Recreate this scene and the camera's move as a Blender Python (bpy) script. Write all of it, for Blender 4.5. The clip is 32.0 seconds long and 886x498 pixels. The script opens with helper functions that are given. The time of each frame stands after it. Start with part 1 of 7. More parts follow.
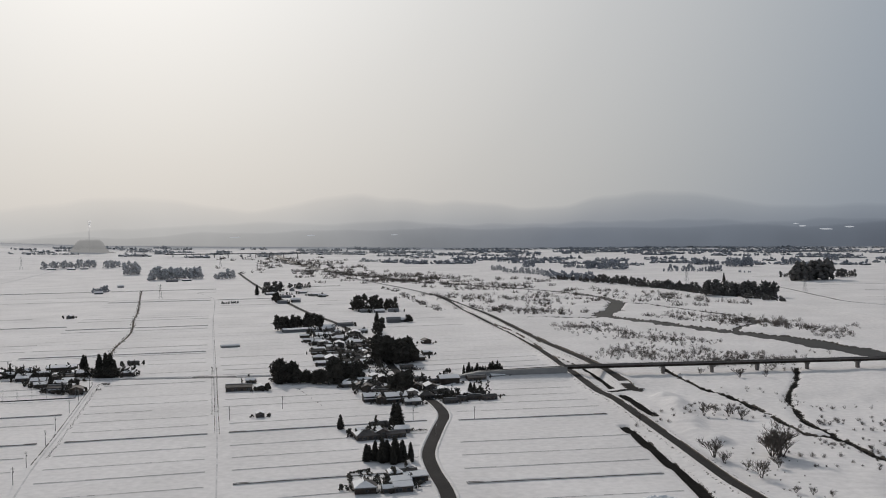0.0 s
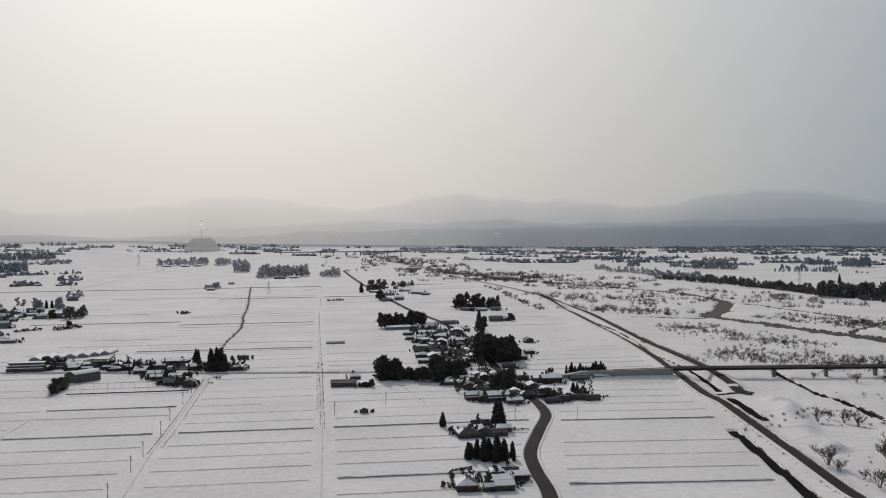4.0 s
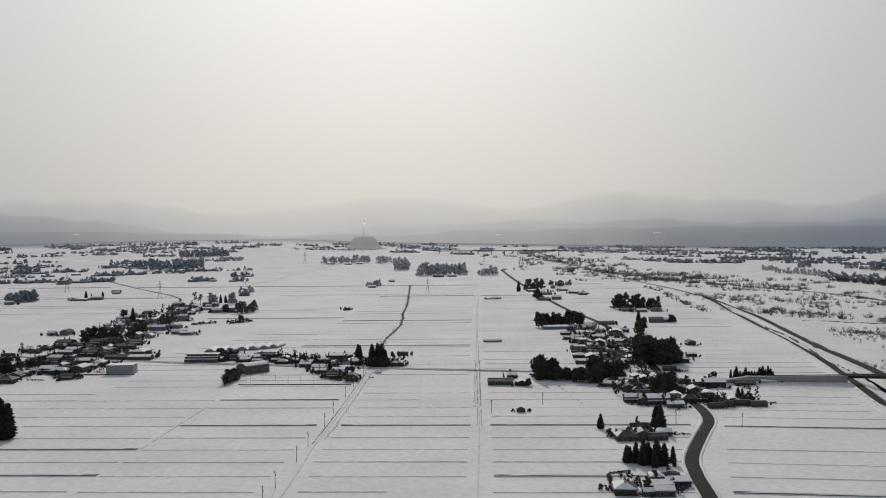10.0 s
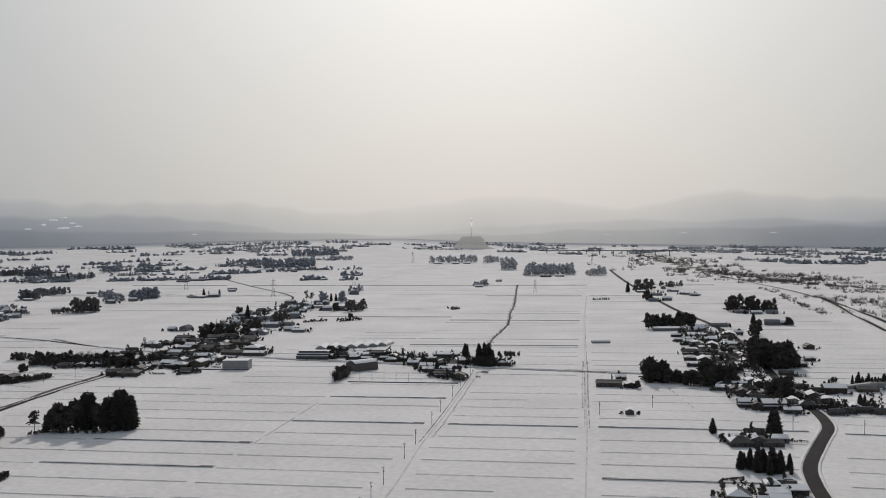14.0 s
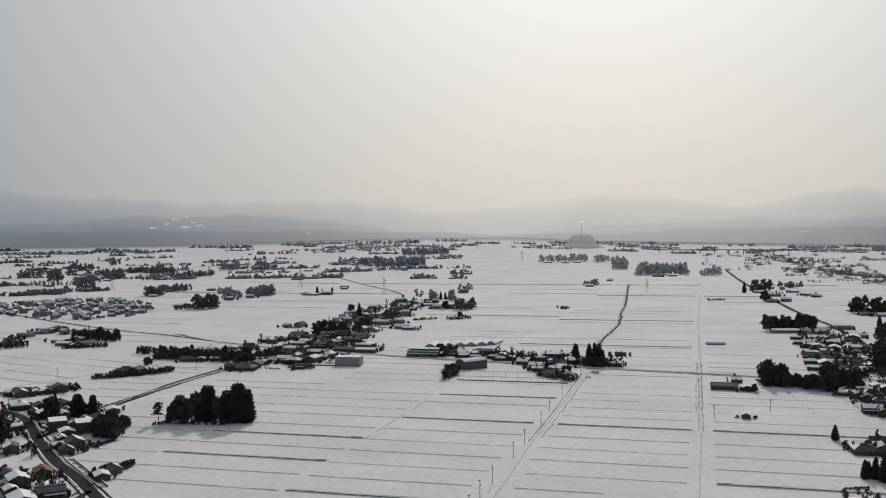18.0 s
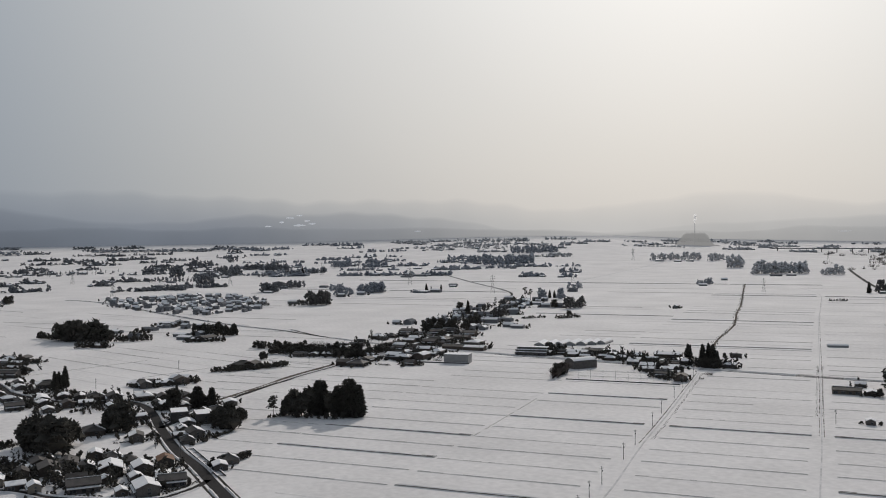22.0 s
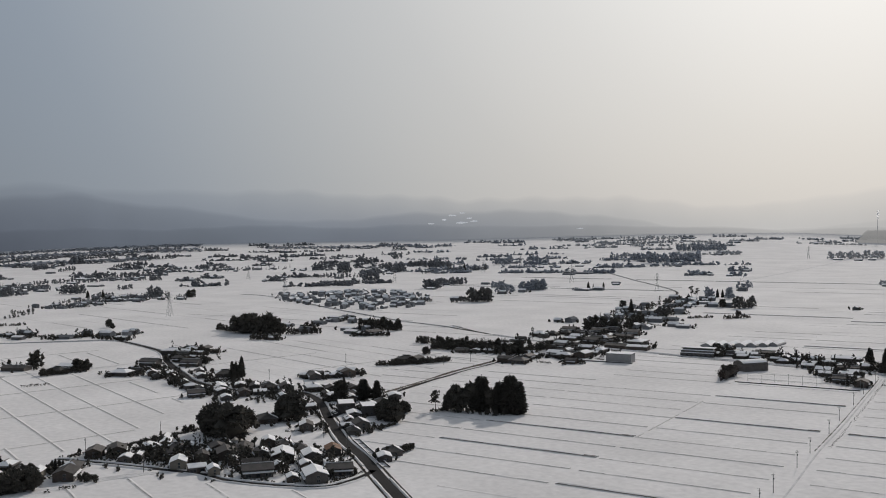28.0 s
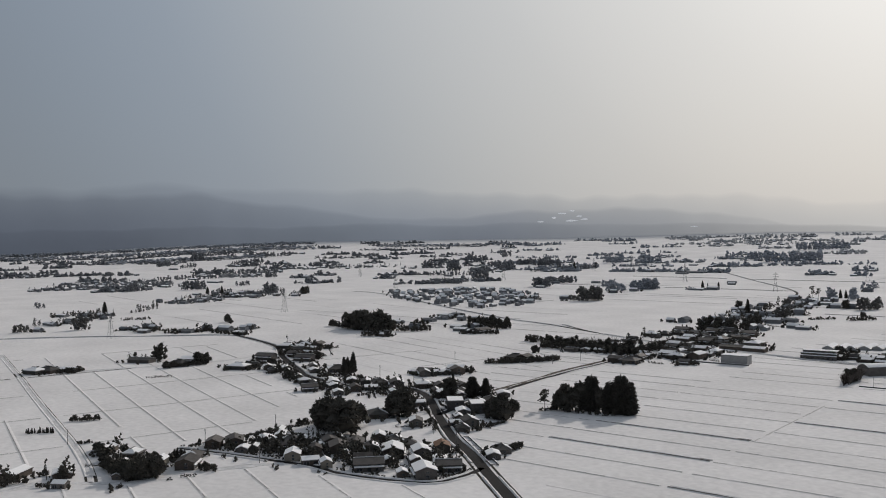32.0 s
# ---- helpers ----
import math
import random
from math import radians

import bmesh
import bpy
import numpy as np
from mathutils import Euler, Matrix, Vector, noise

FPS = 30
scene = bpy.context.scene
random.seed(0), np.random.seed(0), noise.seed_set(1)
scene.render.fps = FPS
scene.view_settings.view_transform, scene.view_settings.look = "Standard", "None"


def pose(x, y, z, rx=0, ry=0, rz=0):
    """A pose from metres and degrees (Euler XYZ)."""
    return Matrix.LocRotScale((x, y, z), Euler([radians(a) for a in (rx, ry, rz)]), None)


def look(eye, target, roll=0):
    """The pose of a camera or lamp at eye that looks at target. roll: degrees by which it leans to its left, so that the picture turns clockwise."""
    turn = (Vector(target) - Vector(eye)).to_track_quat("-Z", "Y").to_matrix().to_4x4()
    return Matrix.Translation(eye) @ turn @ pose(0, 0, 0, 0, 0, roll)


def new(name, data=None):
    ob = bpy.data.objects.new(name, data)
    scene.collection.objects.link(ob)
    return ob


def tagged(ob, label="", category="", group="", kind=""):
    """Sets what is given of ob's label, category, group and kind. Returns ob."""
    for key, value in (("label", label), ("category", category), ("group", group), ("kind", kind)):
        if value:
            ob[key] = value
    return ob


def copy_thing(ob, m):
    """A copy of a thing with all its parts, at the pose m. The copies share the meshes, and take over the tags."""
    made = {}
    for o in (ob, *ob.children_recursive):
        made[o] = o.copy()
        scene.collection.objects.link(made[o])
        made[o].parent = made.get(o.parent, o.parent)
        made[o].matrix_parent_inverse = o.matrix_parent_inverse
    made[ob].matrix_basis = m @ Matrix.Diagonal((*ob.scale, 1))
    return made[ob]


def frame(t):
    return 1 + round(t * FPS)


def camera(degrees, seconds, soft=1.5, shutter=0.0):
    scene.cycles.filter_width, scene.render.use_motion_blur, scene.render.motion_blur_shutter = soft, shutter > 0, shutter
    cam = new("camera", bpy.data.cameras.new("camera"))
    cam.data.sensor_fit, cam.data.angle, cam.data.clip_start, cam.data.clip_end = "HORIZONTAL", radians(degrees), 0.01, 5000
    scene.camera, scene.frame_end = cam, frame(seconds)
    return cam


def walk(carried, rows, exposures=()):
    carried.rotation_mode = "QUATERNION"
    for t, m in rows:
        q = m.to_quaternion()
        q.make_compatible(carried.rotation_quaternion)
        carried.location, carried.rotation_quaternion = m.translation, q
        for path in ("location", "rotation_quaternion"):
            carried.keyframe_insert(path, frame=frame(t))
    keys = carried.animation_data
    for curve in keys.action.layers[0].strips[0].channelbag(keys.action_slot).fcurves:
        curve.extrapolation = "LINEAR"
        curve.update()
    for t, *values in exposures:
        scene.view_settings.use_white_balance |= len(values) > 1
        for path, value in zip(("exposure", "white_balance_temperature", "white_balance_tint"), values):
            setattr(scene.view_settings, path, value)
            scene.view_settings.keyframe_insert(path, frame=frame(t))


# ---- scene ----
cam = camera(50.54, 32.0, 1.0)
EYE = 130.0
# seconds, turn to the left, pitch, roll: the aircraft hovers and turns on the spot
ROWS = [
    (0, 0.003, -1.143, -0.770), (1, 1.560, -1.139, -0.759), (2, 3.117, -1.141, -0.746), (3, 4.680, -1.144, -0.732),
    (4, 6.254, -1.146, -0.717), (5, 7.838, -1.145, -0.702), (6, 9.429, -1.141, -0.687), (7, 11.025, -1.133, -0.674),
    (8, 12.627, -1.122, -0.663), (9, 14.234, -1.108, -0.653), (10, 15.847, -1.094, -0.646), (11, 17.467, -1.079, -0.641),
    (12, 19.096, -1.065, -0.638), (13, 20.735, -1.052, -0.638), (14, 22.384, -1.042, -0.639), (15, 24.042, -1.036, -0.643),
    (16, 25.708, -1.033, -0.649), (17, 27.378, -1.034, -0.656), (18, 29.050, -1.038, -0.664), (19, 30.719, -1.045, -0.672),
    (20, 32.382, -1.056, -0.681), (21, 34.036, -1.067, -0.690), (22, 35.679, -1.080, -0.698), (23, 37.314, -1.092, -0.705),
    (24, 38.941, -1.103, -0.711), (25, 40.568, -1.112, -0.716), (26, 42.201, -1.119, -0.719), (27, 43.847, -1.124, -0.721),
    (28, 45.510, -1.126, -0.722), (29, 47.192, -1.128, -0.722), (30, 48.884, -1.132, -0.723), (31, 50.560, -1.141, -0.725),
    (32, 52.172, -1.160, -0.729),
]
walk(cam, [(t, pose(0, 0, EYE, 0, 0, yaw) @ pose(0, 0, 0, 90 + pitch, 0, 0) @ pose(0, 0, 0, 0, 0, roll)) for t, yaw, pitch, roll in ROWS])

# ---- sky and sun: a low winter sun behind thin haze ----
SUN_YAW, SUN_UP = radians(19.0), radians(27.0)
SUN = Vector((-math.sin(SUN_YAW) * math.cos(SUN_UP), math.cos(SUN_YAW) * math.cos(SUN_UP), math.sin(SUN_UP)))
world = bpy.data.worlds.new("winter_sky")
scene.world = world
world.use_nodes = True
wn, wl = world.node_tree.nodes, world.node_tree.links
wn.clear()
sky = wn.new("ShaderNodeTexSky")
sky.sky_type, sky.sun_disc = "NISHITA", False
sky.sun_elevation, sky.sun_rotation = SUN_UP, -SUN_YAW
sky.dust_density, sky.air_density, sky.ozone_density = 3.0, 1.0, 1.0
tc = wn.new("ShaderNodeTexCoord")
dot = wn.new("ShaderNodeVectorMath")
dot.operation = "DOT_PRODUCT"
dot.inputs[1].default_value = SUN
wl.new(tc.outputs["Generated"], dot.inputs[0])
halo = wn.new("ShaderNodeValToRGB")
ramp = halo.color_ramp
ramp.interpolation = "B_SPLINE"
SKY_STOPS = [(0.0, (0.18, 0.205, 0.24)), (0.5, (0.19, 0.225, 0.27)), (0.66, (0.257, 0.303, 0.367)), (0.76, (0.364, 0.393, 0.423)),
             (0.86, (0.523, 0.530, 0.534)), (0.92, (0.640, 0.640, 0.632)), (0.965, (0.77, 0.768, 0.757)), (1.0, (0.93, 0.926, 0.918))]
while len(ramp.elements) < len(SKY_STOPS):
    ramp.elements.new(0.5)
for el, (p, c) in zip(ramp.elements, SKY_STOPS):
    el.position, el.color = p, (*c, 1)
wl.new(dot.outputs["Value"], halo.inputs["Fac"])
mixer = wn.new("ShaderNodeMix")
mixer.data_type, mixer.blend_type = "RGBA", "ADD"
mixer.inputs["Factor"].default_value = 1.0
tone = wn.new("ShaderNodeMix")
tone.data_type, tone.blend_type = "RGBA", "MULTIPLY"
tone.inputs["Factor"].default_value = 1.0
tone.inputs["B"].default_value = (0.003, 0.003, 0.003, 1)
wl.new(sky.outputs["Color"], tone.inputs["A"])
wl.new(tone.outputs["Result"], mixer.inputs["A"])
wl.new(halo.outputs["Color"], mixer.inputs["B"])
low = wn.new("ShaderNodeSeparateXYZ")
wl.new(tc.outputs["Generated"], low.inputs["Vector"])
haze = wn.new("ShaderNodeValToRGB")
haze.color_ramp.elements[0].position, haze.color_ramp.elements[0].color = 0.0, (1.0, 0.970, 0.938, 1)
haze.color_ramp.elements[1].position, haze.color_ramp.elements[1].color = 0.24, (1.0, 1.0, 1.0, 1)
wl.new(low.outputs["Z"], haze.inputs["Fac"])
warm = wn.new("ShaderNodeMix")
warm.data_type, warm.blend_type = "RGBA", "MULTIPLY"
warm.inputs["Factor"].default_value = 1.0
wl.new(mixer.outputs["Result"], warm.inputs["A"])
wl.new(haze.outputs["Color"], warm.inputs["B"])
bg = wn.new("ShaderNodeBackground")
bg.inputs["Strength"].default_value = 1.0
wl.new(warm.outputs["Result"], bg.inputs["Color"])
wo = wn.new("ShaderNodeOutputWorld")
wl.new(bg.outputs["Background"], wo.inputs["Surface"])
sun_lamp = bpy.data.lights.new("sun", "SUN")
sun_lamp.energy, sun_lamp.angle, sun_lamp.color = 2.05, radians(1.2), (1.0, 0.93, 0.862)
sun_ob = new("sun", sun_lamp)
sun_ob.matrix_world = look((0, 0, 400), Vector((0, 0, 400)) - SUN)


# ---- materials ----
def material(name, base, rough=0.7, spread=0.25, grain=1.0, patch=0.08, bump=0.3, metal=0.0, random_by="", second=None, spec=0.3):
    """A surface with fine grain and broad patches. grain, patch: features to the metre."""
    m = bpy.data.materials.new(name)
    m.use_nodes = True
    n, l = m.node_tree.nodes, m.node_tree.links
    b = n["Principled BSDF"]
    b.inputs["Roughness"].default_value, b.inputs["Metallic"].default_value = rough, metal
    b.inputs["Specular IOR Level"].default_value = spec
    g = n.new("ShaderNodeNewGeometry")
    fine, broad = n.new("ShaderNodeTexNoise"), n.new("ShaderNodeTexNoise")
    for tex, s, d in ((fine, grain, 4.0), (broad, patch, 3.0)):
        tex.inputs["Scale"].default_value, tex.inputs["Detail"].default_value = s, d
        l.new(g.outputs["Position"], tex.inputs["Vector"])
    add = n.new("ShaderNodeMath")
    add.operation = "ADD"
    l.new(fine.outputs["Fac"], add.inputs[0])
    l.new(broad.outputs["Fac"], add.inputs[1])
    fac = add.outputs["Value"]
    if random_by:
        if random_by == "object":
            src = n.new("ShaderNodeObjectInfo").outputs["Random"]
        else:
            src = g.outputs["Random Per Island"]
        a2 = n.new("ShaderNodeMath")
        a2.operation = "MULTIPLY_ADD"
        a2.inputs[1].default_value, a2.inputs[2].default_value = 0.6, -0.3
        l.new(src, a2.inputs[0])
        a3 = n.new("ShaderNodeMath")
        a3.operation = "ADD"
        l.new(a2.outputs["Value"], a3.inputs[0])
        l.new(fac, a3.inputs[1])
        fac = a3.outputs["Value"]
    r = n.new("ShaderNodeMapRange")
    r.inputs["From Min"].default_value, r.inputs["From Max"].default_value = 0.65, 1.35
    l.new(fac, r.inputs["Value"])
    mix = n.new("ShaderNodeMix")
    mix.data_type = "RGBA"
    lo = tuple(c * (1 - spread) for c in base)
    hi = second or tuple(min(1, c * (1 + spread)) for c in base)
    mix.inputs["A"].default_value, mix.inputs["B"].default_value = (*lo, 1), (*hi, 1)
    l.new(r.outputs["Result"], mix.inputs["Factor"])
    l.new(mix.outputs["Result"], b.inputs["Base Color"])
    if bump:
        bp = n.new("ShaderNodeBump")
        bp.inputs["Strength"].default_value, bp.inputs["Distance"].default_value = bump, 0.15
        l.new(fac, bp.inputs["Height"])
        l.new(bp.outputs["Normal"], b.inputs["Normal"])
    return m


SNOW = material("snow", (0.735, 0.712, 0.704), 0.85, 0.13, 0.22, 0.012, 0.7, spec=0.03)
ROOF_SNOW = material("roof_snow", (0.88, 0.87, 0.87), 0.85, 0.05, 0.8, 0.15, 0.4, spec=0.05)
GRASS = material("dead_grass", (0.15, 0.13, 0.11), 0.95, 0.45, 1.2, 0.2, 0.5, spec=0.0)
EARTH = material("wet_earth", (0.05, 0.045, 0.04), 0.9, 0.45, 1.0, 0.2, 0.5, spec=0.05)
ASPHALT = material("wet_asphalt", (0.034, 0.032, 0.032), 0.9, 0.35, 1.0, 0.05, 0.2, spec=0.05)
SLUSH = material("grey_slush", (0.62, 0.605, 0.605), 0.9, 0.25, 0.6, 0.08, 0.4, spec=0.0)
WATER = material("river_water", (0.022, 0.021, 0.020), 0.5, 0.3, 0.5, 0.05, 0.05, spec=0.0)
SHALLOWS = material("shallow_river_water", (0.043, 0.039, 0.036), 0.5, 0.35, 0.5, 0.05, 0.05, spec=0.05)
CONCRETE = material("weathered_concrete", (0.16, 0.15, 0.145), 0.9, 0.3, 1.5, 0.2, 0.3, spec=0.1)
STEEL = material("galvanised_steel", (0.24, 0.245, 0.25), 0.6, 0.2, 3.0, 0.3, 0.1, metal=0.3)
BARK = material("bark", (0.06, 0.05, 0.045), 0.95, 0.4, 3.0, 0.4, 0.5, spec=0.05)
TWIG = material("bare_twigs", (0.155, 0.138, 0.125), 0.95, 0.35, 0.6, 0.06, 0.2, random_by="island", spec=0.0)
NEEDLES = material("cedar_needles", (0.066, 0.062, 0.054), 0.9, 0.2, 1.5, 0.2, 0.4, random_by="island", spec=0.05)
# haze put into the colour: far foliage paled in steps with distance
HAZED_NEAR = material("hazed_near_foliage", (0.125, 0.120, 0.114), 0.95, 0.2, 0.5, 0.02, 0.3, random_by="island", spec=0.0)
LEAVES = material("evergreen_leaves", (0.072, 0.067, 0.058), 0.9, 0.2, 1.5, 0.2, 0.4, random_by="island", spec=0.05)
# three paler steps of the same painted haze
HAZED_MID = material("hazed_mid_tone", (0.180, 0.185, 0.194), 0.95, 0.2, 0.5, 0.02, 0.3, random_by="island", spec=0.0)
HAZED_FAR = material("hazed_far_foliage", (0.30, 0.318, 0.35), 0.95, 0.2, 0.5, 0.02, 0.3, random_by="island", spec=0.0)
HAZED_RIM = material("hazed_rim_tone", (0.50, 0.50, 0.51), 0.95, 0.2, 0.5, 0.02, 0.3, random_by="island", spec=0.0)
# bare bund grass, with the shade of the face away from the sun
BUND_SOIL_SHADE = material("bund_grass_and_shade", (0.42, 0.405, 0.39), 0.95, 0.4, 0.8, 0.1, 0.4, spec=0.0)
DARK_WOOD = material("dark_timber", (0.100, 0.084, 0.073), 0.85, 0.4, 2.0, 0.3, 0.2, random_by="object", spec=0.1)
GREY_WALL = material("grey_siding", (0.115, 0.106, 0.100), 0.8, 0.35, 2.0, 0.3, 0.2, random_by="object", spec=0.1)
# wall colour lightened to stand in for haze on distant houses
FAR_WALL = material("hazed_walls", (0.20, 0.205, 0.215), 0.9, 0.3, 1.0, 0.1, 0.1, random_by="island", spec=0.05)
CREAM = material("cream_render", (0.26, 0.235, 0.20), 0.8, 0.2, 2.0, 0.3, 0.2, spec=0.1)
WHITE_WALL = material("white_panels", (0.34, 0.335, 0.33), 0.7, 0.12, 1.0, 0.2, 0.1, spec=0.1)
TILE = material("dark_roof_tile", (0.092, 0.084, 0.080), 0.75, 0.4, 3.0, 0.3, 0.3, random_by="object", spec=0.15)
SHEET = material("painted_roof_sheet", (0.085, 0.078, 0.074), 0.7, 0.3, 2.0, 0.3, 0.2, random_by="object", spec=0.15)
BROWN = material("brown_roof_sheet", (0.20, 0.12, 0.08), 0.7, 0.25, 2.0, 0.3, 0.2, spec=0.1)
GLASS = material("window_glass", (0.03, 0.035, 0.04), 0.08, 0.2, 1.0, 0.2, 0.0, spec=0.5)
FILM = material("greenhouse_film", (0.30, 0.30, 0.30), 0.45, 0.12, 1.0, 0.3, 0.1, spec=0.2)


def ground_material():
    """Snow that gives way to wet earth and dead grass where the banks are too steep to hold it."""
    m = SNOW.copy()
    m.name = "snow_ground"
    n, l = m.node_tree.nodes, m.node_tree.links
    b = n["Principled BSDF"]
    snow_link = b.inputs["Base Color"].links[0].from_socket
    at = n.new("ShaderNodeAttribute")
    at.attribute_name = "bare_earth"
    g = n.new("ShaderNodeNewGeometry")
    nz = n.new("ShaderNodeTexNoise")
    nz.inputs["Scale"].default_value, nz.inputs["Detail"].default_value = 0.45, 6
    l.new(g.outputs["Position"], nz.inputs["Vector"])
    add = n.new("ShaderNodeMath")
    add.operation = "ADD"
    l.new(at.outputs["Fac"], add.inputs[0])
    l.new(nz.outputs["Fac"], add.inputs[1])
    edge = n.new("ShaderNodeMapRange")
    edge.inputs["From Min"].default_value, edge.inputs["From Max"].default_value = 0.96, 1.06
    l.new(add.outputs["Value"], edge.inputs["Value"])
    mx = n.new("ShaderNodeMix")
    mx.data_type = "RGBA"
    mx.inputs["B"].default_value = (0.062, 0.054, 0.046, 1)
    l.new(edge.outputs["Result"], mx.inputs["Factor"])
    l.new(snow_link, mx.inputs["A"])
    l.new(mx.outputs["Result"], b.inputs["Base Color"])
    return m


GROUND = ground_material()


def haze_material(name, depth, low, high, noise_size):
    """Far hills with haze painted as a glow: a backdrop, paler near the sun's bearing and thinning upwards into the
    sky; low, high: how solid at foot and crest.
    """
    m = bpy.data.materials.new(name)
    m.use_nodes = True
    n, l = m.node_tree.nodes, m.node_tree.links
    n.clear()
    g = n.new("ShaderNodeNewGeometry")
    flat = n.new("ShaderNodeVectorMath")
    flat.operation = "NORMALIZE"
    l.new(g.outputs["Position"], flat.inputs[0])
    d = n.new("ShaderNodeVectorMath")
    d.operation = "DOT_PRODUCT"
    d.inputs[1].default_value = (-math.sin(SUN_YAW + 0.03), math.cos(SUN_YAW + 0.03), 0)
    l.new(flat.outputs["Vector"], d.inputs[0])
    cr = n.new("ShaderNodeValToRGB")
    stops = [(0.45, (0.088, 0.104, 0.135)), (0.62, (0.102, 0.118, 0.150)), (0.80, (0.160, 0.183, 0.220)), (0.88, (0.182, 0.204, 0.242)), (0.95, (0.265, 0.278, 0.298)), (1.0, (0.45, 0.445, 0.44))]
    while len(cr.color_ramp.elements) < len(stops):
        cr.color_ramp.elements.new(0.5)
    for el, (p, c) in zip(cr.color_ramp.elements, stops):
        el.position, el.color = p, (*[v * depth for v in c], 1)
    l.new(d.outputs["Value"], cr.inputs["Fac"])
    nz = n.new("ShaderNodeTexNoise")
    nz.inputs["Scale"].default_value, nz.inputs["Detail"].default_value = noise_size, 5
    l.new(g.outputs["Position"], nz.inputs["Vector"])
    var = n.new("ShaderNodeMapRange")
    var.inputs["From Min"].default_value, var.inputs["From Max"].default_value = 0.3, 0.7
    var.inputs["To Min"].default_value, var.inputs["To Max"].default_value = 0.93, 1.07
    l.new(nz.outputs["Fac"], var.inputs["Value"])
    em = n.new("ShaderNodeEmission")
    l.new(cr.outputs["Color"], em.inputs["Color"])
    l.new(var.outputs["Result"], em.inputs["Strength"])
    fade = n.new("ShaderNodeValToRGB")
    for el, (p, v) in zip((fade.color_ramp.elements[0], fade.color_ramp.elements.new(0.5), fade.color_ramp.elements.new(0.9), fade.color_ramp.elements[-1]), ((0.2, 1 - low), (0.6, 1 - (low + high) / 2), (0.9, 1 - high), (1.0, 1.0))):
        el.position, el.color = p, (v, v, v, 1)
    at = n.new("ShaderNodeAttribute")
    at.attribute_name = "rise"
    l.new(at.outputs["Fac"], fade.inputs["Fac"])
    tr = n.new("ShaderNodeBsdfTransparent")
    mx = n.new("ShaderNodeMixShader")
    l.new(fade.outputs["Color"], mx.inputs["Fac"])
    l.new(em.outputs["Emission"], mx.inputs[1])
    l.new(tr.outputs["BSDF"], mx.inputs[2])
    out = n.new("ShaderNodeOutputMaterial")
    l.new(mx.outputs["Shader"], out.inputs["Surface"])
    return m


# ---- mesh helpers ----
def mesh_of(name, verts, faces, mats, index=None):
    me = bpy.data.meshes.new(name)
    me.from_pydata([tuple(v) for v in verts], [], faces)
    for m in mats:
        me.materials.append(m)
    if index is not None:
        me.polygons.foreach_set("material_index", index)
    me.update()
    return me


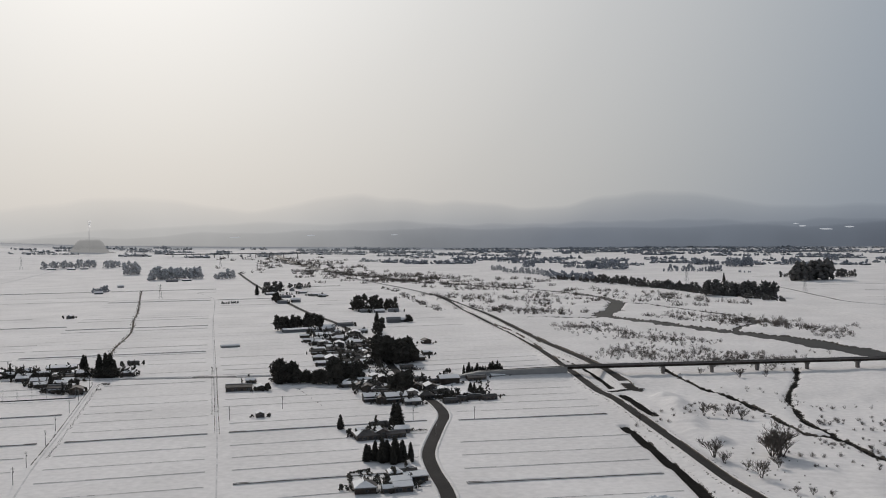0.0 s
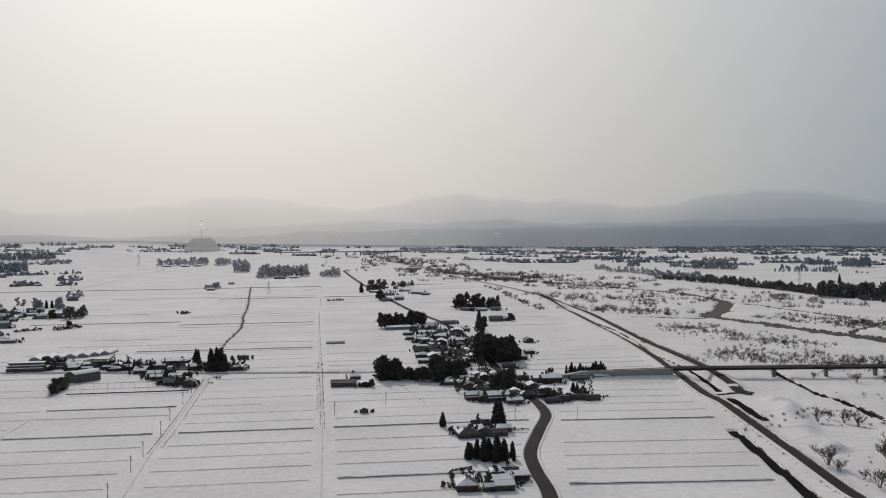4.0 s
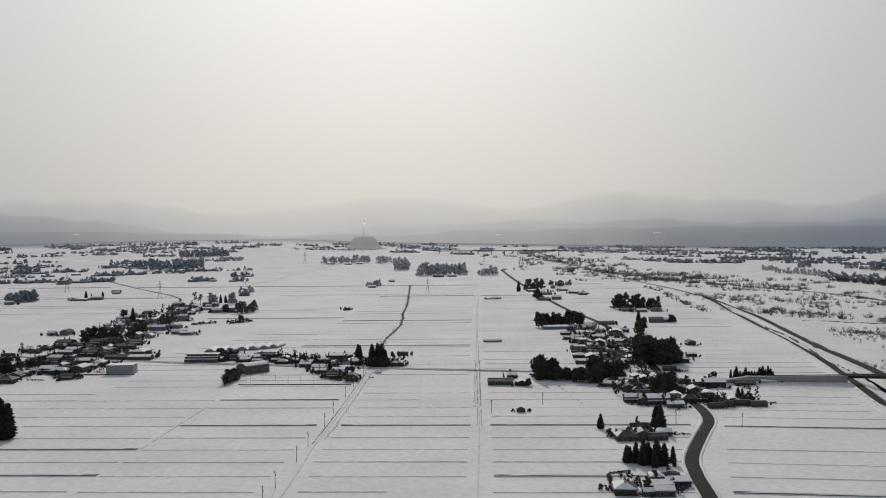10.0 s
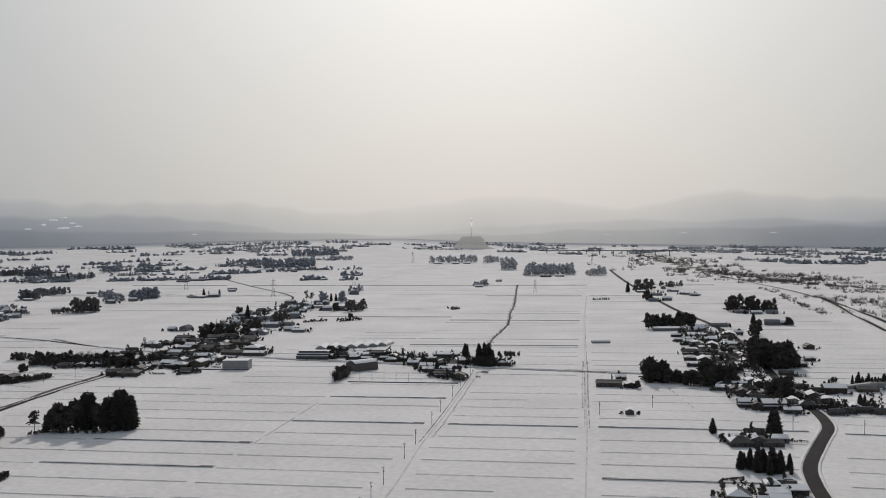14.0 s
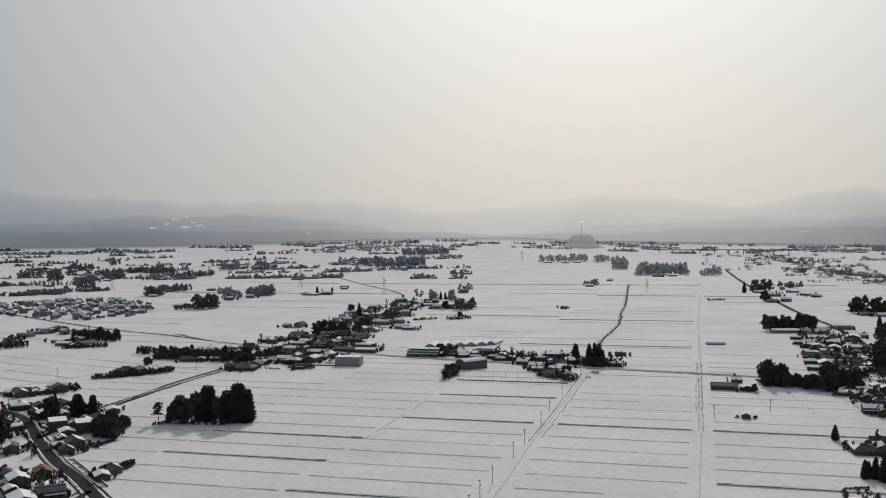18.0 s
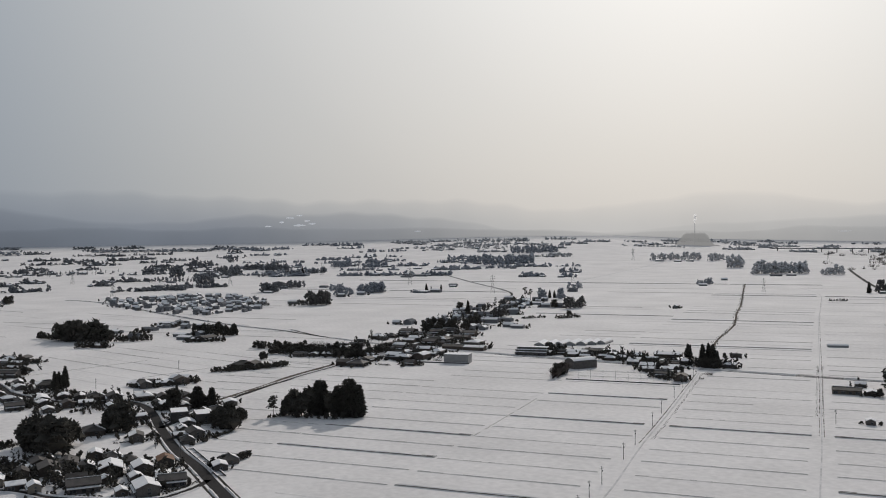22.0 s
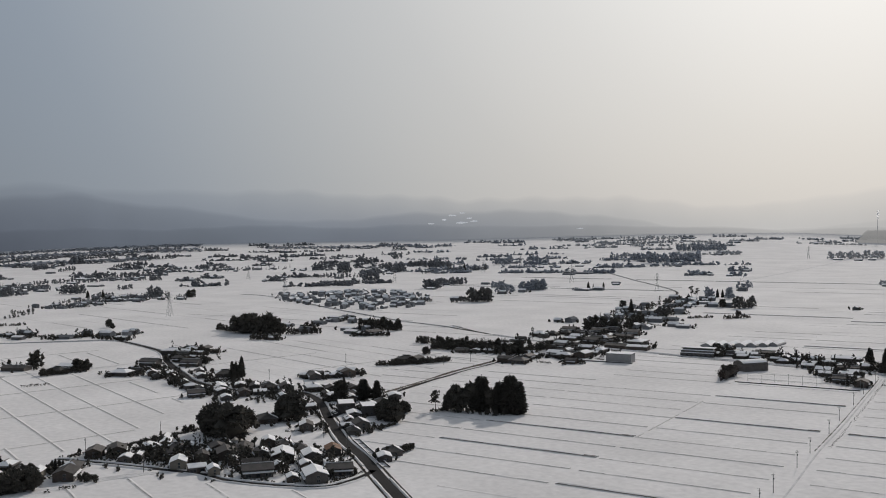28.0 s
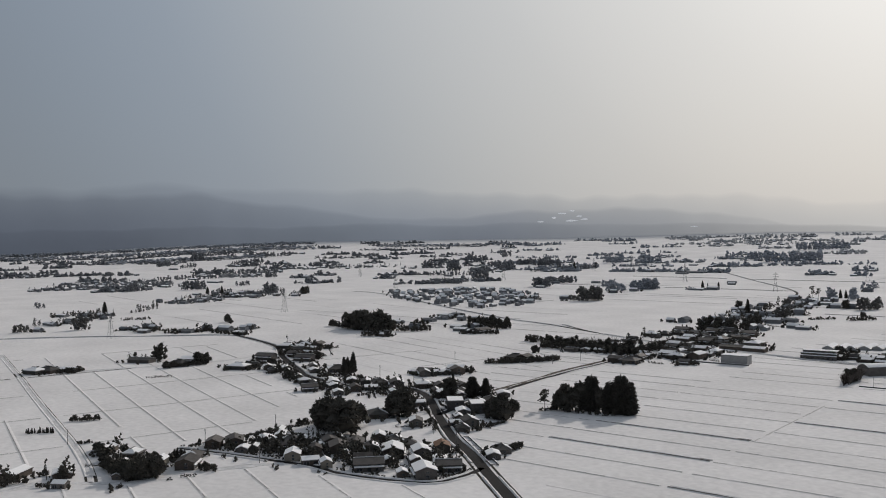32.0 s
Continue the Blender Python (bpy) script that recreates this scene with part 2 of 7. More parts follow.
class Build:
    """Collects verts and faces for one mesh."""
    def __init__(self):
        self.v, self.f, self.i = [], [], []

    def add(self, verts, faces, mi=0):
        k = len(self.v)
        self.v += [tuple(p) for p in verts]
        self.f += [tuple(a + k for a in f) for f in faces]
        self.i += [mi] * len(faces)
        return self

    def box(self, x0, y0, z0, x1, y1, z1, mi=0):
        return self.add([(x0, y0, z0), (x1, y0, z0), (x1, y1, z0), (x0, y1, z0), (x0, y0, z1), (x1, y0, z1), (x1, y1, z1), (x0, y1, z1)],
                        [(3, 2, 1, 0), (4, 5, 6, 7), (0, 1, 5, 4), (1, 2, 6, 5), (2, 3, 7, 6), (3, 0, 4, 7)], mi)

    def slab(self, pts, thick, mi=0):
        """A flat polygon given a thickness straight up."""
        n = len(pts)
        top = [(p[0], p[1], p[2] + thick) for p in pts]
        return self.add(list(pts) + top, [tuple(range(n))[::-1], tuple(range(n, 2 * n))] + [(i, (i + 1) % n, n + (i + 1) % n, n + i) for i in range(n)], mi)

    def rod(self, a, b, r0, r1=None, sides=5, mi=0):
        a, b = Vector(a), Vector(b)
        r1 = r0 if r1 is None else r1
        ax = (b - a).normalized()
        u = ax.orthogonal().normalized()
        w = ax.cross(u)
        ring = [(math.cos(2 * math.pi * k / sides), math.sin(2 * math.pi * k / sides)) for k in range(sides)]
        vs = [a + (u * c + w * s) * r0 for c, s in ring] + [b + (u * c + w * s) * r1 for c, s in ring]
        fs = [(k, (k + 1) % sides, sides + (k + 1) % sides, sides + k) for k in range(sides)]
        return self.add(vs, fs if sides == 3 else fs + [tuple(range(sides))[::-1], tuple(range(sides, 2 * sides))], mi)

    def blob(self, c, rx, ry, rz, rng, mi=0):
        """An uneven clump of foliage."""
        j = lambda: rng.uniform(0.6, 1.3)
        a = rng.uniform(0, 6.28)
        ca, sa = math.cos(a), math.sin(a)
        pts = [(rx * j(), 0, rng.uniform(-.3, .3) * rz), (0, ry * j(), rng.uniform(-.3, .3) * rz), (-rx * j(), 0, rng.uniform(-.3, .3) * rz),
               (0, -ry * j(), rng.uniform(-.3, .3) * rz), (0, 0, rz * j()), (0, 0, -rz * j())]
        pts = [(c[0] + p[0] * ca - p[1] * sa, c[1] + p[0] * sa + p[1] * ca, c[2] + p[2]) for p in pts]
        return self.add(pts, [(0, 1, 4), (1, 2, 4), (2, 3, 4), (3, 0, 4), (1, 0, 5), (2, 1, 5), (3, 2, 5), (0, 3, 5)], mi)

    def tuft(self, c, d, long, wide, rng, mi=0):
        """A pointed spray of foliage: a thin three-sided wedge along d."""
        d = Vector(d).normalized()
        u = d.orthogonal().normalized()
        u.rotate(Matrix.Rotation(rng.uniform(0, 6.28), 3, d))
        w, c = d.cross(u), Vector(c)
        base = c - d * long * 0.4
        return self.add([c + d * long * 0.6, base + u * wide, base - u * wide * 0.5 + w * wide * 0.87, base - u * wide * 0.5 - w * wide * 0.87], [(0, 1, 2), (0, 2, 3), (0, 3, 1), (3, 2, 1)], mi)

    def mesh(self, name, *mats):
        return mesh_of(name, self.v, self.f, mats, self.i)


def part(name, mesh, parent, label="", m=None):
    ob = new(name, mesh)
    ob.parent = parent
    if m is not None:
        ob.matrix_basis = m
    if label:
        ob["label"] = label
    return ob


# ---- the lie of the land ----
def near_line(x, y, pts):
    """Distance of arrays x, y from a polyline."""
    best = np.full(np.shape(x), 1e9)
    for (ax, ay), (bx, by) in zip(pts[:-1], pts[1:]):
        dx, dy = bx - ax, by - ay
        s = np.clip(((x - ax) * dx + (y - ay) * dy) / (dx * dx + dy * dy), 0, 1)
        best = np.minimum(best, np.hypot(x - ax - s * dx, y - ay - s * dy))
    return best


def smooth(a, b, v):
    s = np.clip((v - a) / (b - a), 0, 1)
    return s * s * (3 - 2 * s)


def curve(pts, step=6.0):
    """A smooth line through the points, sampled evenly."""
    out = []
    for i in range(len(pts) - 1):
        p0, p1, p2, p3 = (np.array(pts[max(0, min(len(pts) - 1, i + k))], float) for k in (-1, 0, 1, 2))
        n = max(2, int(np.hypot(*(p2 - p1)) / step))
        for k in range(n):
            s = k / n
            out.append(0.5 * (2 * p1 + (p2 - p0) * s + (2 * p0 - 5 * p1 + 4 * p2 - p3) * s * s + (3 * p1 - p0 - 3 * p2 + p3) * s ** 3))
    out.append(np.array(pts[-1], float))
    return [tuple(p) for p in out]


DYKE = curve([(153, 380), (148, 440), (144, 467), (141, 507), (138, 555), (134, 612), (128, 699), (121, 738), (117, 795), (112, 868), (105, 960), (95, 1060), (81, 1172), (65, 1273), (14, 1630), (-41, 1932), (-142, 2253), (-300, 2700)], 25)
DYKE_LOW = curve([(158, 744), (150, 752), (148, 780), (145, 835), (138, 895), (128, 955), (112, 1052), (95, 1170), (80, 1300), (60, 1441), (28, 1596), (-17, 1820)], 25)
FAR_DYKE = curve([(123, 2914), (263, 2573), (408, 2129), (485, 1790), (560, 1607), (590, 1393), (600, 1134), (620, 900)], 40)
CANAL = curve([(127, 380), (126, 449), (126, 478), (124, 509), (122, 543), (120, 584), (117, 613)], 20)
DITCH = curve([(146, 649), (143, 665), (141, 700), (138, 729), (136, 765), (135, 800), (133, 841), (128, 889), (119, 944), (108, 1000)], 12)
RIVER = curve([(520, 800), (450, 905), (427, 972), (410, 1045), (392, 1095), (365, 1150), (337, 1196), (309, 1255), (276, 1325), (240, 1400), (270, 1500), (305, 1640)], 25)
RIVER_UP = curve([(305, 1640), (302, 1760), (255, 1910), (205, 2006), (86, 2193), (-67, 2411), (-330, 2900), (-560, 3500), (-760, 4200)], 40)
ARM = curve([(240, 1385), (216, 1368), (180, 1385), (132, 1395)], 20)
LOOP = curve([(318, 1640), (344, 1610), (378, 1511), (421, 1390), (438, 1345), (416, 1257), (385, 1217), (361, 1165)], 20)
STREAM = curve([(203, 870), (203, 832), (205, 798), (208, 756), (218, 723), (221, 689), (224, 650), (224, 608), (226, 585), (238, 578), (242, 563), (241, 539), (244, 518), (252, 440)], 12)
CREEK = curve([(323, 858), (293, 782), (269, 730), (255, 695), (246, 653), (239, 625), (240, 600), (242, 580)], 12)
MOUND = curve([(170, 715), (167, 650), (158, 600), (163, 565)], 10)


def view_lift(x, y):
    """The far plain is bent upwards by bearing so that its edge fits the camera's view."""
    r = np.hypot(x, y)
    rim = np.interp(np.degrees(np.arctan2(-x, y)), [-60, -23, -10, 0, 10, 20, 25, 33, 45, 60, 68, 76, 90], [26, 28, 32, 38, 56, 76, 98, 98, 82, 78, 66, 38, 30])
    s = np.clip((r - 2200) / 2700, 0, 1)
    return rim * s * s * (1.6 - 0.6 * s)


def height(x, y):
    """Ground height: level paddies, river lowland with channels and dykes, the plain's rim lifted to fit the view."""
    x, y = np.asarray(x, float), np.asarray(y, float)
    z = view_lift(x, y)
    rough = np.sin(x * 0.11 + 2 * np.sin(y * 0.031)) * np.sin(y * 0.083 + 1.7 * np.sin(x * 0.047)) + 0.5 * np.sin(x * 0.29 + y * 0.21) * np.sin(y * 0.33 - x * 0.12)
    bed = smooth(150, 190, x + (y - 700) * 0.10) * smooth(330, 430, y) * smooth(2400, 1500, y) * smooth(640, 560, x)
    z = z + bed * (rough * 0.5 - 0.05)
    z = z + 1.6 * smooth(11, 4.5, near_line(x, y, DYKE)) + 3.2 * smooth(16, 4.5, near_line(x, y, DYKE_LOW)) * smooth(735, 775, y) + (3.4 + 1.4 * rough) * smooth(15, 1, near_line(x, y, MOUND)) + 2.6 * smooth(20, 6, near_line(x, y, FAR_DYKE))
    z = z - 2.8 * smooth(3.6, 1.9, near_line(x, y, CANAL)) - 1.9 * smooth(4.6, 1.8, near_line(x, y, DITCH)) * np.where((y > 733) & (y < 757), 0, 1)
    z = z - 3.0 * smooth(17 + 9 * smooth(1250, 1000, y), 10 + 7 * smooth(1250, 1000, y), near_line(x, y, RIVER) + 4.0 * rough) - 2.6 * smooth(13, 7, near_line(x, y, RIVER_UP) + 3.5 * rough)
    z = z - 2.6 * smooth(9, 3.5, near_line(x, y, ARM) + 2.5 * rough) - 2.4 * smooth(8, 2.5, near_line(x, y, LOOP) + 2.5 * rough)
    z = z - 1.9 * smooth(3.5, 1.1, near_line(x, y, STREAM) + 0.9 * rough) - 1.3 * smooth(3.0, 1.2, near_line(x, y, CREEK) + 0.7 * rough)
    return z


def steps(*spans):
    out = []
    for a, b, s in spans:
        out += list(np.arange(a, b, s))
    return np.array(out + [spans[-1][1]])


gx = steps((-5200, -1600, 120), (-1600, -160, 40), (-160, 90, 5), (90, 440, 2.6), (440, 640, 8), (640, 1600, 40), (1600, 5200, 120))
gy = steps((-5200, -600, 230), (-600, 360, 60), (360, 960, 2.8), (960, 1750, 6), (1750, 2300, 16), (2300, 4960, 60))
GX, GY = np.meshgrid(gx, gy)
GZ = height(GX, GY)
nx, ny = len(gx), len(gy)


def ground_at(x, y):
    """Height of the ground sheet at a place."""
    i = min(max(int(np.searchsorted(gx, x)) - 1, 0), nx - 2)
    j = min(max(int(np.searchsorted(gy, y)) - 1, 0), ny - 2)
    s, t = (x - gx[i]) / (gx[i + 1] - gx[i]), (y - gy[j]) / (gy[j + 1] - gy[j])
    low = GZ[j, i] * (1 - s) + GZ[j, i + 1] * s
    high = GZ[j + 1, i] * (1 - s) + GZ[j + 1, i + 1] * s
    return float(low * (1 - t) + high * t)


cells = np.arange(nx * ny).reshape(ny, nx)
quads = np.stack([cells[:-1, :-1], cells[:-1, 1:], cells[1:, 1:], cells[1:, :-1]], -1).reshape(-1, 4)
gme = bpy.data.meshes.new("ground")
gme.from_pydata(np.stack([GX, GY, GZ], -1).reshape(-1, 3).tolist(), [], quads.tolist())
gme.materials.append(GROUND)
bare = smooth(-0.35, -1.25, GZ - view_lift(GX, GY))
to_dyke = near_line(GX, GY, DYKE)
bare = np.maximum(bare, 0.47 * smooth(2.5, 4.5, to_dyke) * smooth(9.5, 6.0, to_dyke))
bare = np.where((GY > 340) & (GX > -900), bare, 0)
layer = gme.attributes.new("bare_earth", "FLOAT", "POINT")
layer.data.foreach_set("value", bare.reshape(-1).astype(np.float32))
gme.polygons.foreach_set("use_smooth", [True] * len(gme.polygons))
ground = tagged(new("ground", gme), "flat paddy plain under smooth white snow", "ground", kind="structure")


def ribbon(name, line, half, mat, lift, label, category, kind="structure", parent=None, follow=True):
    """A strip laid along a line."""
    pts = np.array(line)
    d = np.gradient(pts, axis=0)
    d /= np.hypot(d[:, 0], d[:, 1])[:, None]
    nrm = np.stack([-d[:, 1], d[:, 0]], 1)
    z = height(pts[:, 0], pts[:, 1]) if follow else np.zeros(len(pts))
    z = z + lift
    b, m = Build(), len(pts)
    L, R = pts + nrm * half, pts - nrm * half
    vs = [(*L[i], z[i]) for i in range(m)] + [(*R[i], z[i]) for i in range(m)] + [(*L[i], z[i] - 0.4) for i in range(m)] + [(*R[i], z[i] - 0.4) for i in range(m)]
    fs = []
    for i in range(m - 1):
        fs += [(i, m + i, m + i + 1, i + 1), (i + 1, 2 * m + i + 1, 2 * m + i, i), (m + i, 3 * m + i, 3 * m + i + 1, m + i + 1)]
    b.add(vs, fs)
    ob = new(name, b.mesh(name, mat))
    if parent:
        ob.parent = parent
        return ob
    return tagged(ob, label, category, kind=kind)


def bank(line, off, half, high, rng, b, mi=0):
    """A low uneven ridge along a line, shifted sideways by off."""
    pts = np.array(line)
    d = np.gradient(pts, axis=0)
    d /= np.hypot(d[:, 0], d[:, 1])[:, None] + 1e-9
    nrm = np.stack([-d[:, 1], d[:, 0]], 1)
    c = pts + nrm * off
    z = height(c[:, 0], c[:, 1])
    m = len(pts)
    vs = []
    for i in range(m):
        h, w = high * rng.uniform(0.55, 1.25), half * rng.uniform(0.8, 1.2)
        for k, q in ((-1, -0.15), (-0.35, 0.85), (0.3, 1.0), (1, -0.15)):
            vs.append((c[i, 0] + nrm[i, 0] * w * k, c[i, 1] + nrm[i, 1] * w * k, z[i] + h * q))
    fs = [(4 * i + k, 4 * i + k + 1, 4 * i + k + 5, 4 * i + k + 4) for i in range(m - 1) for k in range(3)]
    b.add(vs, [f[::-1] for f in fs], mi)


# water lying in the channels
def water_sheet(name, line, half, z, label, mat=None):
    pts = np.array(line)
    d = np.gradient(pts, axis=0)
    d /= np.hypot(d[:, 0], d[:, 1])[:, None]
    nrm = np.stack([-d[:, 1], d[:, 0]], 1)
    m = len(pts)
    lift = np.array([ground_at(*p) for p in pts])
    zz = np.where(np.hypot(pts[:, 0], pts[:, 1]) > 2150, lift + 0.9, z)
    vs = [(*(pts[i] + nrm[i] * half), zz[i]) for i in range(m)] + [(*(pts[i] - nrm[i] * half), zz[i]) for i in range(m)]
    fs = [(i, m + i, m + i + 1, i + 1) for i in range(m - 1)]
    return tagged(new(name, mesh_of(name, vs, fs, [mat or WATER])), label, "water", kind="structure")


water_sheet("water", RIVER, 26, -1.7, "dark open water of a shallow braided river", SHALLOWS)
water_sheet("water", RIVER_UP, 11, -1.5, "dark upstream reach of the braided river", SHALLOWS)
water_sheet("water", ARM, 9, -1.75, "dark side arm of the river", SHALLOWS)
water_sheet("water", LOOP, 8, -1.65, "narrow dark side channel round a gravel bar", SHALLOWS)
water_sheet("water", STREAM, 3.6, -1.35, "narrow dark stream between snow banks")
water_sheet("water", CREEK, 2.0, -1.1, "small overgrown creek")
water_sheet("water", CANAL, 3.0, -1.0, "straight dark irrigation canal")
water_sheet("water", [p for p in DITCH if p[1] < 732], 3.4, -0.7, "dark irrigation channel below the dyke")
water_sheet("water", [p for p in DITCH if 760 < p[1] < 905], 2.6, -0.6, "dark irrigation channel between two dyke roads")

# ---- roads ----
MAIN = [(-150, 205), (-230, 245), (-322, 293), (-372, 319), (-417, 343), (-460, 363), (-522, 399), (-566, 424)]
ROADS = [
    ("curved village road", curve([(3, 380), (1, 455), (-7, 509), (-10, 549), (-5, 611), (-1, 658), (-8, 705), (-19, 738), (-33, 800), (-46, 875), (-75, 1023), (-97, 1133), (-150, 1320), (-213, 1491), (-274, 1682), (-340, 1900), (-466, 2324), (-626, 2873)]), 3.8, ASPHALT),
    ("dyke road", DYKE, 3.3, ASPHALT),
    ("upper dyke road", DYKE_LOW, 4.0, ASPHALT),
    ("link road below the bridge", curve([(127, 740), (144, 748), (158, 747)]), 2.6, ASPHALT),
    ("road to the bridge", curve([(-20, 760), (-5, 782), (10, 800)]), 3.0, ASPHALT),
    ("road between the hamlets", curve([(-905, 905), (-800, 862), (-690, 838), (-640, 838), (-532, 836), (-404, 838), (-309, 842), (-205, 846), (-154, 850), (-100, 858), (-46, 872)], 12), 1.5, ASPHALT),
    ("field road", curve([(-90, 360), (-121, 492), (-148, 605), (-224, 910), (-340, 1376), (-453, 1849), (-549, 2067)], 12), 0.45, SLUSH),
    ("pole path", curve([(-188, 350), (-206, 430), (-233, 530), (-255, 622), (-304, 815)], 12), 0.5, SLUSH),
    ("crossroad village road", curve(MAIN[:-1] + [(-581, 435), (-619, 448), (-638, 441), (-669, 419), (-739, 419), (-786, 434), (-876, 466), (-962, 503), (-1085, 519)]), 3.2, ASPHALT),
    ("hedge-lined road", curve([(-522, 399), (-548, 455), (-563, 490), (-599, 603), (-620, 687), (-652, 760), (-690, 838), (-710, 1000), (-830, 1300), (-960, 1560), (-1069, 1720), (-1350, 1990), (-1564, 2190)], 12), 2.3, ASPHALT),
    ("village front road", curve([(-545, 218), (-527, 228), (-477, 250), (-451, 260), (-431, 262), (-402, 275), (-383, 290), (-384, 314), (-390, 328)]), 1.8, ASPHALT),
    ("western canal road", curve([(-500, 153), (-533, 161), (-594, 172), (-665, 182), (-801, 201), (-902, 216), (-1032, 234), (-1100, 243)], 12), 1.1, SLUSH),
    ("western field road", curve([(-930, 220), (-905, 310), (-890, 375), (-895, 440), (-930, 478)], 12), 1.9, SLUSH),
    ("estate road", curve([(-1720, 1092), (-1613, 1088), (-1401, 1022), (-1197, 957), (-1023, 908), (-908, 890), (-800, 862)], 20), 2.6, ASPHALT),
    ("western highway", curve([(-1085, 519), (-1112, 508), (-1152, 453), (-1217, 368), (-1268, 280), (-1310, 190)], 20), 2.4, ASPHALT),
    ("hamlet road", curve([(-505, 60), (-514, 112), (-513, 135), (-500, 152), (-485, 170), (-484, 192), (-483, 214), (-477, 235), (-470, 250)]), 2.2, SLUSH),
    ("plain road", curve([(-1098, 2085), (-1150, 2400), (-1218, 2876), (-1290, 3300)], 30), 3.0, SLUSH),
    ("far eastern road", curve([(860, 1300), (700, 1540), (690, 1700), (708, 1914), (702, 2030), (650, 2300)], 30), 3.0, ASPHALT),
]
ROAD_LINES = [np.array(r[1]) for r in ROADS]
rng = random.Random(5)
road_banks = Build()
for text, line, half, mat in ROADS:
    lift = 0.16 if mat is ASPHALT else 0.10
    ribbon("road", line, half, mat, lift, ("dark wet asphalt " if mat is ASPHALT else "slush-covered ") + text + " between ploughed snow", "road")
    others = np.concatenate([np.array(curve([tuple(p) for p in l], 3.0)) for l in ROAD_LINES if len(l) != len(line) or np.hypot(*(np.array(l[0]) - line[0])) > 1])
    for side in (-1, 1) if half > 0.8 else ():
        run = []
        for p in list(line) + [None]:
            if p is not None and np.min(np.hypot(others[:, 0] - p[0], others[:, 1] - p[1])) > 8.5:
                run.append(p)
                continue
            if len(run) > 3:
                bank(run, side * (half + 1.0), 1.1, 0.75 if mat is ASPHALT else 0.4, rng, road_banks)
            run = []
verges = Build()
for line, half in ((DYKE, 3.3), (DYKE_LOW, 4.0)):
    for side in (-1, 1):
        fine = curve([p for p in line if 380 < p[1] < 1300], 3.0)
        for k in range(0, len(fine) - 8, 8):
            if rng.random() < 0.75:
                bank(fine[k:k + 9], side * (half + rng.uniform(0.0, 0.6)), rng.uniform(0.3, 0.8) * (1 if fine[k][1] < 820 else 2.2), 0.55 if fine[k][1] < 820 else 1.0, rng, verges)
tagged(new("grass_verge", verges.mesh("grass_verge", GRASS)), "ragged dead grass along the dyke road", "grass", kind="stuff")
tagged(new("ploughed_snow", road_banks.mesh("ploughed_snow", SNOW)), "ploughed ridges of snow along the roads", "snow", kind="stuff")

# roadside ditches and drains, dark where the snow has melted back
def shifted(line, off):
    pts = np.array(line)
    d = np.gradient(pts, axis=0)
    d /= np.hypot(d[:, 0], d[:, 1])[:, None]
    return [tuple(p) for p in pts + np.stack([-d[:, 1], d[:, 0]], 1) * off]


HAMLET_ROAD = curve([(-532, 836), (-404, 838), (-309, 842), (-205, 846), (-154, 850), (-100, 858)], 12)
for line, off, half in ((HAMLET_ROAD, -4.6, 0.9), (HAMLET_ROAD, 5.0, 0.9), (ROAD_LINES[11], 2.2, 0.7), (ROAD_LINES[11], -2.6, 0.9), (ROAD_LINES[9][:60], 5.5, 0.9)):
    ribbon("roadside_ditch", shifted(line, off), half, EARTH, 0.06, "dark roadside ditch in the snow", "ditch")

# ---- paddy bunds: columns of fields about 104 m wide, one bund every 31 m ----
ROAD_SPOTS = np.concatenate([np.array(curve([tuple(p) for p in l], 4.0)) for l in ROAD_LINES])


def clear_of_roads(x, y, gap):
    return np.min(np.hypot(ROAD_SPOTS[:, 0] - x, ROAD_SPOTS[:, 1] - y)) > gap


def bund_mesh(name, high, half, mats, soil, second=0.0):
    """A snow-softened earth bank one metre long: broad shoulders, a rounded crest, soil and painted shade in stretches
    of its camera-side face.
    """
    b, n, lr = Build(), 25, random.Random(name)
    for off, up in ((0.0, 1.0),) + (((second, 0.55),) if second else ()):
        prof = [(-half, -0.05), (-half * 0.42, high * 0.55), (-half * 0.1, high), (half * 0.25, high * 0.92), (half, -0.05)]
        vs, k0, h, soil_shade = [], len(b.v), 1.0, lr.random() < soil
        for i in range(n):
            h = 0.6 * h + 0.4 * lr.uniform(0.55, 1.35)
            wob = off + lr.uniform(-0.1, 0.1) * half
            vs += [((i / (n - 1) - 0.5), q * lr.uniform(0.85, 1.15) + wob, z * h * up if z > 0 else z) for q, z in prof]
        b.v += vs
        for i in range(n - 1):
            if lr.random() < 0.3:
                soil_shade = lr.random() < soil
            for k in range(4):
                a = k0 + 5 * i + k
                b.f.append((a, a + 5, a + 6, a + 1)[::-1])
                b.i.append(1 if k == 1 and soil_shade else 0)
    me = b.mesh(name, *mats)
    me.polygons.foreach_set("use_smooth", [True] * len(me.polygons))
    return me


BUNDS = [bund_mesh("low_bund", 0.26, 1.5, (SNOW, BUND_SOIL_SHADE), 0.1), bund_mesh("bund_a", 0.42, 1.5, (SNOW, BUND_SOIL_SHADE), 0.7), bund_mesh("bund_b", 0.34, 1.5, (SNOW, BUND_SOIL_SHADE), 0.4), bund_mesh("ditch_bank", 0.75, 1.2, (SNOW, GRASS), 0.85, 3.2), bund_mesh("soil_bank", 0.44, 1.7, (SNOW, BUND_SOIL_SHADE), 0.95)]


